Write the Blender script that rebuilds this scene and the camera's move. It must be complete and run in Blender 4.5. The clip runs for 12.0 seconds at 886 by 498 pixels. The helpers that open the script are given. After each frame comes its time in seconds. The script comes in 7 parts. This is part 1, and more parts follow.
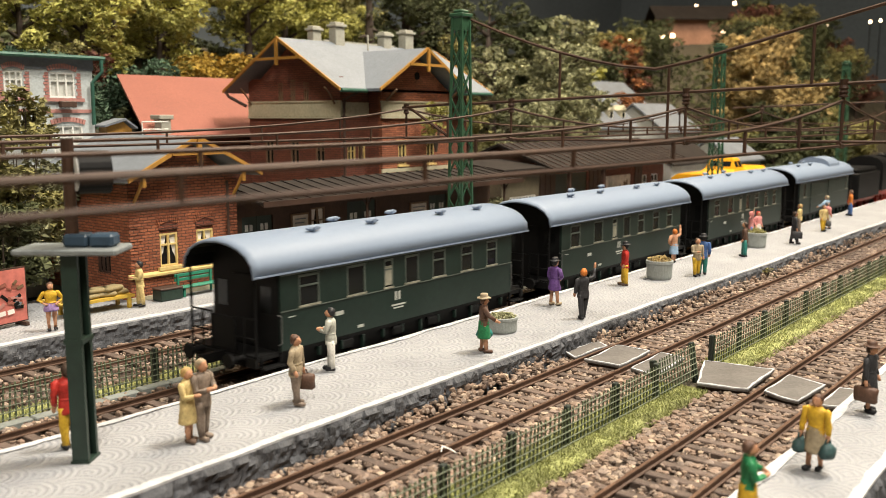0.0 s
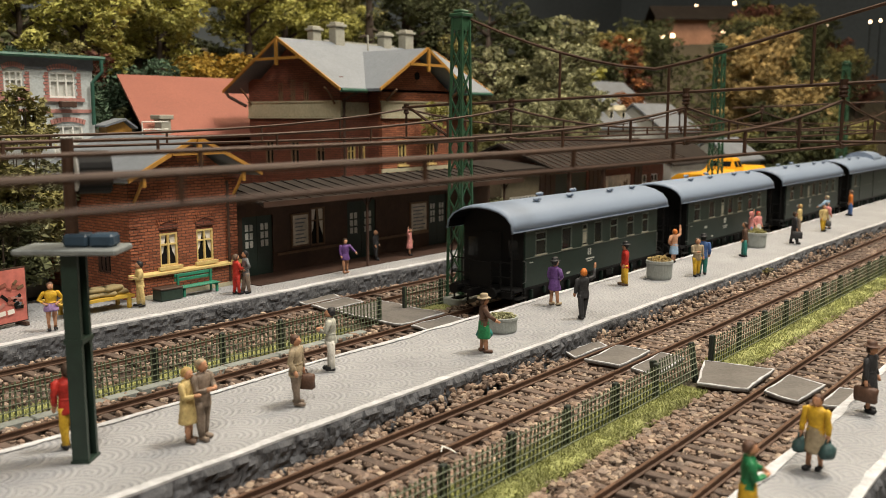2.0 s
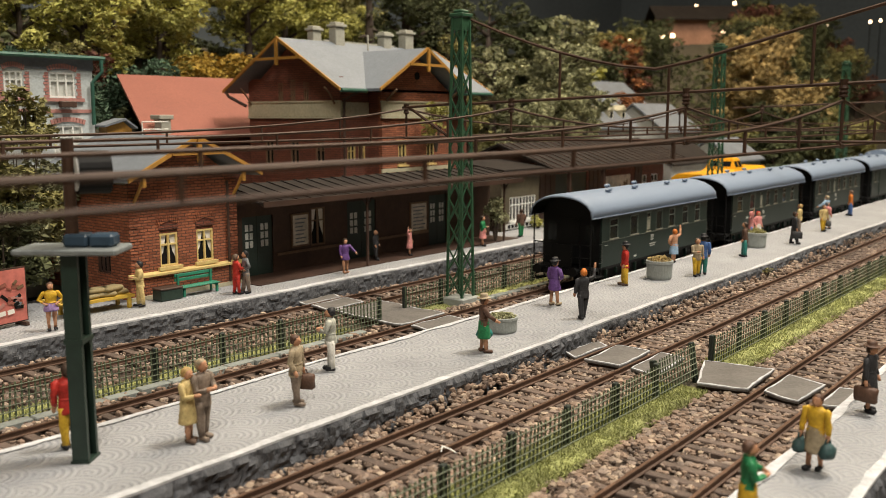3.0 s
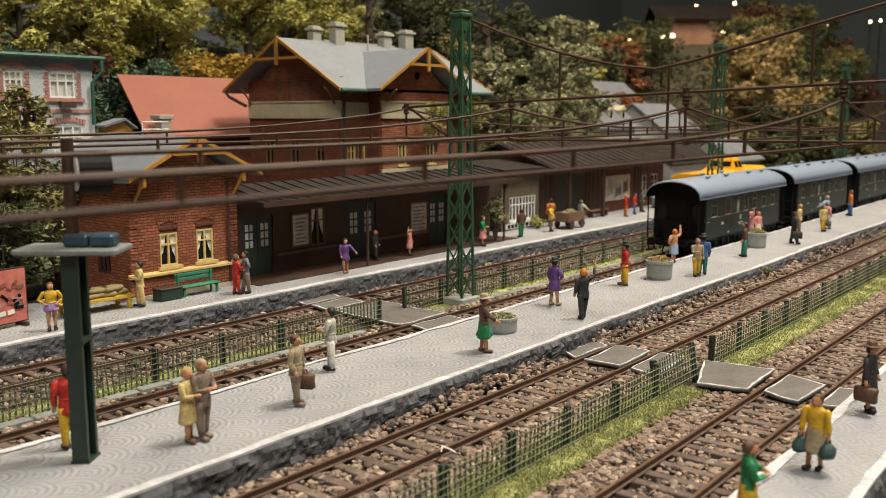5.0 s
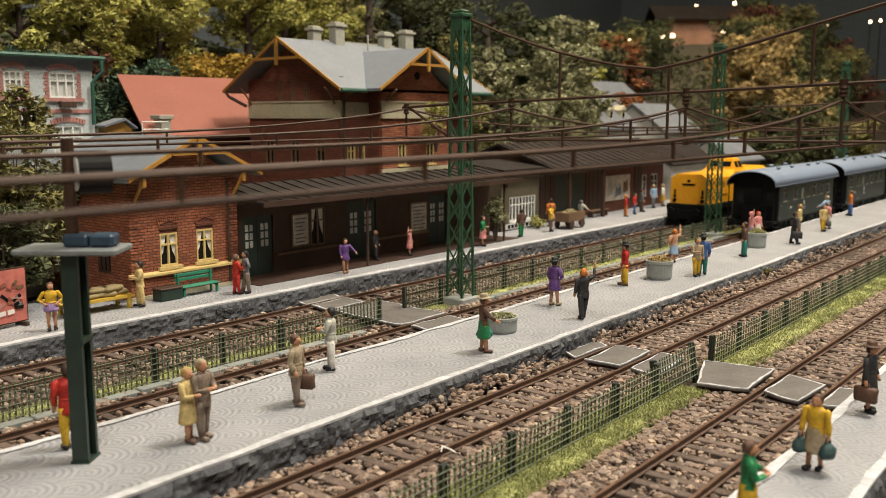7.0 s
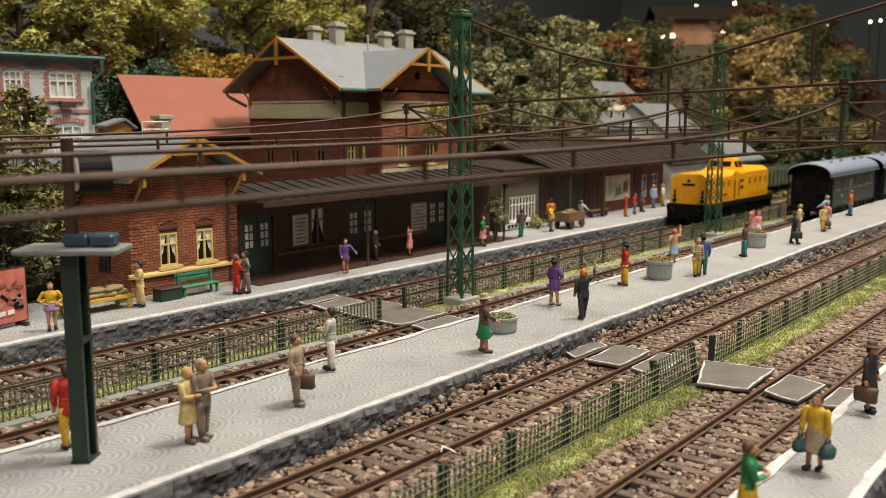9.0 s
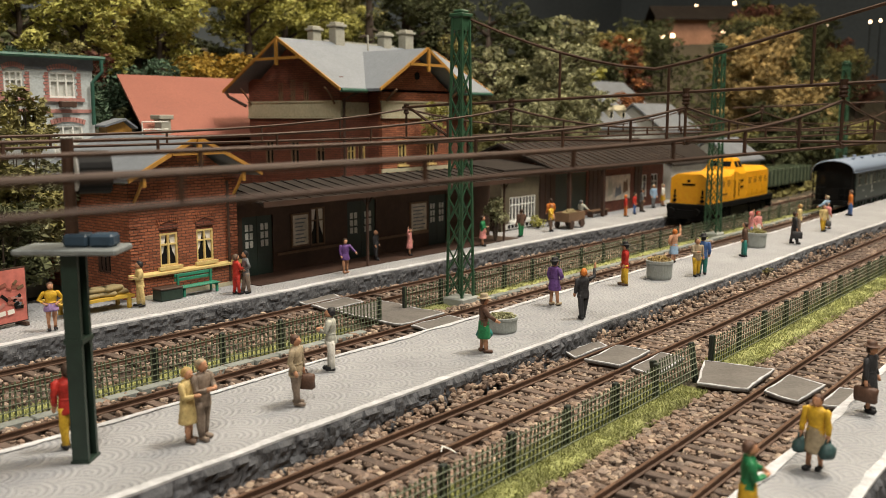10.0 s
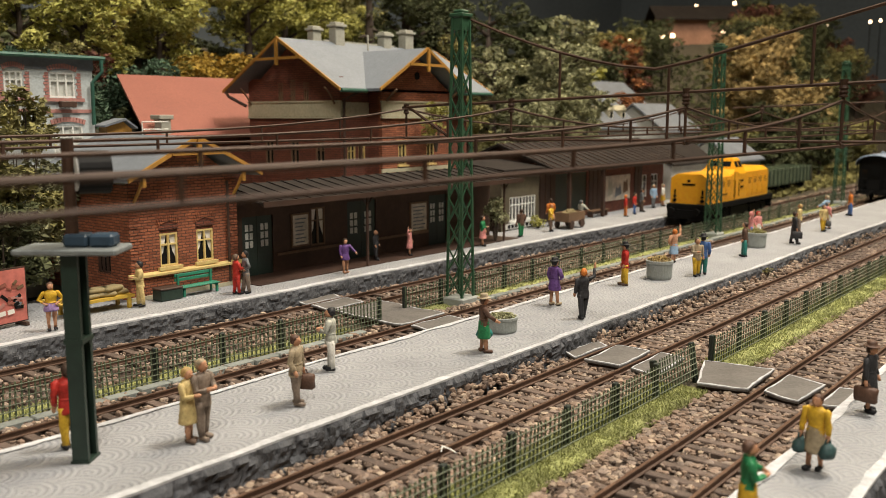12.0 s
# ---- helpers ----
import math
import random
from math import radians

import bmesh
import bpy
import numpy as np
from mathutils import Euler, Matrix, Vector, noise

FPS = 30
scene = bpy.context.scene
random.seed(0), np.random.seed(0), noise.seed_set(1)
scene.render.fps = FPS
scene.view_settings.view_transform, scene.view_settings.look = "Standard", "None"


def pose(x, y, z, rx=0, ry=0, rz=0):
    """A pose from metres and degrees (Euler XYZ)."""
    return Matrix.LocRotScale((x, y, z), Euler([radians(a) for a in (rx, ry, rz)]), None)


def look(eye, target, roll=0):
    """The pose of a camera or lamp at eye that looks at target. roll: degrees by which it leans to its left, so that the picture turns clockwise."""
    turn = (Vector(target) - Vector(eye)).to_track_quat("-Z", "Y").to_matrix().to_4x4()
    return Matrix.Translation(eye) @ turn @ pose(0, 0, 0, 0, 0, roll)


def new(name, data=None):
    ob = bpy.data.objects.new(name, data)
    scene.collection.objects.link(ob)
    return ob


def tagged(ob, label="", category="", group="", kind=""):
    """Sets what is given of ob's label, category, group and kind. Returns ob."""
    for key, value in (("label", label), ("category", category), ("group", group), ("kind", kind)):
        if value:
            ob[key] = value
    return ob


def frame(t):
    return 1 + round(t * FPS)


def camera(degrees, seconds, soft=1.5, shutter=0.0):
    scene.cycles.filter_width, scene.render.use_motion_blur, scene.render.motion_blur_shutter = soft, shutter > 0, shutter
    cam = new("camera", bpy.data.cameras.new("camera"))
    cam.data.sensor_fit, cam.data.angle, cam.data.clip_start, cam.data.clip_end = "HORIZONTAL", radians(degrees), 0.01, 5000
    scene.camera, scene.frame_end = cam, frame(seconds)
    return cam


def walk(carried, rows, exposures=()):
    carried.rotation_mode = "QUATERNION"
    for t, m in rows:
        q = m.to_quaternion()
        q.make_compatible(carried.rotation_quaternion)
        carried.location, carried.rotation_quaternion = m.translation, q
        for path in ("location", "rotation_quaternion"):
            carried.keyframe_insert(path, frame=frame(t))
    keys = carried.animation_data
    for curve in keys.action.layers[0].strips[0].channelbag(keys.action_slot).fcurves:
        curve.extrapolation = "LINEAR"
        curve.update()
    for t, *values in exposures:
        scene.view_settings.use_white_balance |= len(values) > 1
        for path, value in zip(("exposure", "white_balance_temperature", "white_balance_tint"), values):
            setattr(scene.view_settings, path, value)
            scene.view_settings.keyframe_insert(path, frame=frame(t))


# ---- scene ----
# A model railway of scale 1:87. Sizes below are those of the prototype in metres; S turns them into the model's own.
S = 1 / 87.0

cam = camera(52.2, 12.0, soft=0.7, shutter=0.5)
EYE = Matrix(((0.62825, 0.11353, -0.76968, 0), (-0.77801, 0.09168, -0.62153, 0), (0.0, 0.9893, 0.14592, 7.387 * S), (0, 0, 0, 1)))
walk(cam, [(0.0, EYE), (12.0, EYE)], [(0.0, 0.20), (0.5, 0.21), (1.0, 0.22), (1.5, -0.09), (2.0, -0.29), (2.5, -0.30), (12.0, -0.30)])
cam.data.dof.use_dof = True
cam.data.dof.focus_distance = 29 * S
cam.data.dof.aperture_fstop = 29

# ---- light: one unseen ceiling lamp, three added fill lamps, and a dim hall around ----
world = bpy.data.worlds.new("hall_air")
scene.world = world
world.use_nodes = True
world.node_tree.nodes["Background"].inputs[0].default_value = (1.0, 0.84, 0.66, 1)
world.node_tree.nodes["Background"].inputs[1].default_value = 0.24


def unseen_lamp(x, y, z, tx, ty, size, watts, colour=(1.0, 0.893, 0.735)):
    data = bpy.data.lights.new("unseen_lamp", "AREA")
    data.shape, data.size, data.energy, data.color = "DISK", size, watts, colour
    ob = new("unseen_lamp", data)
    ob.matrix_world = look((x * S, y * S, z * S), (tx * S, ty * S, 0))
    return ob


# Main lamp, above and to the right, out of view.
unseen_lamp(52, -14, 108, 32, 24, 0.26, 23, (1.0, 0.92, 0.80))
# Added fills: broad overhead, front left, and one for the background.
unseen_lamp(95, 30, 126, 95, 31, 2.0, 15, (1.0, 0.85, 0.64))
unseen_lamp(-38, -40, 100, 20, 40, 0.35, 15, (1.0, 0.92, 0.80))
unseen_lamp(100, 20, 120, 85, 50, 0.40, 17, (1.0, 0.80, 0.55))


# ---- materials ----
def nodes_of(name):
    m = bpy.data.materials.new(name)
    m.use_nodes = True
    return m, m.node_tree.nodes, m.node_tree.links, m.node_tree.nodes["Principled BSDF"]


def coords(n, l, scale=87.0):
    tc, mp = n.new("ShaderNodeTexCoord"), n.new("ShaderNodeMapping")
    mp.inputs["Scale"].default_value = (scale, scale, scale)
    l.new(tc.outputs["Object"], mp.inputs[0])
    return mp.outputs[0]


def noise_tex(n, l, vec, scale, detail=4, rough=0.6):
    t = n.new("ShaderNodeTexNoise")
    t.inputs["Scale"].default_value, t.inputs["Detail"].default_value, t.inputs["Roughness"].default_value = scale, detail, rough
    l.new(vec, t.inputs["Vector"])
    return t.outputs[0]


def ramp(n, l, fac, stops):
    r = n.new("ShaderNodeValToRGB")
    e = r.color_ramp.elements
    e[0].position, e[0].color = stops[0][0], (*stops[0][1], 1)
    e[1].position, e[1].color = stops[-1][0], (*stops[-1][1], 1)
    for p, c in stops[1:-1]:
        k = e.new(p)
        k.color = (*c, 1)
    l.new(fac, r.inputs[0])
    return r.outputs[0]


def mixed(n, l, fac, a, b, mode="MIX"):
    x = n.new("ShaderNodeMix")
    x.data_type, x.blend_type = "RGBA", mode
    for k, v in ((0, fac), (6, a), (7, b)):
        if isinstance(v, (int, float)):
            x.inputs[k].default_value = v
        elif isinstance(v, tuple):
            x.inputs[k].default_value = (*v, 1)
        else:
            l.new(v, x.inputs[k])
    return x.outputs[2]


def bumped(n, l, bsdf, height, strength, dist):
    b = n.new("ShaderNodeBump")
    b.inputs["Strength"].default_value, b.inputs["Distance"].default_value = strength, dist * S
    l.new(height, b.inputs["Height"])
    l.new(b.outputs[0], bsdf.inputs["Normal"])


def tone(c, k):
    return tuple(min(1.0, v * k) for v in c)


def plain(name, colour, rough=0.5, metal=0.0, fine=9.0, broad=0.8, vary=0.25, bump=0.3, depth=0.03, by_island=0.0, by_object=0.0, palette=(), spec=0.5, grain=0.5):
    """Painted, printed or moulded surface: colour with broad patches and fine grain."""
    m, n, l, b = nodes_of(name)
    v = coords(n, l)
    f, g = noise_tex(n, l, v, fine), noise_tex(n, l, v, broad, 3)
    c = ramp(n, l, g, [(0.25, tone(colour, 1 - vary)), (0.75, tone(colour, 1 + vary))])
    c = mixed(n, l, grain, c, ramp(n, l, f, [(0.3, (0.36, 0.36, 0.36)), (0.7, (0.64, 0.64, 0.64))]), "OVERLAY")
    if by_island or by_object:
        src = n.new("ShaderNodeNewGeometry").outputs["Random Per Island"] if by_island else n.new("ShaderNodeObjectInfo").outputs["Random"]
        k = by_island or by_object
        stops = [(0.02 + 0.96 * i / (len(palette) - 1), tuple(2 * v for v in q)) for i, q in enumerate(palette)] or [(0.0, (1 - k,) * 3), (1.0, (1.0,) * 3)]
        c = mixed(n, l, 1.0, c, ramp(n, l, src, stops), "MULTIPLY")
    l.new(c, b.inputs["Base Color"])
    b.inputs["Roughness"].default_value, b.inputs["Metallic"].default_value = rough, metal
    b.inputs["Specular IOR Level"].default_value = spec
    if bump:
        bumped(n, l, b, f, bump, depth)
    return m


def brickwork(name, brick, dark, mortar, width=0.42, height=0.15):
    """Moulded brick courses, fitted to walls that face along x or y."""
    m, n, l, b = nodes_of(name)
    v = coords(n, l)
    sep = n.new("ShaderNodeSeparateXYZ")
    l.new(v, sep.inputs[0])
    add = n.new("ShaderNodeMath")
    l.new(sep.outputs[0], add.inputs[0]), l.new(sep.outputs[1], add.inputs[1])
    com = n.new("ShaderNodeCombineXYZ")
    l.new(add.outputs[0], com.inputs[0]), l.new(sep.outputs[2], com.inputs[1])
    t = n.new("ShaderNodeTexBrick")
    t.inputs["Scale"].default_value = 1.0
    t.inputs["Brick Width"].default_value, t.inputs["Row Height"].default_value = width, height
    t.inputs["Mortar Size"].default_value, t.inputs["Mortar Smooth"].default_value = 0.018, 0.3
    t.inputs["Color1"].default_value, t.inputs["Color2"].default_value, t.inputs["Mortar"].default_value = (*brick, 1), (*dark, 1), (*mortar, 1)
    wob = n.new("ShaderNodeTexNoise")
    wob.inputs["Scale"].default_value, wob.inputs["Detail"].default_value = 7.0, 2.0
    l.new(v, wob.inputs["Vector"])
    shift = n.new("ShaderNodeVectorMath")
    shift.operation = "MULTIPLY_ADD"
    shift.inputs[1].default_value = (0.07, 0.035, 0.0)
    l.new(wob.outputs["Color"], shift.inputs[0]), l.new(com.outputs[0], shift.inputs[2])
    l.new(shift.outputs[0], t.inputs["Vector"])
    g = noise_tex(n, l, v, 1.2, 4)
    c = mixed(n, l, 0.55, t.outputs["Color"], ramp(n, l, g, [(0.3, (0.35, 0.35, 0.35)), (0.7, (0.66, 0.64, 0.62))]), "OVERLAY")
    l.new(c, b.inputs["Base Color"])
    b.inputs["Roughness"].default_value = 0.7
    inv = n.new("ShaderNodeMath")
    inv.operation = "SUBTRACT"
    inv.inputs[0].default_value = 1.0
    l.new(t.outputs["Fac"], inv.inputs[1])
    rel = n.new("ShaderNodeMath")
    rel.operation = "MULTIPLY_ADD"
    l.new(noise_tex(n, l, v, 9.0, 3), rel.inputs[0])
    rel.inputs[1].default_value = 0.7
    l.new(inv.outputs[0], rel.inputs[2])
    bumped(n, l, b, rel.outputs[0], 0.9, 0.06)
    return m


def fan_paving(name):
    """Small setts laid in overlapping arcs: rings round the foot of each fan, broken into stones."""
    m, n, l, b = nodes_of(name)
    v = coords(n, l)
    warp = noise_tex(n, l, v, 0.5, 2)
    sep = n.new("ShaderNodeSeparateXYZ")
    l.new(v, sep.inputs[0])

    def op(kind, a, c=None):
        k = n.new("ShaderNodeMath")
        k.operation = kind
        for i, q in enumerate((a, c)):
            if q is None:
                continue
            if isinstance(q, (int, float)):
                k.inputs[i].default_value = q
            else:
                l.new(q, k.inputs[i])
        return k.outputs[0]
    row = op("DIVIDE", sep.outputs[0], 0.62)
    shift = op("MULTIPLY", op("MODULO", op("ABSOLUTE", op("FLOOR", row)), 2.0), 0.5)
    u = op("SUBTRACT", op("FRACT", op("ADD", op("DIVIDE", sep.outputs[1], 1.1), shift)), 0.5)
    w = op("FRACT", row)
    r = op("SQRT", op("ADD", op("MULTIPLY", op("MULTIPLY", u, 1.9), op("MULTIPLY", u, 1.9)), op("MULTIPLY", w, w)))
    rings = op("SINE", op("ADD", op("MULTIPLY", r, 26.0), op("MULTIPLY", warp, 2.0)))
    fine = noise_tex(n, l, v, 11, 3)
    h = op("ADD", op("MULTIPLY", rings, 0.32), op("MULTIPLY", fine, 1.5))
    g = noise_tex(n, l, v, 0.45, 4)
    c = ramp(n, l, g, [(0.25, (0.265, 0.272, 0.284)), (0.75, (0.355, 0.362, 0.376))])
    c = mixed(n, l, 0.5, c, ramp(n, l, h, [(0.35, (0.42, 0.42, 0.43)), (1.05, (0.56, 0.56, 0.56))]), "OVERLAY")
    l.new(c, b.inputs["Base Color"])
    b.inputs["Roughness"].default_value = 0.75
    bumped(n, l, b, h, 0.8, 0.04)
    return m


def bulb(name, colour, power):
    m, n, l, b = nodes_of(name)
    b.inputs["Base Color"].default_value = (*colour, 1)
    b.inputs["Emission Color"].default_value = (*colour, 1)
    b.inputs["Emission Strength"].default_value = power
    return m


def glazing(name):
    m, n, l, b = nodes_of(name)
    b.inputs["Base Color"].default_value = (0.012, 0.013, 0.013, 1)
    b.inputs["Roughness"].default_value = 0.12
    b.inputs["Specular IOR Level"].default_value = 0.25
    return m


M = {
    "pave": fan_paving("fan_setts"),
    "white": plain("white_line_paint", (0.50, 0.51, 0.53), 0.7, vary=0.28, fine=7, broad=2.6, bump=0.5),
    "stone": plain("dark_quarry_stone", (0.088, 0.092, 0.102), 0.75, fine=7, broad=1.6, vary=0.5, bump=0.8, depth=0.07, by_island=0.45),
    "stoneone": plain("dark_quarry_stone_block", (0.098, 0.102, 0.112), 0.75, fine=7, broad=1.6, vary=0.5, bump=0.8, depth=0.07, by_object=0.5),
    "kerb": plain("grey_green_kerb", (0.24, 0.26, 0.24), 0.8, fine=7, vary=0.3, by_object=0.3),
    "rust": plain("rusty_rail_side", (0.10, 0.055, 0.035), 0.6, fine=10, vary=0.3),
    "railhead": plain("worn_rail_head", (0.26, 0.16, 0.11), 0.35, 0.7, vary=0.2, bump=0.1),
    "sleeper": plain("brown_sleeper_wood", (0.17, 0.120, 0.094), 0.75, fine=8, broad=1.5, vary=0.35, bump=0.7, depth=0.05, by_object=0.45),
    "ballast": plain("brown_ballast", (0.5, 0.5, 0.5), 0.85, fine=9, broad=1.2, vary=0.3, bump=0.5, by_island=0.5, palette=((0.060, 0.041, 0.031), (0.195, 0.135, 0.098), (0.285, 0.200, 0.145), (0.22, 0.174, 0.146), (0.42, 0.325, 0.238))),
    "ballast_one": plain("brown_ballast_stone", (0.5, 0.5, 0.5), 0.85, fine=9, broad=1.2, vary=0.3, bump=0.5, by_object=0.5, palette=((0.060, 0.041, 0.031), (0.195, 0.135, 0.098), (0.285, 0.200, 0.145), (0.22, 0.174, 0.146), (0.42, 0.325, 0.238))),
    # Bed coloured darker than the stones, painting shade into the gaps between them.
    "bed": plain("ballast_bed", (0.055, 0.038, 0.028), 0.9, fine=6, broad=1.5, vary=0.45, bump=1.0, depth=0.12),
    "soil": plain("brown_earth", (0.075, 0.062, 0.038), 0.9, fine=4, broad=0.3, vary=0.5, bump=1.0, depth=0.15),
    "grass": plain("fresh_grass_fibre", (0.38, 0.40, 0.15), 0.8, fine=12, broad=0.7, vary=0.3, bump=0.3, by_island=0.45),
    "turf": plain("turf_mat", (0.33, 0.35, 0.13), 0.9, fine=8, broad=0.7, vary=0.45, bump=0.9, depth=0.08),
    "fence": plain("weathered_green_fence", (0.105, 0.135, 0.08), 0.6, fine=9, vary=0.35),
    # Lighter copy of the fence green, painting highlights on the rails.
    "fencerail": plain("highlight_green_fence_rail", (0.19, 0.215, 0.15), 0.6, fine=9, vary=0.35),
    "post": plain("dark_fence_post", (0.022, 0.03, 0.022), 0.6, vary=0.3),
    "slab": plain("grey_crossing_slab", (0.135, 0.124, 0.112), 0.8, fine=9, broad=1.0, vary=0.25, bump=0.4),
    "mast": plain("bottle_green_steel", (0.030, 0.085, 0.044), 0.4, fine=9, vary=0.3, bump=0.2),
    "mastdark": plain("dark_green_steel", (0.016, 0.034, 0.024), 0.45, fine=6, vary=0.3, bump=0.2),
    "zinc": plain("grey_zinc_sheet", (0.22, 0.24, 0.24), 0.45, 0.2, vary=0.12),
    "speaker": plain("blue_enamel", (0.03, 0.055, 0.085), 0.4, vary=0.2),
    "wire": plain("brown_wire", (0.052, 0.026, 0.015), 0.6, 0.0, fine=8, vary=0.35, spec=0.3),
    "coach": plain("bottle_green_coach_paint", (0.010, 0.021, 0.016), 0.42, fine=6, vary=0.12, bump=0.04, spec=0.28),
    "coachroof": plain("blue_grey_roof_paint", (0.20, 0.25, 0.33), 0.55, fine=6, broad=0.3, vary=0.03, bump=0.0, spec=0.32, grain=0.07),
    # Black of underframes and fittings, also the painted shade at the coach ends.
    "black": plain("black_parts_and_shade", (0.006, 0.006, 0.006), 0.55, fine=9, vary=0.4, bump=0.2, spec=0.15),
    # Paler green for strips and window frames, and the highlight above each window.
    "coachline": plain("pale_green_strip", (0.075, 0.09, 0.075), 0.5, vary=0.4, bump=0),
    # Pale tone: a painted highlight on the sills, and one blind.
    "sill": plain("sill_highlight_and_blind", (0.22, 0.21, 0.16), 0.6, fine=6, broad=2.5, vary=0.5, bump=0),
    "seam": plain("dark_panel_seam", (0.20, 0.09, 0.008), 0.6, vary=0.2, bump=0),
    "steel": plain("bare_steel", (0.25, 0.25, 0.25), 0.35, 0.9, vary=0.2),
    "cream": plain("cream_lettering", (0.40, 0.41, 0.37), 0.6, vary=0.05, bump=0),
    "glass": glazing("dark_window_glass"),
    "yellow": plain("traffic_yellow_paint", (0.78, 0.36, 0.012), 0.4, fine=6, vary=0.08, bump=0.05),
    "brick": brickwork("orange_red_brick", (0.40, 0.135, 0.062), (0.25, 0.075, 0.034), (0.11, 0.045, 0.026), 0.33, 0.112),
    # Darker brick: paints shade on the station house, also used for sheds and arches.
    "brickdark": brickwork("dark_and_shaded_red_brick", (0.22, 0.068, 0.038), (0.16, 0.048, 0.028), (0.075, 0.035, 0.024), 0.36, 0.12),
    "trim": plain("ochre_timber", (0.38, 0.19, 0.035), 0.55, fine=8, vary=0.2),
    "cream_trim": plain("sandstone_band", (0.46, 0.42, 0.29), 0.7, fine=8, vary=0.12),
    "sandwin": plain("pale_yellow_frame", (0.66, 0.50, 0.20), 0.55, vary=0.1, bump=0.1),
    "roofgrey": plain("pale_grey_roofing", (0.17, 0.19, 0.215), 0.6, fine=8, broad=0.6, vary=0.1, bump=0.25),
    "roofred": plain("red_tile_sheet", (0.25, 0.082, 0.055), 0.7, fine=9, broad=0.4, vary=0.1, bump=0.3),
    "roofdark": plain("tarred_roofing", (0.022, 0.017, 0.014), 0.85, fine=8, vary=0.4, spec=0.25),
    # Brown kept dark to hold the shade under the veranda roof.
    "verandawall": plain("shade_dark_brown_wall", (0.060, 0.032, 0.020), 0.75, fine=6, broad=0.8, vary=0.3),
    "timber": plain("dark_brown_timber", (0.055, 0.028, 0.018), 0.6, fine=7, vary=0.35),
    "timbermid": plain("brown_timber", (0.17, 0.10, 0.055), 0.65, fine=8, vary=0.3),
    "doorgreen": plain("dark_green_door", (0.02, 0.035, 0.028), 0.45, vary=0.2),
    "pane": plain("pale_window_blind", (0.55, 0.56, 0.52), 0.5, vary=0.12, bump=0),
    "curtain": plain("white_curtain", (0.75, 0.72, 0.66), 0.8, vary=0.1),
    "render": plain("pale_grey_render", (0.47, 0.51, 0.51), 0.8, fine=9, vary=0.12, bump=0.4),
    "pink": plain("pink_sandstone", (0.42, 0.20, 0.17), 0.75, vary=0.15),
    "whitewood": plain("white_window_wood", (0.74, 0.74, 0.70), 0.5, vary=0.05, bump=0.1),
    "greentrim": plain("green_gutter", (0.03, 0.10, 0.07), 0.45, vary=0.2),
    "benchgreen": plain("turquoise_bench_paint", (0.03, 0.23, 0.14), 0.45, vary=0.15),
    "sack": plain("hessian", (0.30, 0.24, 0.12), 0.9, fine=14, vary=0.2, by_island=0.3),
    "cartyellow": plain("yellow_barrow_paint", (0.55, 0.36, 0.05), 0.5, vary=0.15),
    "concrete": plain("planter_concrete", (0.30, 0.32, 0.30), 0.8, fine=9, vary=0.15, bump=0.4),
    "poster": plain("red_poster", (0.50, 0.15, 0.12), 0.6, fine=3, broad=1.5, vary=0.25),
    "posterpale": plain("pale_poster", (0.55, 0.50, 0.42), 0.7, fine=3.5, broad=1.8, vary=0.35),
    "hutwall": plain("olive_brown_boarding", (0.105, 0.088, 0.055), 0.75, fine=7, vary=0.25),
    "sleevegrey": plain("worn_grip_steel", (0.09, 0.09, 0.085), 0.5, 0.3, vary=0.3, bump=0),
    "farwall": plain("pinkish_far_render", (0.36, 0.19, 0.12), 0.8, fine=2, broad=0.3, vary=0.3),
    "chimney": plain("pale_chimney_render", (0.36, 0.35, 0.29), 0.8, vary=0.15),
    "bark": plain("tree_bark", (0.06, 0.042, 0.03), 0.85, fine=5, vary=0.4, bump=0.8),
    "redwheel": plain("red_running_gear", (0.42, 0.035, 0.02), 0.45, vary=0.2),
    "hallwall": plain("dark_hall_wall", (0.16, 0.14, 0.12), 0.9, fine=1, broad=0.02, vary=0.3, bump=0),
    "hallblue": plain("dark_blue_hall_wall", (0.10, 0.12, 0.135), 0.9, fine=1, broad=0.02, vary=0.2, bump=0),
    "bulb": bulb("lamp_bulb", (1.0, 0.66, 0.40), 9.0),
    "whitehouse": plain("white_house_render", (0.50, 0.50, 0.47), 0.8, vary=0.12),
    "slate": plain("grey_slate_sheet", (0.15, 0.165, 0.185), 0.7, vary=0.2),
}
LEAF = {k: plain(k + "_foliage", c, 0.85, fine=6, broad=0.5, vary=0.35, bump=0.5, by_island=0.6) for k, c in {
    "dark_green": (0.105, 0.118, 0.045), "olive": (0.29, 0.265, 0.09), "grey_green": (0.36, 0.36, 0.19),
    "yellow_green": (0.52, 0.50, 0.13), "blue_green": (0.085, 0.15, 0.085), "yellow": (0.52, 0.34, 0.05), "straw": (0.50, 0.37, 0.15),
    "orange": (0.36, 0.135, 0.04), "russet": (0.17, 0.060, 0.035)}.items()}


# ---- building blocks ----
def at(x, y, z=0.0, rz=0.0, rx=0.0, ry=0.0):
    return pose(x * S, y * S, z * S, rx, ry, rz)


def link_mesh(name, me, mats, parent=None, label=""):
    for m in (mats if isinstance(mats, (list, tuple)) else [mats]):
        me.materials.append(m)
    ob = new(name, me)
    if parent is not None:
        ob.parent = parent
    if label:
        tagged(ob, label)
    return ob


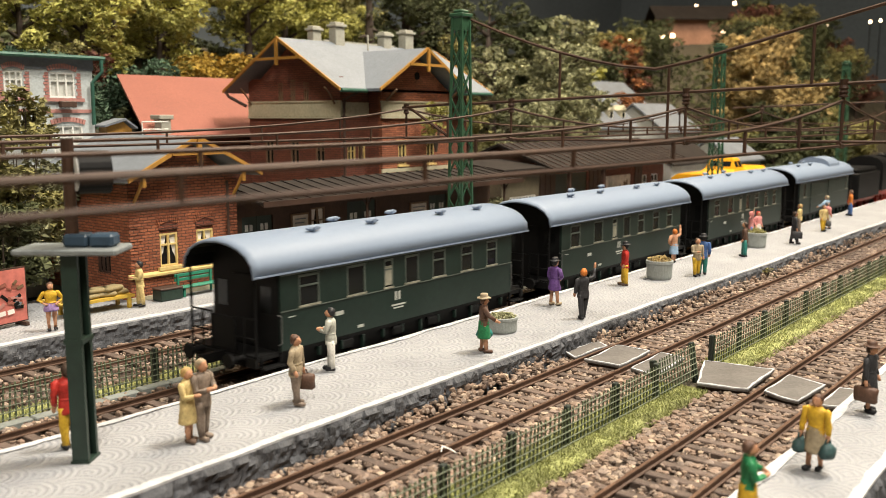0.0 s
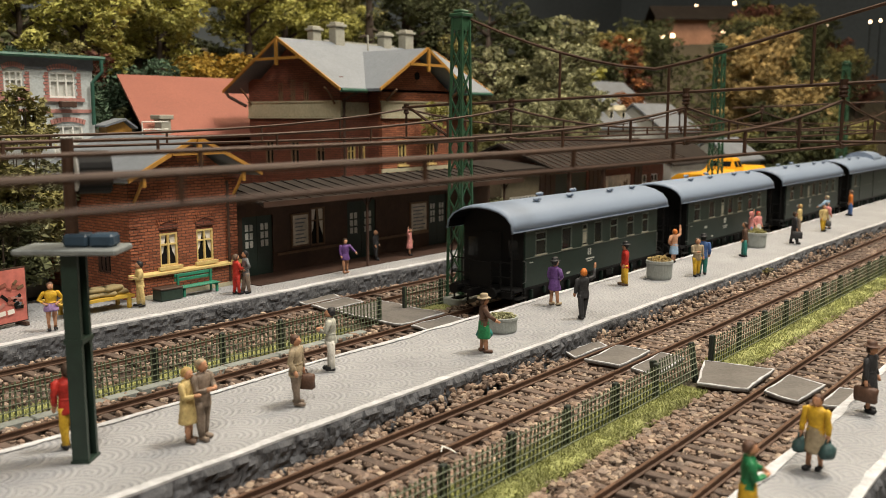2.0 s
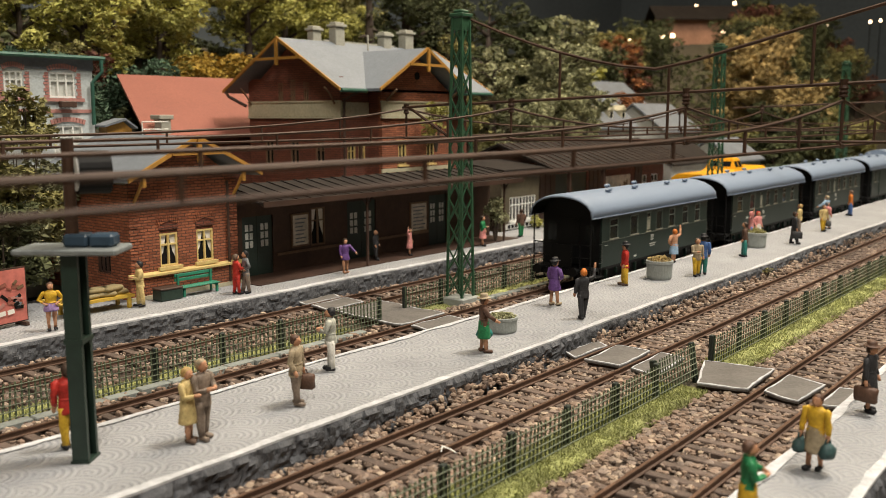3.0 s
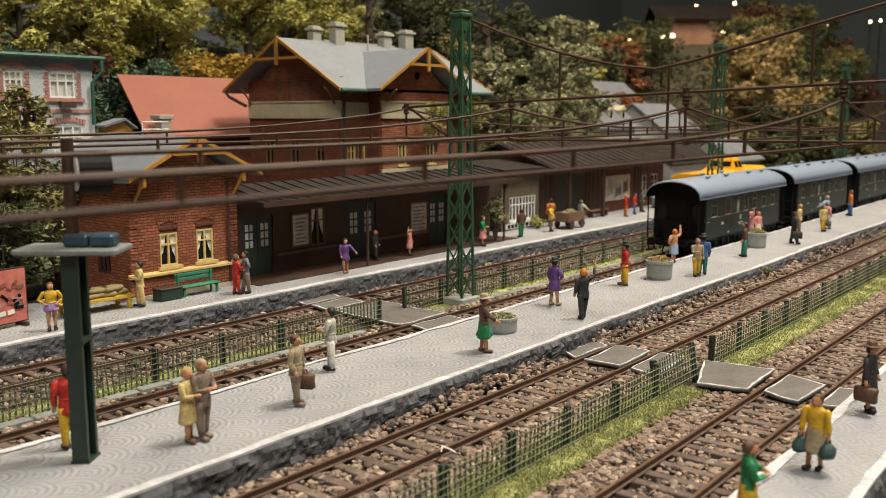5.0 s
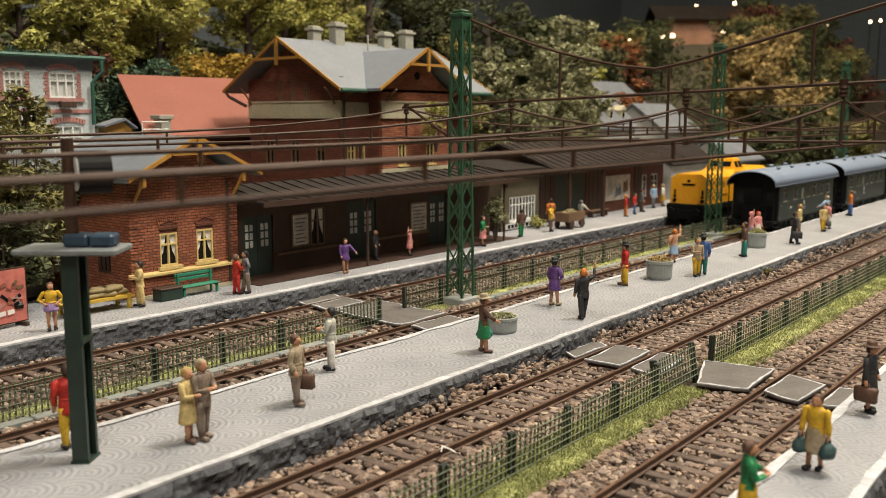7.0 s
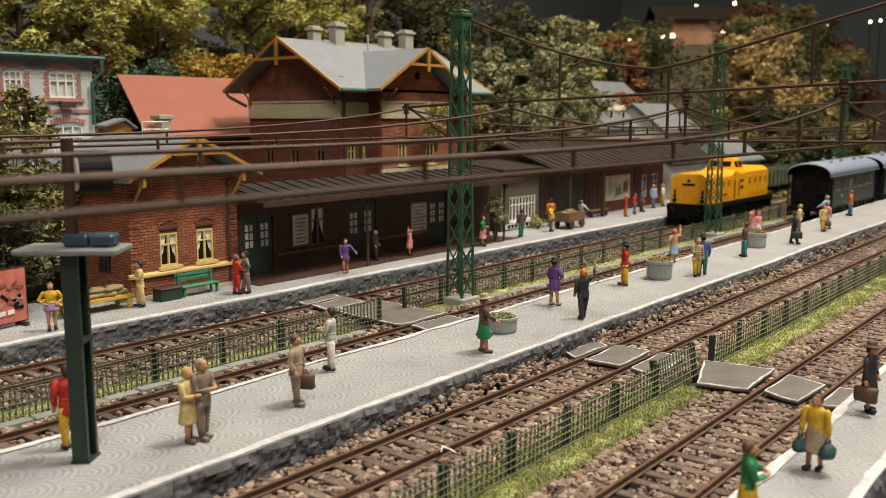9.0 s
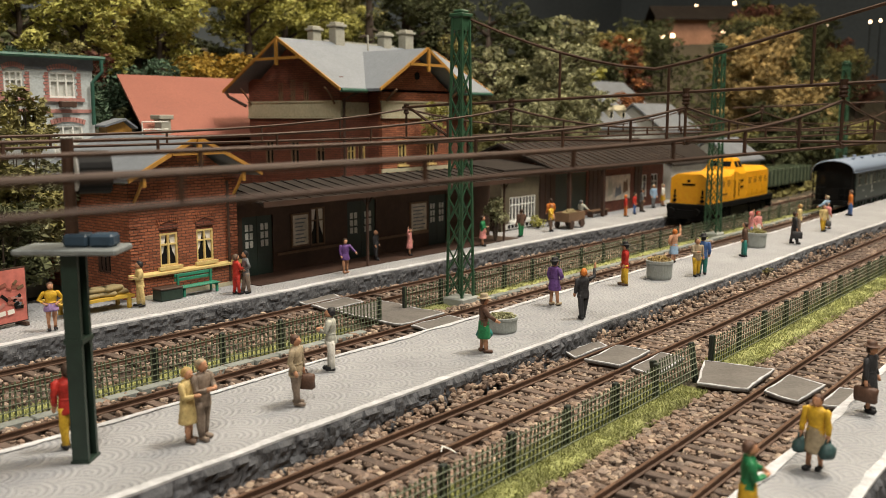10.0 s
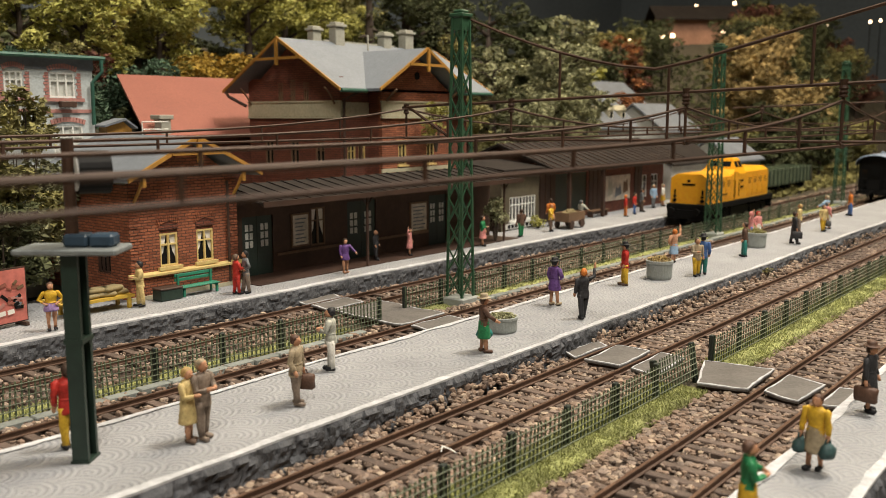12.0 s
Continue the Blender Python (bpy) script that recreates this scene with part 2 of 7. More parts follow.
def part(name, bm, material, parent=None, label="", smooth=False):
    """One mesh object from a bmesh in prototype metres, under a thing or a part."""
    if name.endswith("wall") or name in ("bay_front", "window"):
        bmesh.ops.remove_doubles(bm, verts=bm.verts, dist=0.0005)
    bmesh.ops.recalc_face_normals(bm, faces=bm.faces)
    bmesh.ops.scale(bm, vec=(S, S, S), verts=bm.verts)
    me = bpy.data.meshes.new(name)
    bm.to_mesh(me)
    bm.free()
    if smooth:
        me.polygons.foreach_set("use_smooth", [True] * len(me.polygons))
    return link_mesh(name, me, material, parent, label)


def thing(name, label, category, m=None, group="", kind=""):
    ob = new(name)
    ob.empty_display_size = 0.005
    ob.matrix_basis = m or Matrix()
    return tagged(ob, label, category, group, kind)


def box(bm, x0, x1, y0, y1, z0, z1, bevel=0.0, m=None, slot=0):
    vs = [bm.verts.new((x, y, z)) for x in (x0, x1) for y in (y0, y1) for z in (z0, z1)]
    fs = [bm.faces.new([vs[i] for i in q]) for q in ((0, 1, 3, 2), (4, 6, 7, 5), (0, 4, 5, 1), (2, 3, 7, 6), (0, 2, 6, 4), (1, 5, 7, 3))]
    for f in fs:
        f.material_index = slot
    if m:
        bmesh.ops.transform(bm, matrix=m, verts=vs)
    if bevel:
        es = list({e for f in fs for e in f.edges})
        bmesh.ops.bevel(bm, geom=es, offset=bevel, segments=1, affect="EDGES", clamp_overlap=True, material=slot)


def tube(bm, pts, radii, n=8, slot=0, cap=True):
    """A round bar through the points; radii one each, or one for all."""
    pts = [Vector(p) for p in pts]
    radii = radii if isinstance(radii, (list, tuple)) else [radii] * len(pts)
    rings = []
    for i, p in enumerate(pts):
        d = (pts[min(i + 1, len(pts) - 1)] - pts[max(i - 1, 0)]).normalized()
        a = d.orthogonal().normalized() if i == 0 else (a - d * a.dot(d)).normalized()
        b = d.cross(a)
        rings.append([bm.verts.new(p + (a * math.cos(2 * math.pi * k / n) + b * math.sin(2 * math.pi * k / n)) * radii[i]) for k in range(n)])
    fs = []
    for r, q in zip(rings, rings[1:]):
        fs += [bm.faces.new((r[k], r[(k + 1) % n], q[(k + 1) % n], q[k])) for k in range(n)]
    if cap:
        fs += [bm.faces.new(rings[0][::-1]), bm.faces.new(rings[-1])]
    for f in fs:
        f.material_index = slot


def lathe(bm, profile, n=16, slot=0, centre=(0, 0)):
    """A turned body: profile of (radius, height)."""
    rings = [[bm.verts.new((centre[0] + r * math.cos(2 * math.pi * k / n), centre[1] + r * math.sin(2 * math.pi * k / n), z)) for k in range(n)] for r, z in profile]
    fs = []
    for r, q in zip(rings, rings[1:]):
        fs += [bm.faces.new((r[k], r[(k + 1) % n], q[(k + 1) % n], q[k])) for k in range(n)]
    fs += [bm.faces.new(rings[0][::-1]), bm.faces.new(rings[-1])]
    for f in fs:
        f.material_index = slot


def extrude_profile(bm, poly, a, b, axis="x", slot=0):
    """A prism: poly in the plane across the axis, from a to b."""
    def v(t, p):
        return (t, p[0], p[1]) if axis == "x" else ((p[0], t, p[1]) if axis == "y" else (p[0], p[1], t))
    r0, r1 = [bm.verts.new(v(a, p)) for p in poly], [bm.verts.new(v(b, p)) for p in poly]
    k = len(poly)
    fs = [bm.faces.new((r0[i], r0[(i + 1) % k], r1[(i + 1) % k], r1[i])) for i in range(k)] + [bm.faces.new(r0[::-1]), bm.faces.new(r1)]
    for f in fs:
        f.material_index = slot


def one_box(name, mat, parent, x0, x1, y0, y1, z0, z1, bevel=0.0, label="", m=None):
    bm = bmesh.new()
    box(bm, x0, x1, y0, y1, z0, z1, bevel, m)
    return part(name, bm, mat, parent, label)


def arrays_mesh(name, verts, faces, mats, parent=None, label=""):
    me = bpy.data.meshes.new(name)
    me.from_pydata((np.asarray(verts) * S).tolist(), [], faces if isinstance(faces, list) else np.asarray(faces).tolist())
    return link_mesh(name, me, mats, parent, label)


RING = [(math.cos(k * 1.2566), math.sin(k * 1.2566)) for k in range(5)]
ICO_V = np.array([(0, 0, 0.85)] + [(0.9 * c, 0.9 * q, 0.45) for c, q in RING] + [(0.9 * (0.809 * c - 0.588 * q), 0.9 * (0.588 * c + 0.809 * q), -0.45) for c, q in RING] + [(0, 0, -0.85)])
ICO_F = np.array([(0, 1 + k, 1 + (k + 1) % 5) for k in range(5)] + [(1 + k, 6 + k, 1 + (k + 1) % 5) for k in range(5)] + [(6 + k, 6 + (k + 1) % 5, 1 + (k + 1) % 5) for k in range(5)] + [(11, 6 + (k + 1) % 5, 6 + k) for k in range(5)])


def pebbles(name, centres, sizes, mat, parent=None, label="", flat=0.95, rng=None):
    """Many small broken stones, each an uneven twenty-sided lump, in one mesh."""
    rng = rng or np.random.default_rng(3)
    n = len(centres)
    ang = rng.uniform(0, 2 * np.pi, n)
    base = ICO_V[None] * rng.uniform(0.72, 1.28, (n, 12, 1)) * np.stack([rng.uniform(0.7, 1.35, n), rng.uniform(0.7, 1.2, n), np.full(n, flat)], 1)[:, None]
    c, s = np.cos(ang)[:, None], np.sin(ang)[:, None]
    x, y = base[..., 0] * c - base[..., 1] * s, base[..., 0] * s + base[..., 1] * c
    v = np.stack([x, y, base[..., 2]], 2) * np.asarray(sizes)[:, None, None] + np.asarray(centres)[:, None]
    f = (ICO_F[None] + (np.arange(n) * 12)[:, None, None]).reshape(-1, 3)
    return arrays_mesh(name, v.reshape(-1, 3), f, mat, parent, label)


def wall_with_holes(bm, axis, c, thick, u0, u1, z0, z1, holes):
    """An upright wall along x (axis 'x', at y = c) or along y (axis 'y', at x = c), with openings (u0, u1, z0, z1) cut through; thick goes inward."""
    us = sorted({u0, u1, *[h[0] for h in holes], *[h[1] for h in holes]})
    zs = sorted({z0, z1, *[h[2] for h in holes], *[h[3] for h in holes]})
    for a, b in zip(us, us[1:]):
        run = None
        for p, q in zip(zs, zs[1:]):
            open_here = any(h[0] <= (a + b) / 2 <= h[1] and h[2] <= (p + q) / 2 <= h[3] for h in holes)
            if open_here:
                if run:
                    spans = run
                    box(bm, *((a, b, c, c + thick) if axis == "x" else (c, c + thick, a, b)), *spans)
                run = None
            else:
                run = (run[0], q) if run else (p, q)
        if run:
            box(bm, *((a, b, c, c + thick) if axis == "x" else (c, c + thick, a, b)), *run)


# ---- ground and hall ----
def hill(x, y):
    """Height of the modelled ground: flat yard, a slope that rises behind the houses."""
    k = max(0.0, min(1.0, (y - 41.0) / 26.0))
    fade = max(0.0, min(1.0, (92.0 - x) / 50.0)) + 1.5 * max(0.0, min(1.0, (x - 100.0) / 60.0))
    up = 15.0 * k * k * (3 - 2 * k) * (0.25 + 0.75 * fade)
    q = max(0.0, min(1.0, (y - 43.4) / 3.4))
    up = max(up, 7.3 * q * q * (3 - 2 * q) * max(0.0, min(1.0, (58.0 - x) / 12.0)))
    return -0.32 + up + (0.5 * noise.noise(Vector((x * 0.15, y * 0.15, 0))) * min(1.0, k * 4))


def build_ground():
    xs, ys = np.arange(-60, 241, 3.0), np.concatenate([np.arange(-30, 38, 4.0), np.arange(38, 132, 2.0)])
    v = [(x, y, hill(x, y)) for x in xs for y in ys]
    k = len(ys)
    f = [(i * k + j, (i + 1) * k + j, (i + 1) * k + j + 1, i * k + j + 1) for i in range(len(xs) - 1) for j in range(k - 1)]
    ob = arrays_mesh("ground", v, f, M["soil"])
    ob.data.polygons.foreach_set("use_smooth", [True] * len(ob.data.polygons))
    tagged(ob, "brown modelled earth rising to a wooded slope", "ground", kind="structure")
    floor = one_box("floor", M["hallwall"], None, -100, 310, -110, 170, -92, -88)
    tagged(floor, "dark floor of the exhibition hall", "floor", kind="structure")
    for nm, b, mat in (("wall_north", (-90, 300, 160, 170, -88, 130), "hallblue"), ("wall_south", (-90, 300, -110, -100, -88, 130), "hallwall"),
                       ("wall_west", (-100, -90, -110, 170, -88, 130), "hallwall"), ("wall_east", (300, 310, -110, 170, -88, 130), "hallblue")):
        tagged(one_box(nm, M[mat], None, *b), "dim plastered wall of the exhibition hall", "wall", kind="structure")
    tagged(one_box("ceiling", M["hallwall"], None, -100, 310, -110, 170, 130, 134), "dark ceiling of the exhibition hall", "ceiling", kind="structure")

    t = thing("layout_table", "plain wooden table under the model landscape", "table", at(0, 0, 0))
    one_box("board", M["timbermid"], t, -60, 240, -30, 132, -3.0, -1.2)
    for x in (-52, 90, 232):
        for y in (-24, 126):
            one_box("leg", M["timbermid"], t, x - 3, x + 3, y - 3, y + 3, -88, -3.0)


build_ground()


# ---- tracks ----
def build_track(name, yc, x0, x1, seed, density=26, bank=0.0):
    rng = np.random.default_rng(seed)
    t = thing(name, "single track with rusty rails on brown wooden sleepers in ballast", "railway track", at(0, yc, 0), kind="structure")
    bm = bmesh.new()
    extrude_profile(bm, [(-2.3, -0.36), (2.3, -0.36), (1.75, -0.285), (-1.75, -0.285)], x0, x1)
    part("ballast_bed", bm, M["bed"], t)
    for sgn in (-1, 1):
        c = sgn * 0.755
        bm = bmesh.new()
        extrude_profile(bm, [(c - 0.07, -0.17), (c + 0.07, -0.17), (c + 0.07, -0.14), (c + 0.022, -0.125), (c + 0.022, -0.045), (c + 0.042, -0.03), (c + 0.042, -0.004), (c - 0.042, -0.004), (c - 0.042, -0.03), (c - 0.022, -0.045), (c - 0.022, -0.125), (c - 0.07, -0.14)], x0, x1)
        rail = part("rail", bm, M["rust"], t)
        bm = bmesh.new()
        box(bm, x0, x1, c - 0.036, c + 0.036, -0.0035, 0.004)
        part("rail_head", bm, M["railhead"], rail)
    proto = None
    for i, x in enumerate(np.arange(x0 + 0.3, x1, 0.66)):
        if proto is None:
            proto = one_box("sleeper", M["sleeper"], t, -0.13, 0.13, -1.3, 1.3, -0.30, -0.160, 0.02)
            s = proto
        else:
            s = new("sleeper", proto.data)
            s.parent = t
        s.matrix_basis = at(x + rng.uniform(-0.03, 0.03), rng.uniform(-0.05, 0.05), rng.uniform(-0.015, 0.01), rng.uniform(-1.5, 1.5))
    near = min(x1, 46)
    n = int((near - x0) * 4.0 * density)
    xs, ys = rng.uniform(x0, near, n), rng.uniform(-2.15, 2.15, n)
    far = int((x1 - near) * 4.0 * density * 0.3)
    xs, ys = np.concatenate([xs, rng.uniform(near, x1, far)]), np.concatenate([ys, rng.uniform(-2.15, 2.15, far)])
    phase = np.abs(((xs - x0 - 0.3) / 0.66 + 0.5) % 1 - 0.5) * 0.66
    ok = ~((np.abs(np.abs(ys) - 0.755) < 0.13)) & ~((phase < 0.19) & (np.abs(ys) < 1.3) & (rng.uniform(0, 1, len(xs)) < np.where(np.abs(ys) < 0.8, 0.80, 0.5)))
    xs, ys = xs[ok], ys[ok]
    z = np.where(np.abs(ys) < 0.72, -0.235, -0.21) - np.clip(np.abs(ys) - 1.7, 0, 1) * 0.15 + rng.uniform(-0.02, 0.05, len(xs))
    z = z + bank * np.clip(ys - 1.0, 0, 0.6) * np.clip((xs - 13) / 5, 0, 1) * np.clip((np.abs(xs - 24.35) - 1.1) / 0.6, 0, 1) * rng.uniform(0.5, 1.1, len(xs))
    sizes = (0.045 + 0.085 * rng.uniform(0, 1, len(xs)) ** 1.8) * np.where(np.abs(ys) < 0.72, 0.85, 1.0)
    single = np.flatnonzero((xs > 13.2) & (xs < 17.5))[:260]
    shapes = []
    for k in range(6):
        lump = pebbles("ballast_stone", np.zeros((1, 3)), [1.0], M["ballast_one"], t, rng=rng)
        shapes.append(lump.data)
        bpy.data.objects.remove(lump)
    for k, i in enumerate(single):
        s = new("ballast_stone", shapes[k % 6])
        s.parent = t
        s.matrix_basis = at(xs[i], ys[i], z[i], rng.uniform(0, 360), rng.uniform(-25, 25)) @ Matrix.Scale(sizes[i], 4)
    rest = np.ones(len(xs), bool)
    rest[single] = False
    xs, ys, z, sizes = xs[rest], ys[rest], z[rest], sizes[rest]
    ob = pebbles("ballast", np.stack([xs, ys, z], 1), sizes, M["ballast"], t, "loose brown ballast stones", rng=rng)
    tagged(ob, kind="stuff")
    return t


build_track("track_1", 7.52, 5, 110, 11, 120)
build_track("track_2", 12.95, 5, 110, 12, 128, 0.8)
build_track("track_3", 20.05, 3, 150, 13, 60)
build_track("track_4", 25.4, 5, 110, 14, 36)


# ---- platforms ----
def build_platform(name, x0, x1, y0, y1, z, faces, seed, label):
    """Fan-sett top with painted edge lines and rough quarry-stone sides."""
    rng = np.random.default_rng(seed)
    p = thing(name, label, "platform", at(0, 0, 0), kind="structure")

    def edge(y, x):
        return y + 0.15 * noise.noise(Vector((x * 0.16, y, 1.3))) + 0.05 * noise.noise(Vector((x * 0.8, y, 4.1)))
    xs = np.arange(x0, x1 + 0.1, 0.5)
    ny = 6
    v, f = [], []
    for x in xs:
        a, b = edge(y0, x), edge(y1, x)
        for j in range(ny + 1):
            v.append((x, a + (b - a) * j / ny, z + 0.02 * noise.noise(Vector((x * 0.4, j, 2)))))
        v.append((x, b, -0.4)), v.append((x, a, -0.4))
    k = ny + 3
    for i in range(len(xs) - 1):
        for j in range(k):
            f.append((i * k + j, (i + 1) * k + j, (i + 1) * k + (j + 1) % k, i * k + (j + 1) % k))
    f += [list(range(k)), list(range((len(xs) - 1) * k, len(xs) * k))[::-1]]
    slab = arrays_mesh("paving", v, f, M["pave"], p)
    slab.data.polygons.foreach_set("use_smooth", [False] * len(slab.data.polygons))
    for side, y in (("s", y0), ("n", y1)):
        if side not in faces:
            continue
        sg = -1 if side == "s" else 1
        v, f = [], []
        for i, x in enumerate(np.arange(x0, x1 + 0.1, 0.25)):
            e = edge(y, x)
            w = (0.32 if y > 26 else 0.19) + 0.09 * noise.noise(Vector((x * 0.9, 7, y))) + 0.05 * noise.noise(Vector((x * 3.1, 7, y)))
            v += [(x, e + sg * 0.015, z - 0.03), (x, e + sg * 0.015, z + 0.026), (x, e - sg * w, z + 0.028)]
            if i:
                for j in (0, 1):
                    f.append(((i - 1) * 3 + j, i * 3 + j, i * 3 + j + 1, (i - 1) * 3 + j + 1))
        arrays_mesh("edge_line", v, f, M["white"], p, "white painted edge line")
        v, f, rows = [], [], 9
        near = list(np.arange(x0, min(x1, 50), 0.06)) + list(np.arange(min(x1, 50), x1 + 0.1, 0.24))
        for i, x in enumerate(near):
            e = edge(y, x)
            for j in range(rows):
                zz = -0.42 + (z + 0.39) * j / (rows - 1)
                spot = Vector((x * 2.0 + 0.4 * noise.noise(Vector((x * 3, zz * 3, y))), zz * 3.6, y))
                dist, cells = noise.voronoi(spot)
                crack = min(1.0, (dist[1] - dist[0]) * 5.0)
                own = noise.cell(cells[0] * 7.3)
                d = 0.015 + crack * (0.045 + 0.085 * abs(own)) * (1.0 if y < 20 else 0.6) + 0.02 * noise.noise(Vector((x * 9, zz * 9, y)))
                v.append((x, e + sg * d * (1.0 if j < rows - 1 else 0.25), zz))
            if i:
                for j in range(rows - 1):
                    f.append(((i - 1) * rows + j, i * rows + j, i * rows + j + 1, (i - 1) * rows + j + 1))
        arrays_mesh("stone_face", v, f, M["stone"], p, "dark rough quarry-stone side")
        if side == "s" and y > 10:
            shapes = []
            for k in range(8):
                bm = bmesh.new()
                box(bm, -0.5, 0.5, -0.5, 0.5, -0.5, 0.5, 0.16)
                for q in bm.verts:
                    q.co += noise.noise_vector(q.co * 2.1 + Vector((k * 5.1, y, 2))) * 0.22
                lump = part("quarry_stone", bm, M["stoneone"], p)
                shapes.append(lump.data)
                bpy.data.objects.remove(lump)
            for row in range(3):
                x = (12.6 if y < 20 else 9.0) + 0.17 * row
                while x < 31:
                    w, h = rng.uniform(0.16, 0.56), rng.uniform(0.12, 0.27)
                    if rng.uniform() < (0.55 if y < 20 else 0.12):
                        q = new("quarry_stone", shapes[int(rng.integers(8))])
                        q.parent = p
                        q.matrix_basis = at(x, edge(y, x) - rng.uniform(0.0, 0.045), -0.16 + row * 0.215 + rng.uniform(-0.06, 0.06), 0, 0, rng.uniform(-28, 28)) @ Matrix.Diagonal((w, 0.16, h, 1))
                    x += w + 0.03
    return p


build_platform("platform_1", -4, 130, 14.45, 18.4, 0.5, "sn", 21, "long island platform paved in pale fan setts with white edges")
build_platform("platform_2", -4, 78, 27.0, 33.0, 0.5, "s", 22, "station platform paved in pale grey setts")
build_platform("platform_3", 11.0, 60.0, 3.95, 5.75, 0.5, "sn", 23, "narrow platform paved in pale setts with white edges")


# ---- the green train ----
def arc_roof(half, z_eave, z_top, n=10, grow=0.0):
    """Outline of a barrel roof from one gutter to the other."""
    pts = []
    for i in range(n + 1):
        a = math.pi * i / n
        pts.append(((half + grow) * math.cos(a), z_eave + (z_top + grow - z_eave) * math.sin(a) ** 0.8))
    return pts


def coach(name, label, m, windows, brake_end=True, baggage=False):
    """A two-axle coach: origin at its rear end on the rail head; x runs forward, side panels at y = -1.45 and 1.45."""
    t = thing(name, label, "railway coach", m, "coaches of the train")
    L, half = 12.95, 1.45
    bx0, bx1 = 0.97, L - 0.97
    # side walls with window openings cut through
    for sgn in (-1, 1):
        bm = bmesh.new()
        zl, zh = 2.15, 3.0
        wall_with_holes(bm, "x", min(sgn * half, sgn * (half - 0.06)), 0.06, bx0, bx1, 0.98, 3.2, [(w[0], w[1], zl, zh) for w in windows])
        side = part("side_wall", bm, M["coach"], t)
        if sgn < 0:
            bm = bmesh.new()
            box(bm, bx0, bx1, -half - 0.022, -half - 0.002, 2.06, 2.09)
            part("waist_strip", bm, M["coachline"], side)
            bm = bmesh.new()
            box(bm, bx0, bx1, -half - 0.018, -half - 0.002, 3.06, 3.09)
            part("upper_strip", bm, M["coachline"], side)
        for a, b in windows:
            w = b - a
            yy = sgn * (half - 0.035)
            if sgn < 0 and int(a * 10) in (35, 89):
                one_box("roller_blind", M["timbermid"], side, a + 0.05, b - 0.05, -half + 0.045, -half + 0.052, zl + 0.3, zh)
            if sgn < 0 and int(a * 10) == 51:
                one_box("roller_blind", M["sill"], side, a + 0.04, b - 0.04, -half + 0.005, -half + 0.015, zl + 0.05, zh - 0.2)
            one_box("window_pane", M["glass"], side, a, b, yy - 0.008, yy + 0.008, zl, zh)
            if sgn < 0:
                # Pale sill and top strip paint the highlights along the window edges.
                bm = bmesh.new()
                box(bm, a - 0.03, b + 0.03, -half - 0.035, -half - 0.002, zl - 0.055, zl)
                part("window_sill", bm, M["sill"], side)
                bm = bmesh.new()
                box(bm, a - 0.02, b + 0.02, -half - 0.02, -half - 0.002, zh, zh + 0.022)
                part("top_highlight_strip", bm, M["coachline"], side)
                bm = bmesh.new()
                box(bm, a, a + 0.04, -half - 0.008, -half + 0.03, zl, zh)
                box(bm, b - 0.04, b, -half - 0.008, -half + 0.03, zl, zh)
                box(bm, a, b, -half - 0.008, -half + 0.03, zh - 0.05, zh)
                if int(a * 7) % 3:
                    box(bm, a, b, -half - 0.006, -half + 0.03, zl + 0.52, zl + 0.57)
                part("window_frame", bm, M["coachline"], side)
    # end walls with a door, set back behind open end platforms; black paints their shade
    for e, x in (("rear", bx0), ("front", bx1)):
        bm = bmesh.new()
        sx = -1 if e == "rear" else 1
        x0, x1 = sorted((x, x + sx * 0.06))
        outline = [(-half + 0.06, 0.98), (half - 0.06, 0.98), (half - 0.06, 3.2)] + arc_roof(half - 0.08, 3.2, 4.02)[1:-1] + [(-half + 0.06, 3.2)]
        extrude_profile(bm, outline, x0, x1)
        wall = part("end_wall", bm, M["black"], t)
        if not baggage:
            bm = bmesh.new()
            xd = sorted((x + sx * 0.065, x + sx * 0.10))
            box(bm, xd[0], xd[1], -0.42, 0.42, 1.05, 3.0)
            part("end_door", bm, M["black"], wall)
            for yy in (-0.95, 0.95):
                one_box("end_window", M["glass"], wall, *sorted((x + sx * 0.065, x + sx * 0.08)), yy - 0.22, yy + 0.22, 2.0, 2.75)
    # roof: a bent shell that overhangs the end platforms
    bm = bmesh.new()
    outer, inner = arc_roof(half + 0.10, 3.17, 4.10), arc_roof(half + 0.05, 3.17, 4.03)
    xs = [0.0, 0.25, L - 0.25, L]
    drop = [0.06, 0.0, 0.0, 0.06]
    ro = [[bm.verts.new((x, p[0], p[1] - d)) for p in outer] for x, d in zip(xs, drop)]
    ri = [[bm.verts.new((x, p[0], p[1] - d)) for p in inner] for x, d in zip(xs, drop)]
    for i in range(3):
        for j in range(len(outer) - 1):
            bm.faces.new((ro[i][j], ro[i + 1][j], ro[i + 1][j + 1], ro[i][j + 1]))
            bm.faces.new((ri[i][j], ri[i][j + 1], ri[i + 1][j + 1], ri[i + 1][j]))
        for j in (0, len(outer) - 1):
            bm.faces.new((ro[i][j], ri[i][j], ri[i + 1][j], ro[i + 1][j]))
    for i in (0, 3):
        for j in range(len(outer) - 1):
            bm.faces.new((ro[i][j], ro[i][j + 1], ri[i][j + 1], ri[i][j]))
    roof = part("roof", bm, M["coachroof"], t, "blue-grey barrel roof", smooth=True)
    # Added black shell below the roof, painting its underside as deep shade.
    bm = bmesh.new()
    lin, low = arc_roof(half + 0.04, 3.16, 4.02), arc_roof(half + 0.02, 3.16, 4.0)
    extrude_profile(bm, lin + low[::-1], 0.02, L - 0.02)
    part("roof_shade_lining", bm, M["black"], roof)
    bm = bmesh.new()
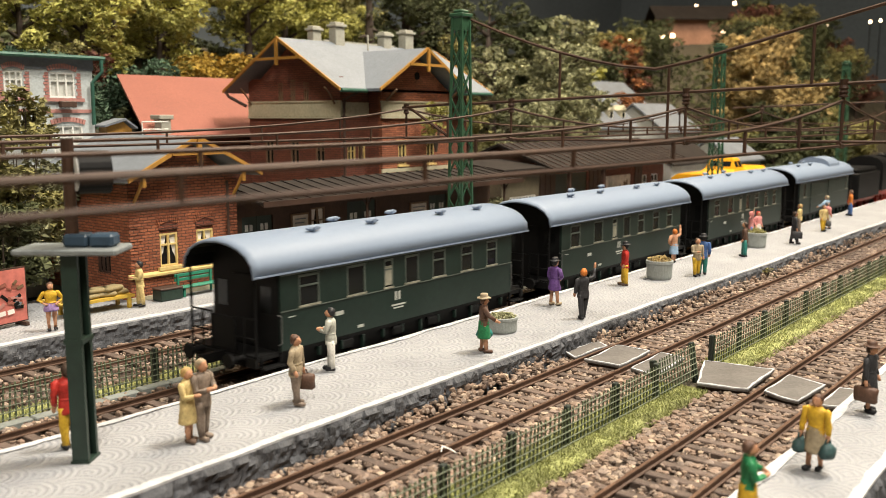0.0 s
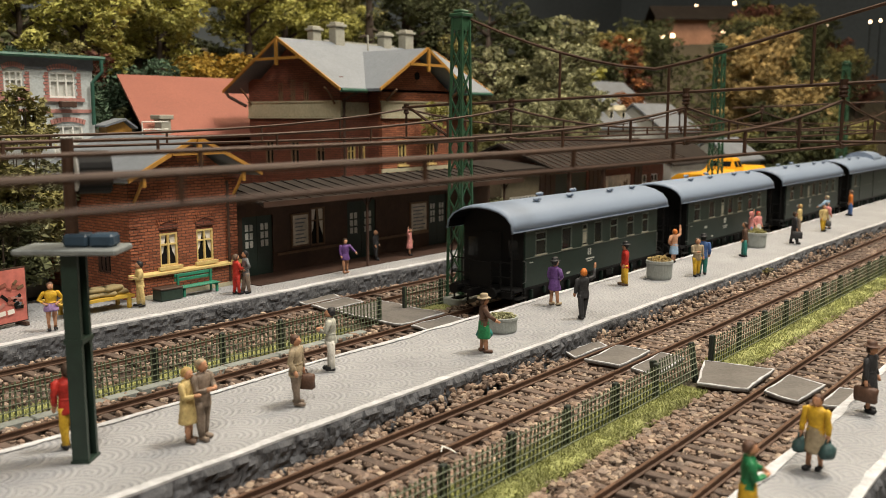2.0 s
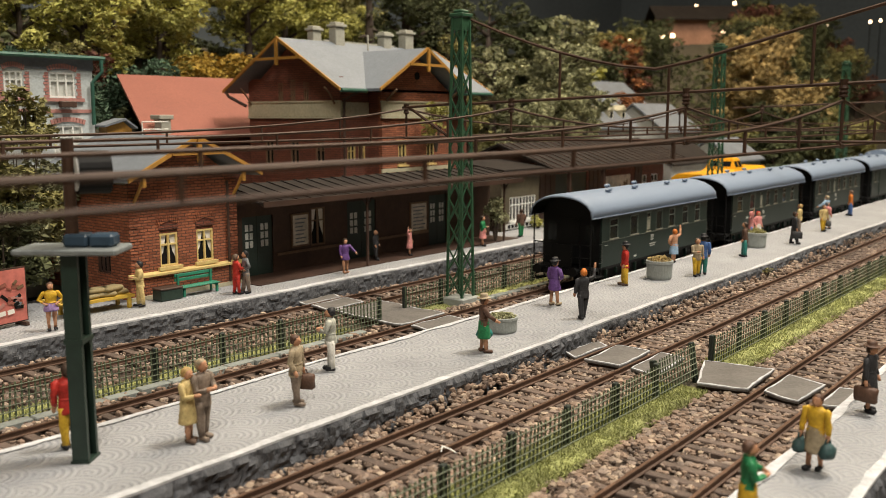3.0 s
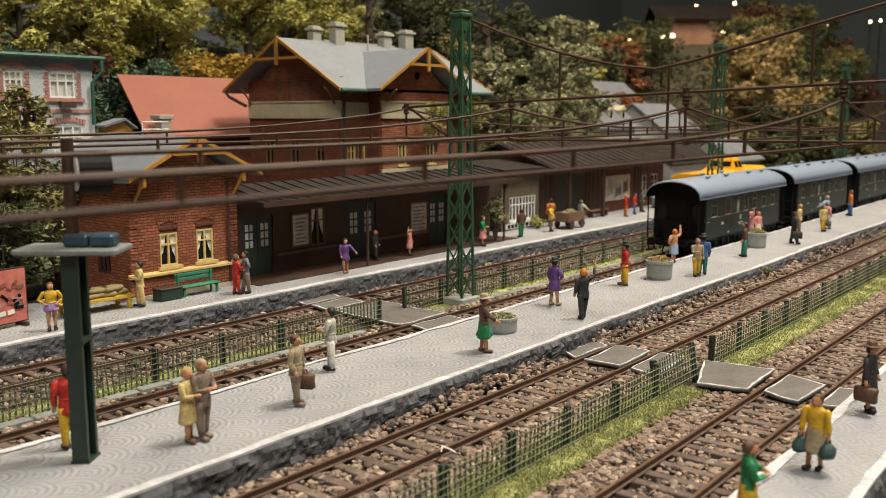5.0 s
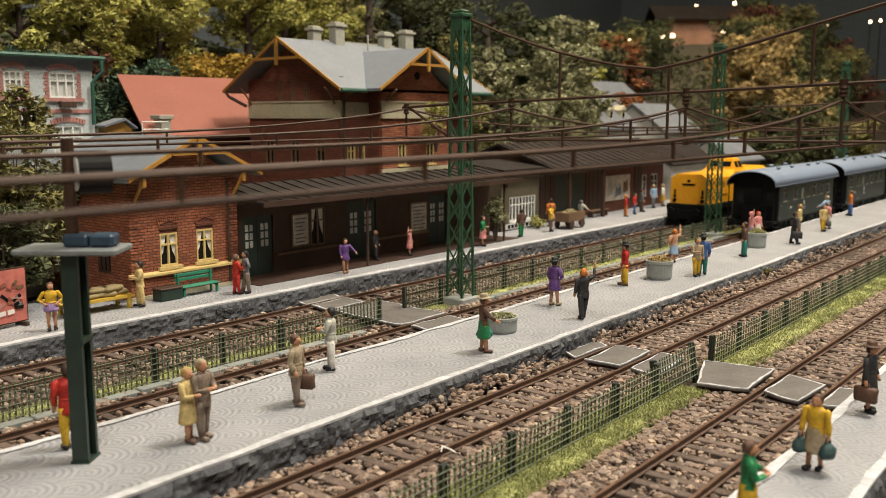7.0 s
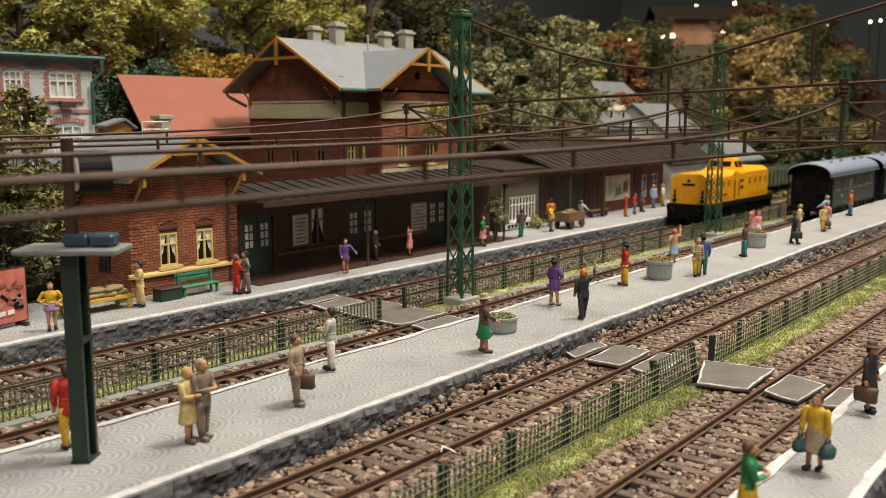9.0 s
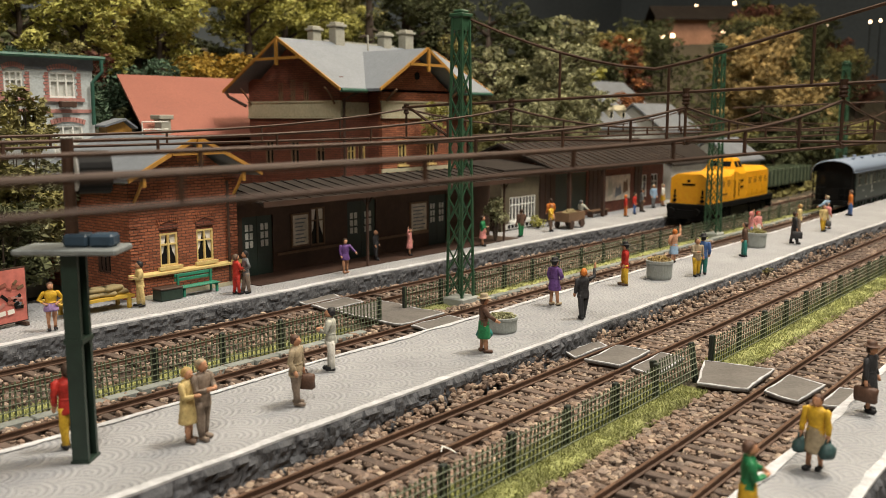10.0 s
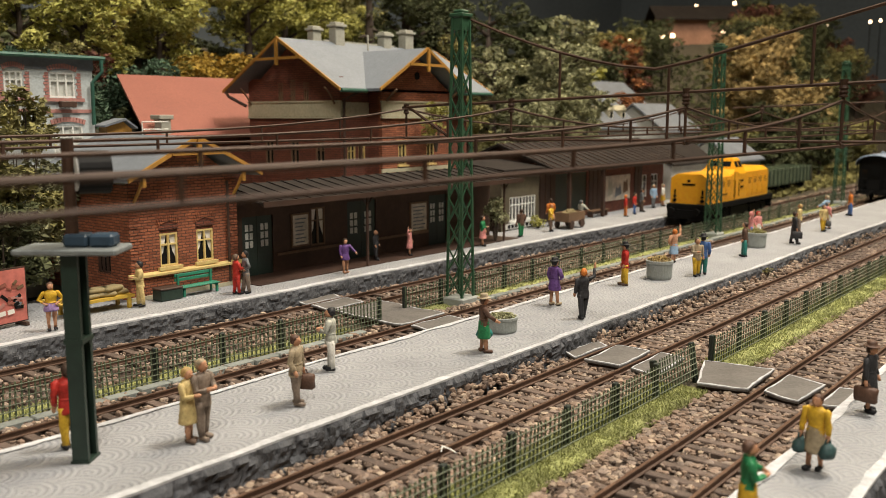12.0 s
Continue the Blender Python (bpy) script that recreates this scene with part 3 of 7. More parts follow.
    for yy in (-half - 0.1, half + 0.1):
        box(bm, 0.0, L, yy - 0.02, yy + 0.02, 3.13, 3.175)
    part("gutter", bm, M["coachroof"], roof)
    for k in range(6):
        x = (3.0, 4.9, 5.5, 7.6, 8.9, 11.0)[k]
        yy = (-0.62, 0.5, -0.62, 0.5, -0.62, -0.62)[k]
        zt = 3.17 + 0.93 * math.sin(math.acos(yy / 1.55)) ** 0.8
        bm = bmesh.new()
        tube(bm, [(x, yy, zt - 0.05), (x, yy, zt + 0.09)], 0.06, 8)
        tube(bm, [(x - 0.26, yy, zt + 0.10), (x - 0.14, yy, zt + 0.10), (x + 0.14, yy, zt + 0.10), (x + 0.26, yy, zt + 0.10)], [0.035, 0.075, 0.075, 0.035], 8)
        tube(bm, [(x, yy - 0.13, zt + 0.10), (x, yy + 0.13, zt + 0.10)], 0.06, 8)
        part("roof_vent", bm, M["coachroof"], roof)
    if baggage:
        bm = bmesh.new()
        extrude_profile(bm, [(-1.2, 3.6)] + [(p[0] * 0.8, p[1] + 0.42) for p in arc_roof(half, 3.3, 4.05)][::-1] + [(1.2, 3.6)], 8.2, 10.6)
        part("roof_cupola", bm, M["coachroof"], roof)
        for k, x in enumerate((3.2, 7.0)):
            bm = bmesh.new()
            box(bm, x, x + 1.5, -half - 0.03, -half, 1.05, 2.98)
            for z in (1.5, 2.0, 2.5):
                box(bm, x + 0.05, x + 1.45, -half - 0.045, -half - 0.03, z, z + 0.03)
            part("sliding_door", bm, M["coach"], t)
    # underframe, end platforms, steps, running gear
    bm = bmesh.new()
    box(bm, 0.15, L - 0.15, -1.38, 1.38, 0.84, 0.98)
    for yy in (-0.98, 0.88):
        box(bm, 0.1, L - 0.1, yy, yy + 0.1, 0.66, 0.88)
    for x in (0.1, L - 0.22):
        box(bm, x, x + 0.12, -1.4, 1.4, 0.66, 0.92)
    frame_ob = part("underframe", bm, M["black"], t)
    for x in (4.4, 6.2, 8.0):
        bm = bmesh.new()
        box(bm, x, x + 1.1, -1.1, -0.5, 0.32, 0.68, 0.03)
        part("battery_box", bm, M["black"], frame_ob)
    # Added black plate that closes the gap below the body, as shade.
    bm = bmesh.new()
    box(bm, 1.0, L - 1.0, -1.3, -1.2, 0.45, 0.86)
    part("underframe_shade_plate", bm, M["black"], frame_ob)
    for x in (3.3, 5.6, 7.3, 9.6):
        bm = bmesh.new()
        box(bm, x, x + 0.5, -1.42, -1.31, 0.55, 0.82, 0.02)
        part("equipment_box", bm, M["black"], frame_ob)
    for i in range(12):
        x = 1.5 + i * 0.9
        one_box("bracket", M["coach"], frame_ob, x, x + 0.07, -1.43, -1.31, 0.58 if i % 3 else 0.42, 0.835)
    for x, sx in ((0.1, -1), (L - 0.1, 1)):
        for yy in (-0.88, 0.88):
            bm = bmesh.new()
            tube(bm, [(x, yy, 0.9), (x + sx * 0.42, yy, 0.9), (x + sx * 0.44, yy, 0.9), (x + sx * 0.52, yy, 0.9)], [0.1, 0.085, 0.22, 0.21], 12)
            part("buffer", bm, M["black"], frame_ob)
        bm = bmesh.new()
        box(bm, *sorted((x, x + sx * 0.72)), -0.09, 0.09, 0.72, 0.98)
        tube(bm, [(x + sx * 0.3, 0.28, 0.8), (x + sx * 0.45, 0.3, 0.4), (x + sx * 0.2, 0.26, 0.25)], 0.045, 6)
        part("coupling", bm, M["black"], frame_ob)
        xa, xb = sorted((x - sx * 0.02, x - sx * 0.06))
        bars = [((yy, 0.98), (yy, 2.02)) for yy in (-1.38, -0.9, -0.5, 0.5, 0.9, 1.38)] + [((s * 1.38, z), (s * 0.5, z)) for s in (-1, 1) for z in (1.45, 2.0)]
        for p, q in bars:
            bm = bmesh.new()
            tube(bm, [(xa + 0.02, *p), (xa + 0.02, *q)], 0.028, 6)
            part("railing_bar", bm, M["black"], t)
        for yy in (-1.40, 1.40):
            bm = bmesh.new()
            tube(bm, [(xa + 0.02, yy, 0.98), (xa + 0.02, yy, 3.17)], 0.035, 6)
            part("corner_post", bm, M["black"], t)
            bm = bmesh.new()
            xr = x - sx * 0.86
            tube(bm, [(xr + sx * 0.05, yy, 1.15), (xr - sx * 0.02, yy * 1.05, 1.2), (xr - sx * 0.02, yy * 1.05, 1.95), (xr + sx * 0.05, yy, 2.0)], 0.022, 5)
            part("grab_rail", bm, M["sleevegrey"], t)
            bm = bmesh.new()
            xc = x - sx * 0.55
            for z in (0.30, 0.60):
                box(bm, xc - 0.36, xc + 0.36, yy - 0.16, yy + 0.16, z, z + 0.045)
            for d in (-0.36, 0.32):
                box(bm, xc + d, xc + d + 0.04, yy - 0.03, yy + 0.03, 0.30, 0.95)
            part("step", bm, M["black"], frame_ob)
        if not baggage:
            # Gate in black as well, part of the shade painted on the coach end.
            bm = bmesh.new()
            box(bm, *sorted((x - sx * 0.04, x - sx * 0.09)), -0.5, 0.5, 1.0, 1.95)
            part("gangway_gate", bm, M["black"], t)
    for x in (2.75, L - 2.75):
        for yy in (-1.05, 1.05):
            bm = bmesh.new()
            box(bm, x - 0.16, x + 0.16, yy - 0.08, yy + 0.08, 0.32, 0.72)
            box(bm, x - 0.75, x + 0.75, yy - 0.05, yy + 0.05, 0.70, 0.78)
            part("axle_box", bm, M["black"], frame_ob)
    if not baggage:
        for a, b, z0, z1 in ((1.25, 1.5, 1.88, 1.91), (3.04, 3.36, 1.62, 1.74), (5.62, 5.88, 1.68, 1.95), (5.46, 6.12, 1.5, 1.55), (5.56, 6.0, 1.41, 1.45), (3.95, 4.2, 1.1, 1.18)):
            bm = bmesh.new()
            if b - a < 0.32 and z1 - z0 > 0.25:
                for dx in (0, 0.16):
                    box(bm, a + dx, a + dx + 0.085, -half - 0.012, -half, z0, z1)
            else:
                box(bm, a, b, -half - 0.012, -half, z0, z1)
            part("marking", bm, M["cream"], t, "cream lettering bars")
    wheels = []
    for x in (2.75, L - 2.75):
        ax = bmesh.new()
        for yy in (-0.76, 0.76):
            prof = [(0.10, -0.10), (0.42, -0.03), (0.44, -0.06), (0.50, -0.06), (0.50, 0.05), (0.54, 0.06), (0.54, 0.09), (0.10, 0.09)]
            k = 18
            rings = [[ax.verts.new((r * math.cos(2 * math.pi * q / k), yy + d * (1 if yy < 0 else -1), r * math.sin(2 * math.pi * q / k))) for q in range(k)] for r, d in prof]
            for r, q in zip(rings, rings[1:]):
                for i in range(k):
                    ax.faces.new((r[i], r[(i + 1) % k], q[(i + 1) % k], q[i]))
        tube(ax, [(0, -0.8, 0), (0, 0.8, 0)], 0.08, 8)
        w = part("wheelset", ax, M["black"], t)
        w.matrix_basis = at(x, 0, 0.5)
        wheels.append((w, x))
    return t, wheels


WINDOWS = [(1.65, 2.42), (3.53, 4.3), (5.14, 5.54), (6.11, 6.77), (7.48, 8.14), (8.99, 9.65), (10.45, 11.08)]
TRAIN = []
for k in range(3):
    TRAIN.append(coach("passenger_coach", "bottle-green two-axle passenger coach with blue-grey barrel roof, moving", at(0, 0), WINDOWS) + (14.5 * k,))
TRAIN.append(coach("baggage_van", "bottle-green baggage van with raised roof cupola, moving", at(0, 0), [(1.75, 2.3), (11.2, 11.6)], baggage=True) + (43.5,))


def steam_engine():
    t = thing("steam_locomotive", "black steam locomotive with red wheels and tender, moving", "locomotive")
    bm = bmesh.new()
    box(bm, 0.6, 6.8, -1.4, 1.4, 1.0, 3.0, 0.08)
    box(bm, 1.0, 6.4, -1.2, 1.2, 3.0, 3.35, 0.1)
    part("tender", bm, M["black"], t)
    bm = bmesh.new()
    extrude_profile(bm, [(-1.45, 1.3), (1.45, 1.3), (1.45, 3.2)] + arc_roof(1.45, 3.2, 4.1)[1:-1] + [(-1.45, 3.2)], 7.5, 9.8)
    part("cab", bm, M["black"], t)
    bm = bmesh.new()
    tube(bm, [(9.7, 0, 2.75), (17.2, 0, 2.75), (17.5, 0, 2.75)], [0.95, 0.95, 0.75], 20)
    part("boiler", bm, M["black"], t)
    bm = bmesh.new()
    lathe(bm, [(0.4, 3.5), (0.3, 3.7), (0.3, 4.3), (0.38, 4.4)], 14, 0, (16.4, 0))
    part("chimney", bm, M["black"], t)
    bm = bmesh.new()
    lathe(bm, [(0.45, 3.5), (0.45, 4.0), (0.2, 4.2)], 14, 0, (13.0, 0))
    part("steam_dome", bm, M["black"], t)
    bm = bmesh.new()
    box(bm, 7.4, 18.0, -1.0, 1.0, 0.85, 1.3)
    box(bm, 0.5, 7.0, -1.0, 1.0, 0.7, 1.0)
    part("frame", bm, M["redwheel"], t)
    wheels = []
    for x, r in ((1.6, 0.5), (3.6, 0.5), (5.6, 0.5), (8.9, 0.5), (10.8, 0.85), (12.7, 0.85), (14.6, 0.85), (16.8, 0.45)):
        w = bmesh.new()
        for yy in (-0.78, 0.78):
            tube(w, [(0, yy - 0.07, 0), (0, yy + 0.07, 0)], r, 20)
            for q in range(8):
                a = q * math.pi / 4
                tube(w, [(0, yy * 1.1, 0), (math.cos(a) * r * 0.95, yy * 1.1, math.sin(a) * r * 0.95)], 0.045, 4)
        tube(w, [(0, -0.8, 0), (0, 0.8, 0)], 0.08, 6)
        ob = part("wheelset", w, M["redwheel"], t)
        ob.matrix_basis = at(x, 0, r)
        wheels.append((ob, x, r))
    return t, wheels


ENGINE, ENGINE_WHEELS = steam_engine()


# ---- the yellow shunting locomotive, standing ----
def diesel_engine():
    t = thing("diesel_locomotive", "bright yellow diesel locomotive standing on the station track", "locomotive", at(57.2, 25.32, 0))
    L, half, deck = 12.9, 1.3, 1.5

    def hood(name, x0, x1, z1, front):
        """A hood with chamfered roof edges, its outer end sloped back at the top."""
        ring = [(-half, deck), (half, deck), (half, z1 - 0.28), (0.85, z1), (-0.85, z1), (-half, z1 - 0.28)]
        bm = bmesh.new()
        ends = []
        for x, cut in ((x0, 0.12 if front else 0), (x1, 0 if front else -0.12)):
            ends.append([bm.verts.new((x + cut * max(0.0, z - 2.9), y, z)) for y, z in ring])
        for i in range(6):
            bm.faces.new((ends[0][i], ends[0][(i + 1) % 6], ends[1][(i + 1) % 6], ends[1][i]))
        bm.faces.new(ends[0][::-1]), bm.faces.new(ends[1])
        return part(name, bm, M["yellow"], t)
    long_hood = hood("long_hood", 0.45, 4.7, 3.5, True)
    short_hood = hood("short_hood", 7.3, 11.9, 3.66, False)
    bm = bmesh.new()
    wide, roof = [(4.7, -half), (7.3, -half), (7.3, half), (4.7, half)], [(5.95, -0.8), (7.1, -0.8), (7.1, 0.8), (5.95, 0.8)]
    mid = [(5.65, -1.12), (7.3, -1.12), (7.3, 1.12), (5.65, 1.12)]
    rings = [[bm.verts.new((x, y, z)) for x, y in pts] for pts, z in ((wide, deck), (wide, 3.3), (mid, 3.62), (roof, 4.32), ([(x * 0.9 + 0.65, y * 0.85) for x, y in roof], 4.42))]
    for p, q in zip(rings, rings[1:]):
        for i in range(4):
            bm.faces.new((p[i], p[(i + 1) % 4], q[(i + 1) % 4], q[i]))
    bm.faces.new(rings[0][::-1]), bm.faces.new(rings[-1])
    cab = part("cab", bm, M["yellow"], t)
    for x in (5.95, 6.6):
        bm = bmesh.new()
        box(bm, x, x + 0.5, -0.014, 0.014, -0.22, 0.22, 0, Matrix.Translation((0, -0.972, 3.97)) @ Matrix.Rotation(-0.43, 4, "X"))
        part("cab_window", bm, M["glass"], cab)
    for y in (-0.75, 0.1):
        bm = bmesh.new()
        box(bm, -0.014, 0.014, y, y + 0.62, -0.2, 0.2, 0, Matrix.Translation((5.80, 0, 3.98)) @ Matrix.Rotation(0.405, 4, "Y"))
        part("cab_window", bm, M["glass"], cab)
    one_box("cab_door", M["yellow"], cab, 5.2, 5.85, -half - 0.03, -half - 0.002, 1.55, 3.5)
    for x in (5.14, 5.87):
        one_box("door_seam", M["seam"], cab, x, x + 0.04, -half - 0.016, -half - 0.003, 1.55, 3.5)
        bm = bmesh.new()
        tube(bm, [(x + 0.02, -half - 0.08, 1.7), (x + 0.02, -half - 0.08, 2.9)], 0.022, 5)
        part("grab_rail", bm, M["black"], cab)
    for hood_ob, xs in ((long_hood, (0.75, 1.72, 2.69, 3.66)), (short_hood, (7.6, 8.65, 9.7, 10.75))):
        for x in xs:
            one_box("hood_door", M["yellow"], hood_ob, x, x + 0.9, -half - 0.022, -half - 0.002, 1.75, 3.1)
            one_box("door_seam", M["seam"], hood_ob, x + 0.91, x + 0.94, -half - 0.014, -half - 0.002, 1.7, 3.15)
            bm = bmesh.new()
            for z in (2.55, 2.66, 2.77, 2.88):
                box(bm, x + 0.2, x + 0.7, -half - 0.035, -half - 0.023, z, z + 0.05)
            part("louvre", bm, M["seam"], hood_ob)
    for x, z, w in ((6.25, 2.75, 0.5), (6.25, 2.3, 0.55), (3.0, 1.95, 0.9)):
        one_box("marking", M["black"] if w < 0.8 else M["seam"], cab, x, x + w, -half - 0.05, -half - 0.036, z, z + 0.13)
    bm = bmesh.new()
    box(bm, 0.425, 0.448, -0.45, 0.45, 2.72, 2.86)
    box(bm, 0.425, 0.448, -0.10, 0.10, 2.95, 3.12)
    part("marking", bm, M["black"], long_hood)
    for y in (-1.0, 0.95):
        bm = bmesh.new()
        for z, rad in ((1.72, 0.13), (1.98, 0.09)):
            tube(bm, [(0.46, y, z), (0.37, y, z)], rad, 10)
        box(bm, 0.40, 0.448, y - 0.05, y + 0.05, 2.1, 2.45)
        part("headlight", bm, M["black"], long_hood)
    bm = bmesh.new()
    tube(bm, [(6.3, 0, 4.38), (6.3, 0, 4.6), (6.7, 0, 4.64)], 0.05, 6)
    tube(bm, [(6.8, -0.4, 4.36), (6.8, -0.4, 4.56)], 0.07, 6)
    part("roof_horn", bm, M["steel"], cab)
    bm = bmesh.new()
    box(bm, 0.15, L - 0.15, -1.42, 1.42, 1.12, 1.495, 0.03)
    fr = part("underframe", bm, M["black"], t)
    bm = bmesh.new()
    box(bm, 4.9, 8.0, -1.2, 1.2, 0.4, 1.11, 0.1)
    part("fuel_tank", bm, M["black"], fr)
    for x, sx in ((0.15, -1), (L - 0.15, 1)):
        for y in (-0.88, 0.88):
            bm = bmesh.new()
            tube(bm, [(x, y, 1.05), (x + sx * 0.45, y, 1.05), (x + sx * 0.47, y, 1.05), (x + sx * 0.55, y, 1.05)], [0.12, 0.1, 0.25, 0.24], 12)
            part("buffer", bm, M["black"], fr)
        bm = bmesh.new()
        box(bm, *sorted((x, x - sx * 0.1)), -1.35, 1.35, 0.5, 1.11)
        part("buffer_beam", bm, M["black"], fr)
        for y in (-1.4, 1.4):
            bm = bmesh.new()
            for z in (0.35, 0.7):
                box(bm, x - sx * 0.5 - 0.25, x - sx * 0.5 + 0.25, y - 0.12, y + 0.1, z, z + 0.05)
            box(bm, x - sx * 0.5 - 0.02, x - sx * 0.5 + 0.02, y - 0.02, y + 0.02, 0.35, 1.2)
            part("step", bm, M["black"], fr)
    for x0 in (0.7, 8.0):
        bm = bmesh.new()
        for y in (-1.1, 0.98):
            box(bm, x0, x0 + 4.2, y, y + 0.12, 0.45, 0.95)
        bogie = part("bogie", bm, M["black"], fr)
        for x in (x0 + 0.9, x0 + 3.3):
            bm = bmesh.new()
            for y in (-0.78, 0.78):
                tube(bm, [(x, y - 0.07, 0.48), (x, y + 0.07, 0.48)], 0.48, 16)
            tube(bm, [(x, -0.8, 0.48), (x, 0.8, 0.48)], 0.08, 6)
            for y in (-1.18, 1.1):
                box(bm, x - 0.2, x + 0.2, y, y + 0.1, 0.3, 0.75)
            part("wheelset", bm, M["black"], fr)
    return t


diesel_engine()


# ---- overhead line ----
def lattice_mast(name, x, y, z0, z1, wide, label):
    """A square mast of four angle posts with crossed lacing, on a concrete foot."""
    t = thing(name, label, "catenary mast", at(x, y, z0))
    h = z1 - z0

    def half_at(z):
        return wide * (1 - 0.38 * z / h) / 2
    for sx in (-1, 1):
        for sy in (-1, 1):
            bm = bmesh.new()
            tube(bm, [(sx * half_at(0), sy * half_at(0), 0.12), (sx * half_at(h), sy * half_at(h), h)], 0.062, 4)
            part("post", bm, M["mast"], t)
    steps = int(h / 0.95)
    for face in range(4):
        for i in range(steps):
            za, zb = 0.15 + (h - 0.3) * i / steps, 0.15 + (h - 0.3) * (i + 1) / steps
            a, b = half_at(za), half_at(zb)
            for p, q in (((-a, -a, za), (b, -b, zb)), ((a, -a, za), (-b, -b, zb))):
                turn = Matrix.Rotation(face * math.pi / 2, 3, "Z")
                bm = bmesh.new()
                tube(bm, [turn @ Vector(p), turn @ Vector(q)], 0.03, 4)
                part("lacing_bar", bm, M["mast"], t)
    bm = bmesh.new()
    w = half_at(h)
    box(bm, -w - 0.1, w + 0.1, -w - 0.1, w + 0.1, h - 0.05, h + 0.10, 0.03)
    box(bm, -w, w, -w, w, h + 0.10, h + 0.24, 0.05)
    box(bm, -w - 0.02, w + 0.02, -w - 0.02, w + 0.02, h - 0.55, h - 0.08)
    part("cap", bm, M["mast"], t)
    one_box("foot", M["concrete"], t, -wide * 0.78, wide * 0.78, -wide * 0.74, wide * 0.74, -0.35, 0.11, 0.05)
    return t


SPAN_X = [29.0, 56.0, 83.0]
lattice_mast("catenary_mast", 28.8, 22.35, -0.05, 11.25, 0.76, "bottle-green lattice catenary mast between the tracks")
lattice_mast("catenary_mast", 55.1, 22.5, -0.05, 11.55, 0.76, "bottle-green lattice catenary mast between the tracks")
lattice_mast("catenary_mast", 82.5, 22.5, -0.05, 11.75, 0.76, "bottle-green lattice catenary mast between the tracks")
lattice_mast("catenary_mast", 28.6, -6.0, -0.3, 14.2, 0.6, "bottle-green lattice catenary mast")
lattice_mast("catenary_mast", 55.6, -6.0, -0.3, 12.5, 0.6, "bottle-green lattice catenary mast")

TRACKS_Y = (7.95, 12.95, 20.05)


def headspan(x, rises):
    """Cross wires from mast to mast, with hangers and insulators over each track."""
    t = thing("headspan", "brown cross-span wires with hangers and insulators between masts", "overhead line", at(x, 0, 0))
    low = 13.9

    def rope(y):
        k = (y - low) / (22.0 - low) if y > low else (low - y) / (low + 5.7)
        return 8.95 + (11.1 - 8.95) * k ** 1.55 if y > low else 8.9 + 0.245 * (low - y)
    if rises:
        bm = bmesh.new()
        tube(bm, [(0, y, rope(y)) for y in np.linspace(22.0, -5.7, 22)], 0.055, 6)
        part("span_rope", bm, M["wire"], t)

    def upper(y):
        return 7.85 + (22 - y) * 0.035
    bm = bmesh.new()
    tube(bm, [(0, 21.9, upper(21.9)), (0, -5.7, upper(-5.7))], 0.055, 6)
    part("upper_cross_wire", bm, M["wire"], t)
    bm = bmesh.new()
    tube(bm, [(0, 21.9, 6.45), (0, -5.7, 6.75)], 0.05, 6)
    part("lower_cross_wire", bm, M["wire"], t)
    for y in (17.9, 13.6, 8.9) if rises else ():
        bm = bmesh.new()
        tube(bm, [(0, y, rope(y)), (0, y, upper(y) if y != 13.6 else 6.5)], 0.05, 6)
        part("hanger", bm, M["wire"], t)
    for y in TRACKS_Y:
        bm = bmesh.new()
        tube(bm, [(0, y, upper(y) + 0.08), (0, y, 6.4)], 0.05, 6)
        lathe(bm, [(0.09, upper(y) - 0.42), (0.15, upper(y) - 0.38), (0.10, upper(y) - 0.32), (0.15, upper(y) - 0.26), (0.10, upper(y) - 0.2), (0.15, upper(y) - 0.14), (0.10, upper(y) - 0.05), (0.14, upper(y) + 0.12)], 10, 0, (0, y))
        tube(bm, [(-0.2, y, 6.52), (0.25, y, 6.47)], 0.09, 6)
        part("insulator", bm, M["wire"], t)
    return t


headspan(SPAN_X[0], True)
headspan(SPAN_X[1], False)


def side_bracket(x):
    t = thing("mast_bracket", "brown bracket arm with strut on a mast", "overhead line", at(x, 0, 0))
    bm = bmesh.new()
    tube(bm, [(-0.2, 22.7, 7.85), (0, 25.6, 7.72)], 0.055, 6)
    tube(bm, [(-0.2, 22.7, 6.4), (0, 25.2, 7.7)], 0.06, 6)
    tube(bm, [(0, 25.4, 7.8), (0, 25.4, 6.45)], 0.05, 6)
    tube(bm, [(-0.2, 22.7, 6.45), (0, 25.5, 6.45)], 0.04, 6)
    part("arm", bm, M["wire"], t)
    bm = bmesh.new()
    lathe(bm, [(0.08, 7.45), (0.14, 7.5), (0.09, 7.58), (0.14, 7.64), (0.09, 7.72), (0.13, 7.86)], 10, 0, (0, 25.4))
    part("insulator", bm, M["wire"], t)


for sx in SPAN_X[:2]:
    side_bracket(sx)


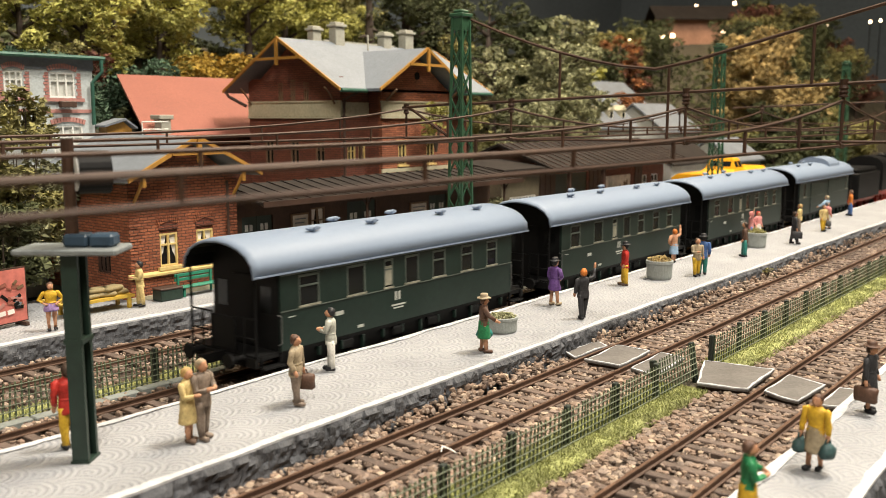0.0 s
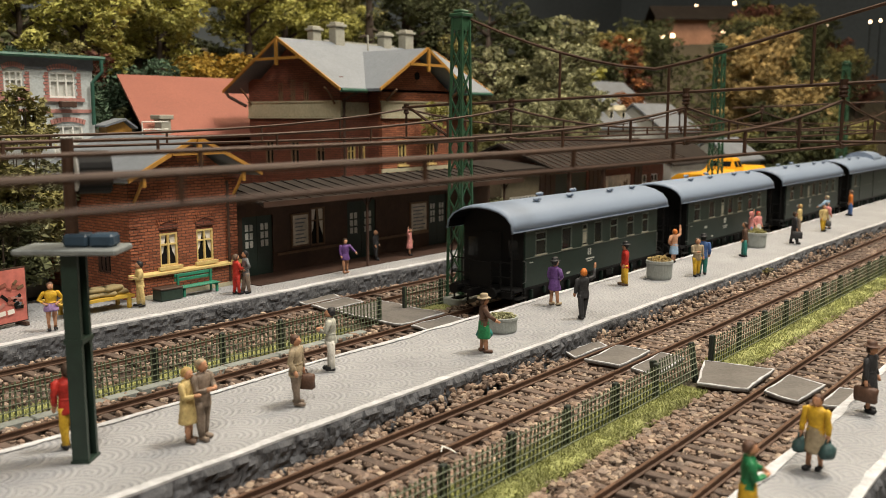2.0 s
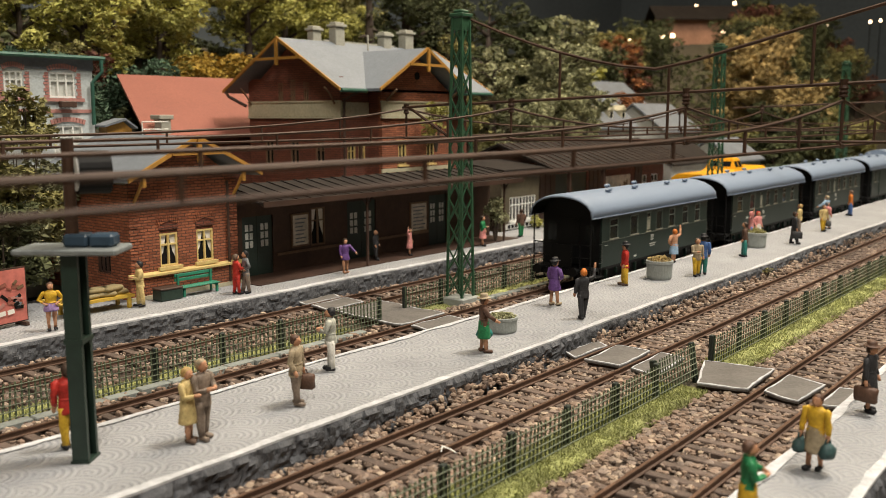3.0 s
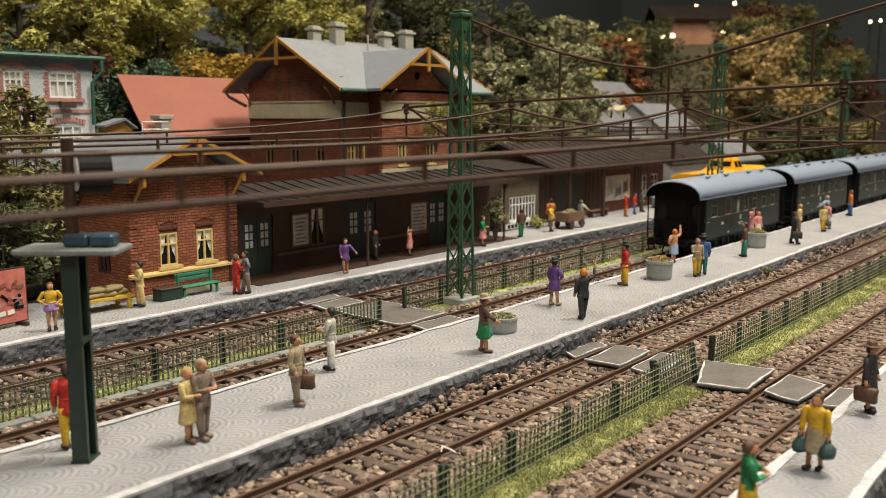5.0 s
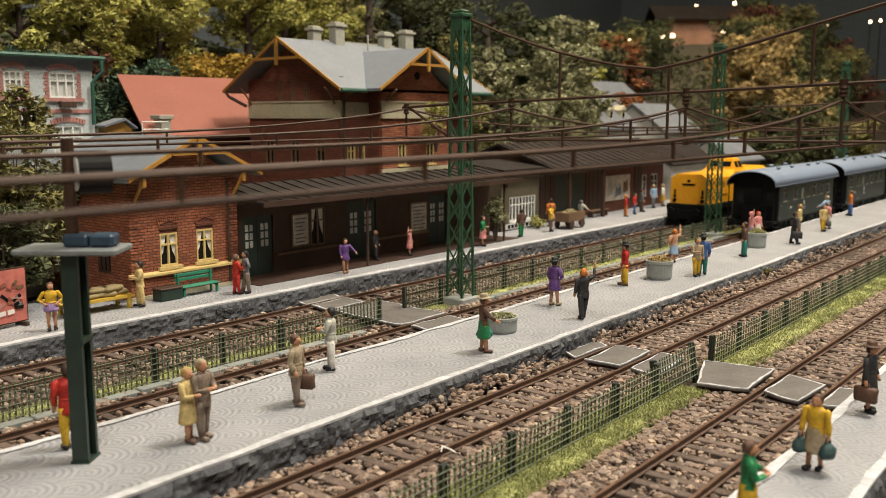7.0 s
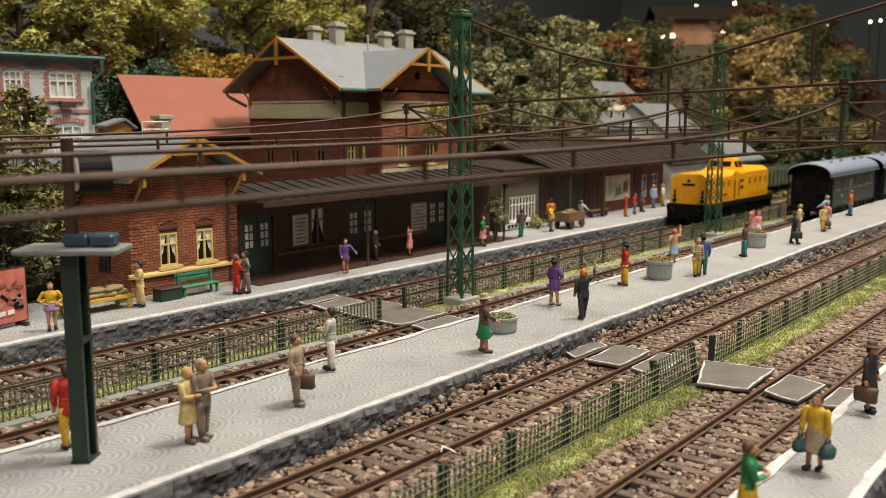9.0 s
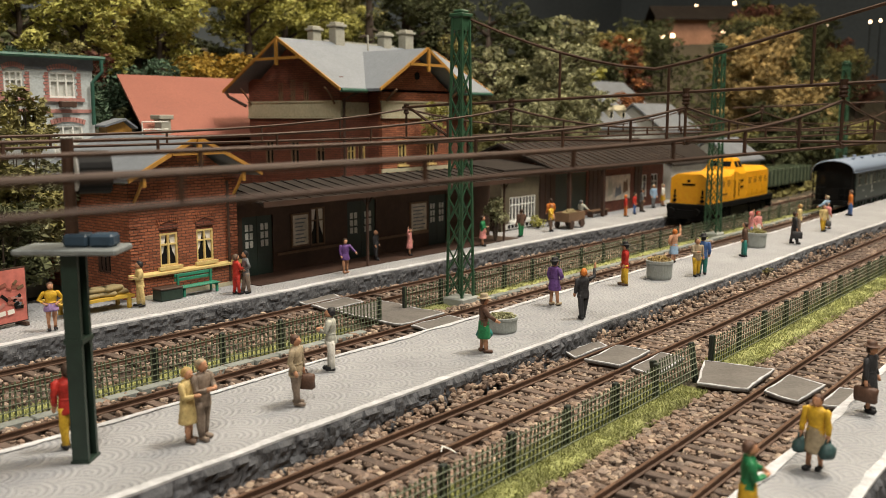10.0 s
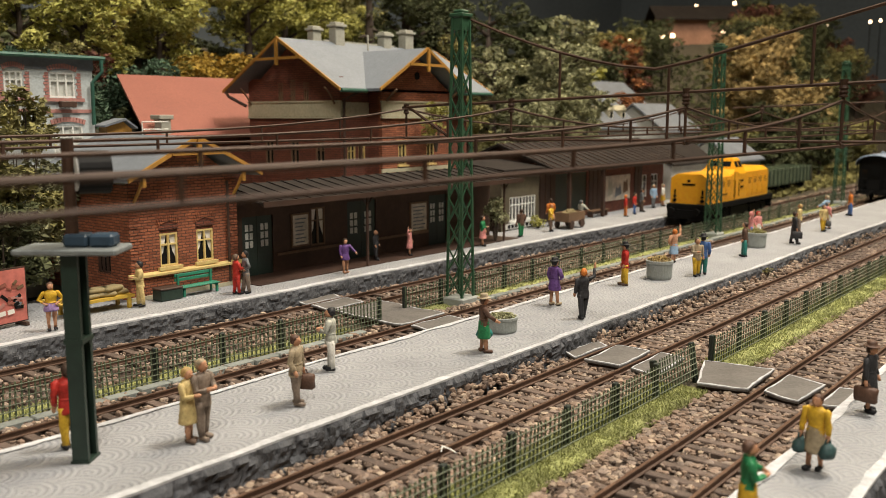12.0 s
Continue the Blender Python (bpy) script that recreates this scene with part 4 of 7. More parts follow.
def catenary(y, spans, thick, top):
    """Messenger wire that sags between supports, a level contact wire, and droppers."""
    t = thing("catenary_wire", "brown model catenary with messenger, contact wire and droppers", "overhead line", at(0, y, 0), "catenaries over the tracks")
    for a, b in spans:
        def sag(x):
            k = (2 * (x - a) / (b - a) - 1)
            return 6.80 + (top - 6.80) * abs(k) ** (3.2 if b - a > 30 else 2.4)
        bm = bmesh.new()
        tube(bm, [(x, 0, sag(x)) for x in np.linspace(a, b, 19)], thick, 6)
        part("messenger", bm, M["wire"], t)
        bm = bmesh.new()
        tube(bm, [(a, 0, 6.48), (b, 0, 6.48)], thick, 6)
        part("contact_wire", bm, M["wire"], t)
        n = round((b - a) / 3.9)
        for i in range(1, n):
            x = a + (b - a) * i / n
            bm = bmesh.new()
            tube(bm, [(x, 0, 6.48), (x, 0, sag(x))], thick * 0.95, 6)
            part("dropper", bm, M["wire"], t)


SPANS = [(-14.0, 29.0), (29.0, 56.0), (56.0, 83.0)]
for y in (7.95, 12.95, 20.05):
    catenary(y, SPANS, 0.046, 7.85 if y < 10 else 7.66)
catenary(25.4, SPANS, 0.044, 7.66)


# ---- clock column on the island platform ----
def clock_column():
    t = thing("clock_column", "dark green steel column with loudspeakers on a shelf and a platform clock", "platform column", at(9.07, 16.62, 0.5))
    bm = bmesh.new()
    for s in (-1, 1):
        box(bm, s * 0.21 - 0.05, s * 0.21 + 0.05, -0.16, 0.16, 0.0, 4.25)
    lean = Matrix.Rotation(radians(38), 4, "Z")
    bmesh.ops.transform(bm, matrix=lean, verts=bm.verts)
    part("column", bm, M["mastdark"], t, "pair of dark green steel channels")
    bm = bmesh.new()
    box(bm, -0.155, 0.155, -0.03, 0.03, 0.0, 4.23)
    bmesh.ops.transform(bm, matrix=lean, verts=bm.verts)
    part("web", bm, M["black"], t)
    bm = bmesh.new()
    box(bm, -0.28, 0.28, -0.19, 0.19, 2.45, 2.55)
    box(bm, -0.28, 0.28, -0.19, 0.19, 0.0, 0.06)
    bmesh.ops.transform(bm, matrix=lean, verts=bm.verts)
    part("clamp", bm, M["mastdark"], t)
    side = Matrix.Rotation(radians(-51), 4, "Z")
    bm = bmesh.new()
    box(bm, -1.0, 1.0, -0.5, 0.5, 4.24, 4.36, 0.03)
    bmesh.ops.transform(bm, matrix=side, verts=bm.verts)
    part("shelf", bm, M["zinc"], t)
    for x in (0.12, 0.62):
        bm = bmesh.new()
        box(bm, x - 0.24, x + 0.24, -0.22, 0.22, 4.365, 4.62, 0.05)
        bmesh.ops.transform(bm, matrix=side, verts=bm.verts)
        part("loudspeaker", bm, M["speaker"], t)
    bm = bmesh.new()
    tube(bm, [(0, 0, 4.36), (0, 0, 6.45)], 0.12, 10)
    part("upper_post", bm, M["wire"], t)
    turn = Matrix.Rotation(radians(-20), 4, "Z")
    bm = bmesh.new()
    tube(bm, [(0.12, -0.12, 5.80), (0.72, -0.12, 5.80)], 0.42, 24)
    bmesh.ops.transform(bm, matrix=turn, verts=bm.verts)
    clock = part("clock_case", bm, M["black"], t)
    bm = bmesh.new()
    tube(bm, [(0.115, -0.12, 5.80), (0.09, -0.12, 5.80)], 0.36, 24)
    bmesh.ops.transform(bm, matrix=turn, verts=bm.verts)
    part("clock_face", bm, M["whitewood"], clock)
    for a, b in ((0.24, 35), (0.30, 160)):
        bm = bmesh.new()
        tube(bm, [(0.082, -0.12, 5.80), (0.082, -0.12 + a * math.sin(radians(b)), 5.80 + a * math.cos(radians(b)))], 0.022, 5)
        bmesh.ops.transform(bm, matrix=turn, verts=bm.verts)
        part("pointer", bm, M["black"], clock)


clock_column()


# ---- fences along the grass strips ----
def fence(x0, x1, y, z, h, pitch, label, lean=0.0):
    t = thing("lattice_fence", label, "fence", at(x0, y, z, 0, lean), "fences between the tracks")
    L = x1 - x0
    n = max(1, round(L / 2.25))
    for i in range(n + 1):
        x = L * i / n
        one_box("post", M["post"], t, x - 0.085, x + 0.085, 0.02, 0.15, -0.15, h + 0.03, 0.02)
    k, slat = int(L / pitch), None
    for i in range(k + 1):
        x = L * i / k
        if slat is None:
            slat = one_box("slat", M["fence"], t, -0.019, 0.019, -0.014, 0.014, 0.02, h)
            ob = slat
        else:
            ob = new("slat", slat.data)
            ob.parent = t
        ob.matrix_basis = at(x, 0, 0.03 * noise.noise(Vector((x * 3, y, 0))), 0, 0, 9 * noise.noise(Vector((x * 1.7, y, 3))))
    # Rails in the lighter green, which stands for highlights on the lattice.
    for z1 in np.linspace(0.10, h - 0.08, 6):
        one_box("rail", M["fencerail"], t, 0, L, -0.036, -0.0145, z1 - 0.010, z1 + 0.010)
    return t


GREEN_FENCE = "low dark green lattice fence on a grass strip"
fence(6.0, 22.0, 10.3, -0.2, 0.96, 0.17, GREEN_FENCE)
fence(22.05, 24.55, 10.28, -0.16, 1.0, 0.17, "dark green lattice fence end leaning at the crossing", -9)
fence(26.0, 62.0, 10.4, -0.2, 0.96, 0.20, GREEN_FENCE)
fence(5.0, 23.75, 22.1, -0.2, 1.0, 0.17, GREEN_FENCE)
fence(25.9, 82.0, 22.75, -0.2, 1.0, 0.20, GREEN_FENCE)


# ---- grass strips, kerbs ----
def grass_strip(name, x0, x1, y0, y1, z, seed, blades):
    rng = np.random.default_rng(seed)
    g = thing(name, "strip of short fresh green grass fibre", "grass", at(0, 0, 0), kind="stuff")
    xs, ys = np.linspace(x0, x1, int((x1 - x0) * 2)), np.linspace(y0, y1, 7)
    v = [(x, y + 0.12 * noise.noise(Vector((x, y, 0))), z + 0.07 * noise.noise(Vector((x * 1.3, y * 2, 5))) - (0.12 if j in (0, 6) else 0)) for x in xs for j, y in enumerate(ys)]
    f = [(i * 7 + j, (i + 1) * 7 + j, (i + 1) * 7 + j + 1, i * 7 + j + 1) for i in range(len(xs) - 1) for j in range(6)]
    arrays_mesh("turf", v, f, M["turf"], g)
    n = blades
    px, py = rng.uniform(x0, x1, n), rng.uniform(y0, y1, n)
    a, hgt = rng.uniform(0, 6.28, n), rng.uniform(0.04, 0.12, n)
    dx, dy = np.cos(a) * 0.022, np.sin(a) * 0.022
    tip = rng.uniform(-0.10, 0.10, (n, 2))
    zz = np.full(n, z - 0.02)
    v = np.stack([np.stack([px - dx, py - dy, zz], 1), np.stack([px + dx, py + dy, zz], 1), np.stack([px + tip[:, 0], py + tip[:, 1], zz + hgt], 1)], 1).reshape(-1, 3)
    tagged(arrays_mesh("blade", v, np.arange(3 * n).reshape(-1, 3), M["grass"], g), kind="stuff")


grass_strip("grass", 5, 23.4, 9.45, 11.0, -0.16, 31, 30000)
grass_strip("grass", 26.1, 60, 9.35, 10.9, -0.16, 32, 24000)
grass_strip("grass", 3, 22.6, 21.75, 23.1, -0.23, 33, 9000)
grass_strip("grass", 25.4, 82, 21.9, 23.1, -0.23, 34, 9000)


def kerb_line(x0, x1, y):
    rng = random.Random(5)
    k = thing("kerb", "row of grey-green kerb stones beside the fence", "kerb", at(0, y, 0), kind="structure")
    proto, x = None, x0
    while x < x1:
        if proto is None:
            proto = one_box("kerb_stone", M["kerb"], k, -0.48, 0.48, -0.16, 0.16, -0.3, -0.10, 0.03)
            s = proto
        else:
            s = new("kerb_stone", proto.data)
            s.parent = k
        s.matrix_basis = at(x, rng.uniform(-0.02, 0.02), rng.uniform(-0.02, 0.02), rng.uniform(-1, 1))
        x += 1.0


kerb_line(4, 22.6, 21.75)
kerb_line(29.8, 80, 21.8)


# ---- board crossings ----
def crossing_slab(corners, z=0.0, thick=0.14, seed=0):
    """A hand-cut, slightly warped board through four corners, with a brushed white rim."""
    cx, cy = sum(c[0] for c in corners) / 4, sum(c[1] for c in corners) / 4
    t = thing("crossing_slab", "grey-brown track-crossing board with worn white edges", "crossing board", at(cx, cy, z), "boards of the track crossing")
    cs, per = [Vector((c[0] - cx, c[1] - cy)) for c in corners], 10
    cs = cs if (cs[1] - cs[0]).cross(cs[2] - cs[0]) > 0 else cs[::-1]
    outer, inner = [], []
    for k in range(4):
        p, q = cs[k], cs[(k + 1) % 4]
        for i in range(per):
            c = p.lerp(q, i / per)
            c = c * (1 + 0.05 * noise.noise(Vector((c.x * 1.6 + cx, c.y * 1.6 + cy, seed))))
            outer.append(c)
            inner.append(c - c.normalized() * (0.065 + 0.05 * noise.noise(Vector((c.x * 4 + cx, c.y * 4 + cy, 5 + seed)))))

    def warp(c):
        return 0.05 * noise.noise(Vector((c.x * 0.9 + cx, c.y * 0.9 + cy, 9 + seed)))
    n = len(outer)
    top = [(c.x, c.y, warp(c)) for c in outer] + [(c.x * 0.5, c.y * 0.5, warp(c * 0.5)) for c in outer] + [(0, 0, warp(Vector((0, 0))))]
    low = [(c.x, c.y, warp(c) - thick) for c in outer]
    fs = []
    for i in range(n):
        j = (i + 1) % n
        fs += [[i, j, n + j, n + i], [n + i, n + j, 2 * n], [2 * n + 1 + i, 2 * n + 1 + j, j, i]]
    fs.append([2 * n + 1 + i for i in range(n)][::-1])
    arrays_mesh("board", top + low, fs, M["slab"], t)
    bm = bmesh.new()
    extrude_profile(bm, [(c.x * 0.9, c.y * 0.86) for c in outer], -0.3 - z, -thick - 0.03, "z")
    part("bearer", bm, M["timber"], t, "dark timber bearer")
    vs = [(c.x * 1.003, c.y * 1.003, warp(c) + 0.010) for c in outer] + [(c.x, c.y, warp(c) + 0.012) for c in inner] + [(c.x * 1.003, c.y * 1.003, warp(c) - 0.025) for c in outer]
    fs = [(i, (i + 1) % n, n + (i + 1) % n, n + i) for i in range(n)] + [(i, 2 * n + i, 2 * n + (i + 1) % n, (i + 1) % n) for i in range(n)]
    arrays_mesh("edge_paint", vs, fs, M["white"], t, "white painted edge")


for i, q in enumerate((((23.65, 13.88), (25.65, 13.86), (26.0, 14.42), (24.0, 14.42)), ((23.62, 13.52), (23.7, 12.38), (25.84, 12.42), (25.82, 13.54)), ((23.6, 11.1), (25.73, 11.2), (25.87, 12.05), (23.71, 12.0)),
                       ((23.33, 9.76), (23.7, 8.48), (26.05, 8.58), (25.73, 10.6)), ((23.55, 7.1), (25.4, 6.96), (25.75, 8.05), (23.82, 8.1)), ((23.7, 5.95), (25.6, 5.95), (25.56, 6.62), (23.6, 6.62)))):
    crossing_slab(q, (0.0, 0.0, 0.0, 0.05, 0.03, 0.02)[i], 0.08, i)
for i, q in enumerate(((23.9, 25.9, 26.3, 26.95), (23.7, 25.7, 24.82, 25.98), (23.6, 26.1, 21.0, 24.5), (23.55, 25.75, 19.46, 20.64), (23.4, 25.3, 18.5, 19.1))):
    crossing_slab(((q[0], q[2]), (q[1], q[2]), (q[1] + 0.2, q[3]), (q[0] + 0.2, q[3])), 0.0, 0.08, 10 + i)


# ---- houses ----
def window(parent, axis, c, u0, u1, z0, z1, mat="sandwin", bars=1, cross=True, curtain=True, glass="glass", sill=0.0):
    """A framed window seated in an opening of a wall whose outer face is at c (outside towards smaller values)."""
    def bx(bm, a, b, d0, d1, p, q):
        box(bm, *((a, b, c + d0, c + d1) if axis == "x" else (c + d0, c + d1, a, b)), p, q)
    bm = bmesh.new()
    w, t = 0.07, 0.035
    us = [u0 + w] + [u0 + (u1 - u0) * (i + 1) / (bars + 1) for i in range(bars)] + [u1 - w]
    zm = z0 + (z1 - z0) * 0.66
    rows = [(z0 + w, zm - 0.03), (zm + 0.03, z1 - w)] if cross else [(z0 + w, z1 - w)]
    holes = [(a + (t if i else 0), b - (t if i < bars else 0), p, q) for i, (a, b) in enumerate(zip(us, us[1:])) for p, q in rows]
    wall_with_holes(bm, axis, c + 0.02, 0.08, u0, u1, z0, z1, holes)
    fr = part("window", bm, M[mat], parent)
    bm = bmesh.new()
    bx(bm, u0 + 0.02, u1 - 0.02, 0.11, 0.13, z0 + 0.02, z1 - 0.02)
    part("pane", bm, M[glass], fr)
    if sill:
        bm = bmesh.new()
        bx(bm, u0 - 0.12, u1 + 0.12, -0.13, 0.1, z0 - sill, z0 - 0.003)
        part("sill", bm, M[mat], fr)
    if curtain:
        bm = bmesh.new()
        for a, b in ((u0 + w, u0 + (u1 - u0) * 0.42), (u1 - w, u1 - (u1 - u0) * 0.42)):
            p = [(a, z1 - w), (b, z1 - w), (a + (b - a) * 0.5, z0 + (z1 - z0) * 0.45), (a, z0 + (z1 - z0) * 0.25)]
            extrude_profile(bm, p, c + 0.100, c + 0.106, "y" if axis == "x" else "x")
        part("curtain", bm, M["curtain"], fr)
    return fr


def gable_roof(parent, axis, a0, a1, c, half, z_eave, z_ridge, thick, mat, edge_mat=None, name="roof", ends=(True, True), drop=0.0):
    """A pitched roof whose ridge runs along the axis from a0 to a1 over the centre line c."""
    bm = bmesh.new()
    poly = [(c - half, z_eave), (c, z_ridge), (c + half, z_eave), (c + half, z_eave - thick), (c, z_ridge - thick), (c - half, z_eave - thick)]
    extrude_profile(bm, poly, a0, a1, axis)
    roof = part(name, bm, mat, parent)
    if edge_mat:
        for k, a in enumerate((a0, a1)):
            if not ends[k]:
                continue
            s = -1 if k == 0 else 1
            lo, hi = sorted((a + s * 0.004, a + s * 0.10))
            for sg in (-1, 1):
                bm = bmesh.new()
                p = [(c + sg * (half + 0.04), z_eave + 0.02), (c, z_ridge + 0.04), (c, z_ridge - 0.13), (c + sg * (half + 0.04), z_eave - 0.13)]
                extrude_profile(bm, p, lo, hi, axis)
                part("bargeboard", bm, edge_mat, roof)
            bm = bmesh.new()
            kz = z_eave + (z_ridge - z_eave) * 0.62
            kw = half * 0.40
            lo2, hi2 = sorted((a + s * 0.02, a + s * 0.14))
            extrude_profile(bm, [(c - kw, kz), (c + kw, kz), (c + kw, kz - 0.14), (c - kw, kz - 0.14)], lo2, hi2, axis)
            extrude_profile(bm, [(c - 0.09, z_ridge - 0.1), (c + 0.09, z_ridge - 0.1), (c + 0.09, kz - 0.42), (c - 0.09, kz - 0.42)], *sorted((a + s * 0.06, a + s * 0.18)), axis)
            part("gable_brace", bm, edge_mat, roof)
    return roof


def arch_bricks(parent, axis, c, u0, u1, z, mat, rise=0.14, n=9, d=0.26):
    """A shallow arch of upright bricks over an opening."""
    for i in range(n):
        t = (i + 0.5) / n * 2 - 1
        u = (u0 + u1) / 2 + t * (u1 - u0) / 2 * 1.12
        zz = z + rise * (1 - t * t)
        bm = bmesh.new()
        w = (u1 - u0) * 1.12 / n * 0.43
        turn = Matrix.Rotation(t * 0.35, 4, "Y" if axis == "x" else "X")
        if axis == "x":
            box(bm, -w, w, -0.05, 0.02, 0, d, 0, Matrix.Translation((u, c, zz)) @ turn)
        else:
            turn = Matrix.Rotation(-t * 0.35, 4, "X")
            box(bm, -0.05, 0.02, -w, w, 0, d, 0, Matrix.Translation((c, u, zz)) @ turn)
        part("arch_brick", bm, mat, parent)


def station_wing():
    t = thing("station_wing", "low orange-brick station wing with ochre gable and pale yellow windows", "building", at(0, 0, 0.5))
    x0, x1, y0, y1, h = 18.5, 23.45, 29.85, 36.0, 4.35
    wins = [(19.78, 20.58, 1.15, 2.42), (21.45, 22.25, 1.15, 2.42)]
    bm = bmesh.new()
    wall_with_holes(bm, "x", y0, 0.2, x0, x1, 0, h, [(a, b, z, q + 0.14) for a, b, z, q in wins])
    front = part("front_wall", bm, M["brick"], t)
    bm = bmesh.new()
    wall_with_holes(bm, "y", x0, 0.2, y0 + 0.2, y1, 0, h, [(31.2, 32.1, 0.9, 2.1)])
    west = part("side_wall", bm, M["brick"], t)
    window(west, "y", x0, 31.2, 32.1, 0.9, 2.1, "timber", 2, False, False)
    bm = bmesh.new()
    box(bm, x1 - 0.2, x1, y0 + 0.2, y1, 0, h)
    part("side_wall", bm, M["brick"], t)
    bm = bmesh.new()
    extrude_profile(bm, [(x0, h), (x1, h), (21.0, 6.05)], y0, y0 + 0.2, "y")
    gable = part("gable", bm, M["brick"], t)
    for a, b, z, q in wins:
        window(front, "x", y0, a, b, z, q, "sandwin", 1, True, True, sill=0.13)
        one_box("blind_arch", M["brickdark"], front, a, b, y0 + 0.06, y0 + 0.2, q + 0.004, q + 0.14)
        arch_bricks(front, "x", y0, a, b, q + 0.30, M["brick"], 0.16, 11)
        bm = bmesh.new()
        extrude_profile(bm, [(a - 0.04, q + 0.16), (a - 0.04, q + 0.32), ((a + b) / 2, q + 0.47), (b + 0.04, q + 0.32), (b + 0.04, q + 0.16)], y0 - 0.012, y0 - 0.002, "y")
        part("lunette", bm, M["brickdark"], front)
    bm = bmesh.new()
    box(bm, x0 - 0.08, x1 + 0.06, y0 - 0.09, y0 - 0.002, 0.16, 0.86)
    part("plinth", bm, M["brick"], front)
    bm = bmesh.new()
    extrude_profile(bm, [(y0 - 0.2, 0.865), (y0 - 0.003, 0.865), (y0 - 0.003, 1.02), (y0 - 0.2, 0.95)], x0 - 0.12, x1 + 0.1)
    part("ledge", bm, M["sandwin"], front, "pale yellow stone ledge")
    one_box("base_course", M["cream_trim"], front, x0 - 0.12, x1 + 0.06, y0 - 0.16, y0 - 0.002, 0, 0.155)
    # quoins and raised courses
    for i in range(14):
        for xa in (x0 - 0.01, x1 - (0.52 if i % 2 else 0.36)):
            w = 0.52 if i % 2 else 0.36
            one_box("quoin", M["brick"], front, xa, xa + w, y0 - 0.035, y0 - 0.003, 1.05 + i * 0.24, 1.05 + i * 0.24 + 0.2)
    gable_roof(t, "y", 29.0, 36.4, 21.05, 3.0, 4.62, 6.12, 0.14, M["roofgrey"], M["trim"], ends=(True, False))
    for x in (18.75, 23.3):
        bm = bmesh.new()
        tube(bm, [(x, 29.84, 3.7), (x, 29.5, 4.1), (x, 29.2, 4.55)], 0.07, 6)
        tube(bm, [(x, 29.12, 4.3), (x, 29.12, 4.7)], 0.09, 6)
        part("eave_bracket", bm, M["trim"], t)
    bm = bmesh.new()
    tube(bm, [(22.95, y0 - 0.09, 4.3), (22.95, y0 - 0.09, 0.1)], 0.055, 8)
    part("downpipe", bm, M["timber"], t)


station_wing()


def station_house():
    t = thing("station_house", "two-storey red brick station house with darker shaded walls and pale grey gabled roof", "building", at(0, 0, 0))
    x0, x1, y0, y1, h = 33.6, 44.4, 34.0, 41.3, 8.7
    gw = [(36.35, 36.75, 8.15, 9.15), (37.4, 37.8, 8.15, 9.3), (38.4, 38.8, 8.15, 9.15)]
    low = [(35.2, 35.9, 4.7, 6.0), (37.2, 37.9, 4.7, 6.0), (39.3, 40.0, 4.7, 6.0)]
    # Main walls take the darker brick, so their shade is in the colour.
    bm = bmesh.new()
    wall_with_holes(bm, "y", x0, 0.25, y0, y1, 0, 9.4, gw + low)
    extrude_profile(bm, [(y0, 8.7), (y0, 8.704), (37.65, 11.25), (y1, 8.704), (y1, 8.7)], x0 + 0.03, x0 + 0.25)
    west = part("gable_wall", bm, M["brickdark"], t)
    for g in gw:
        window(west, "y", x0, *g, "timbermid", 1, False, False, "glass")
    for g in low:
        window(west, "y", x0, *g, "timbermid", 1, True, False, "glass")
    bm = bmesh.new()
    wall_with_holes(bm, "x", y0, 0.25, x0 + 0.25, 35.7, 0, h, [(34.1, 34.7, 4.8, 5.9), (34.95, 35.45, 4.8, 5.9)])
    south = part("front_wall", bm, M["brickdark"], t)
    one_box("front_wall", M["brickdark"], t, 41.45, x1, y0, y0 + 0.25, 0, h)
    for a, b in ((34.1, 34.7), (34.95, 35.45)):
        window(south, "x", y0, a, b, 4.8, 5.9, "sandwin", 1, True, False)
    bm = bmesh.new()
    box(bm, x1 - 0.25, x1, y0 + 0.25, y1, 0, h)
    extrude_profile(bm, [(y0, h), (37.65, 11.25), (y1, h)], x1 - 0.25, x1)
    part("gable_wall", bm, M["brickdark"], t)
    one_box("rear_wall", M["brickdark"], t, x0 + 0.25, x1 - 0.25, y1 - 0.25, y1, 0, h)
    # projecting bay with its own gable: front in lit orange brick, sides shade-dark
    wn = [(37.0, 37.65, 4.72, 5.85), (39.4, 40.05, 4.72, 5.85)]
    bm = bmesh.new()
    wall_with_holes(bm, "x", 33.0, 0.25, 35.7, 41.45, 0, h, wn)
    extrude_profile(bm, [(35.7, h), (41.45, h), (38.35, 10.7)], 33.0, 33.25, "y")
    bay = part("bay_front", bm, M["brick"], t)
    for a, b, z, q in wn:
        window(bay, "x", 33.0, a, b, z, q, "sandwin", 1, False, False, sill=0.1)
        one_box("lintel", M["sandwin"], bay, a - 0.15, b + 0.15, 32.93, 32.997, q + 0.03, q + 0.2)
    bm = bmesh.new()
    lathe(bm, [(0.22, 9.3), (0.22, 9.32)], 12, 0, (0, 0))
    bmesh.ops.transform(bm, matrix=Matrix.Translation((38.58, 42.3, 9.55)) @ Matrix.Rotation(radians(90), 4, "X"), verts=bm.verts)
    part("gable_opening", bm, M["black"], bay)
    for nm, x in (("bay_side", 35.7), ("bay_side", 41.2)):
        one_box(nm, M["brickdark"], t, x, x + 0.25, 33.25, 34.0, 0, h)
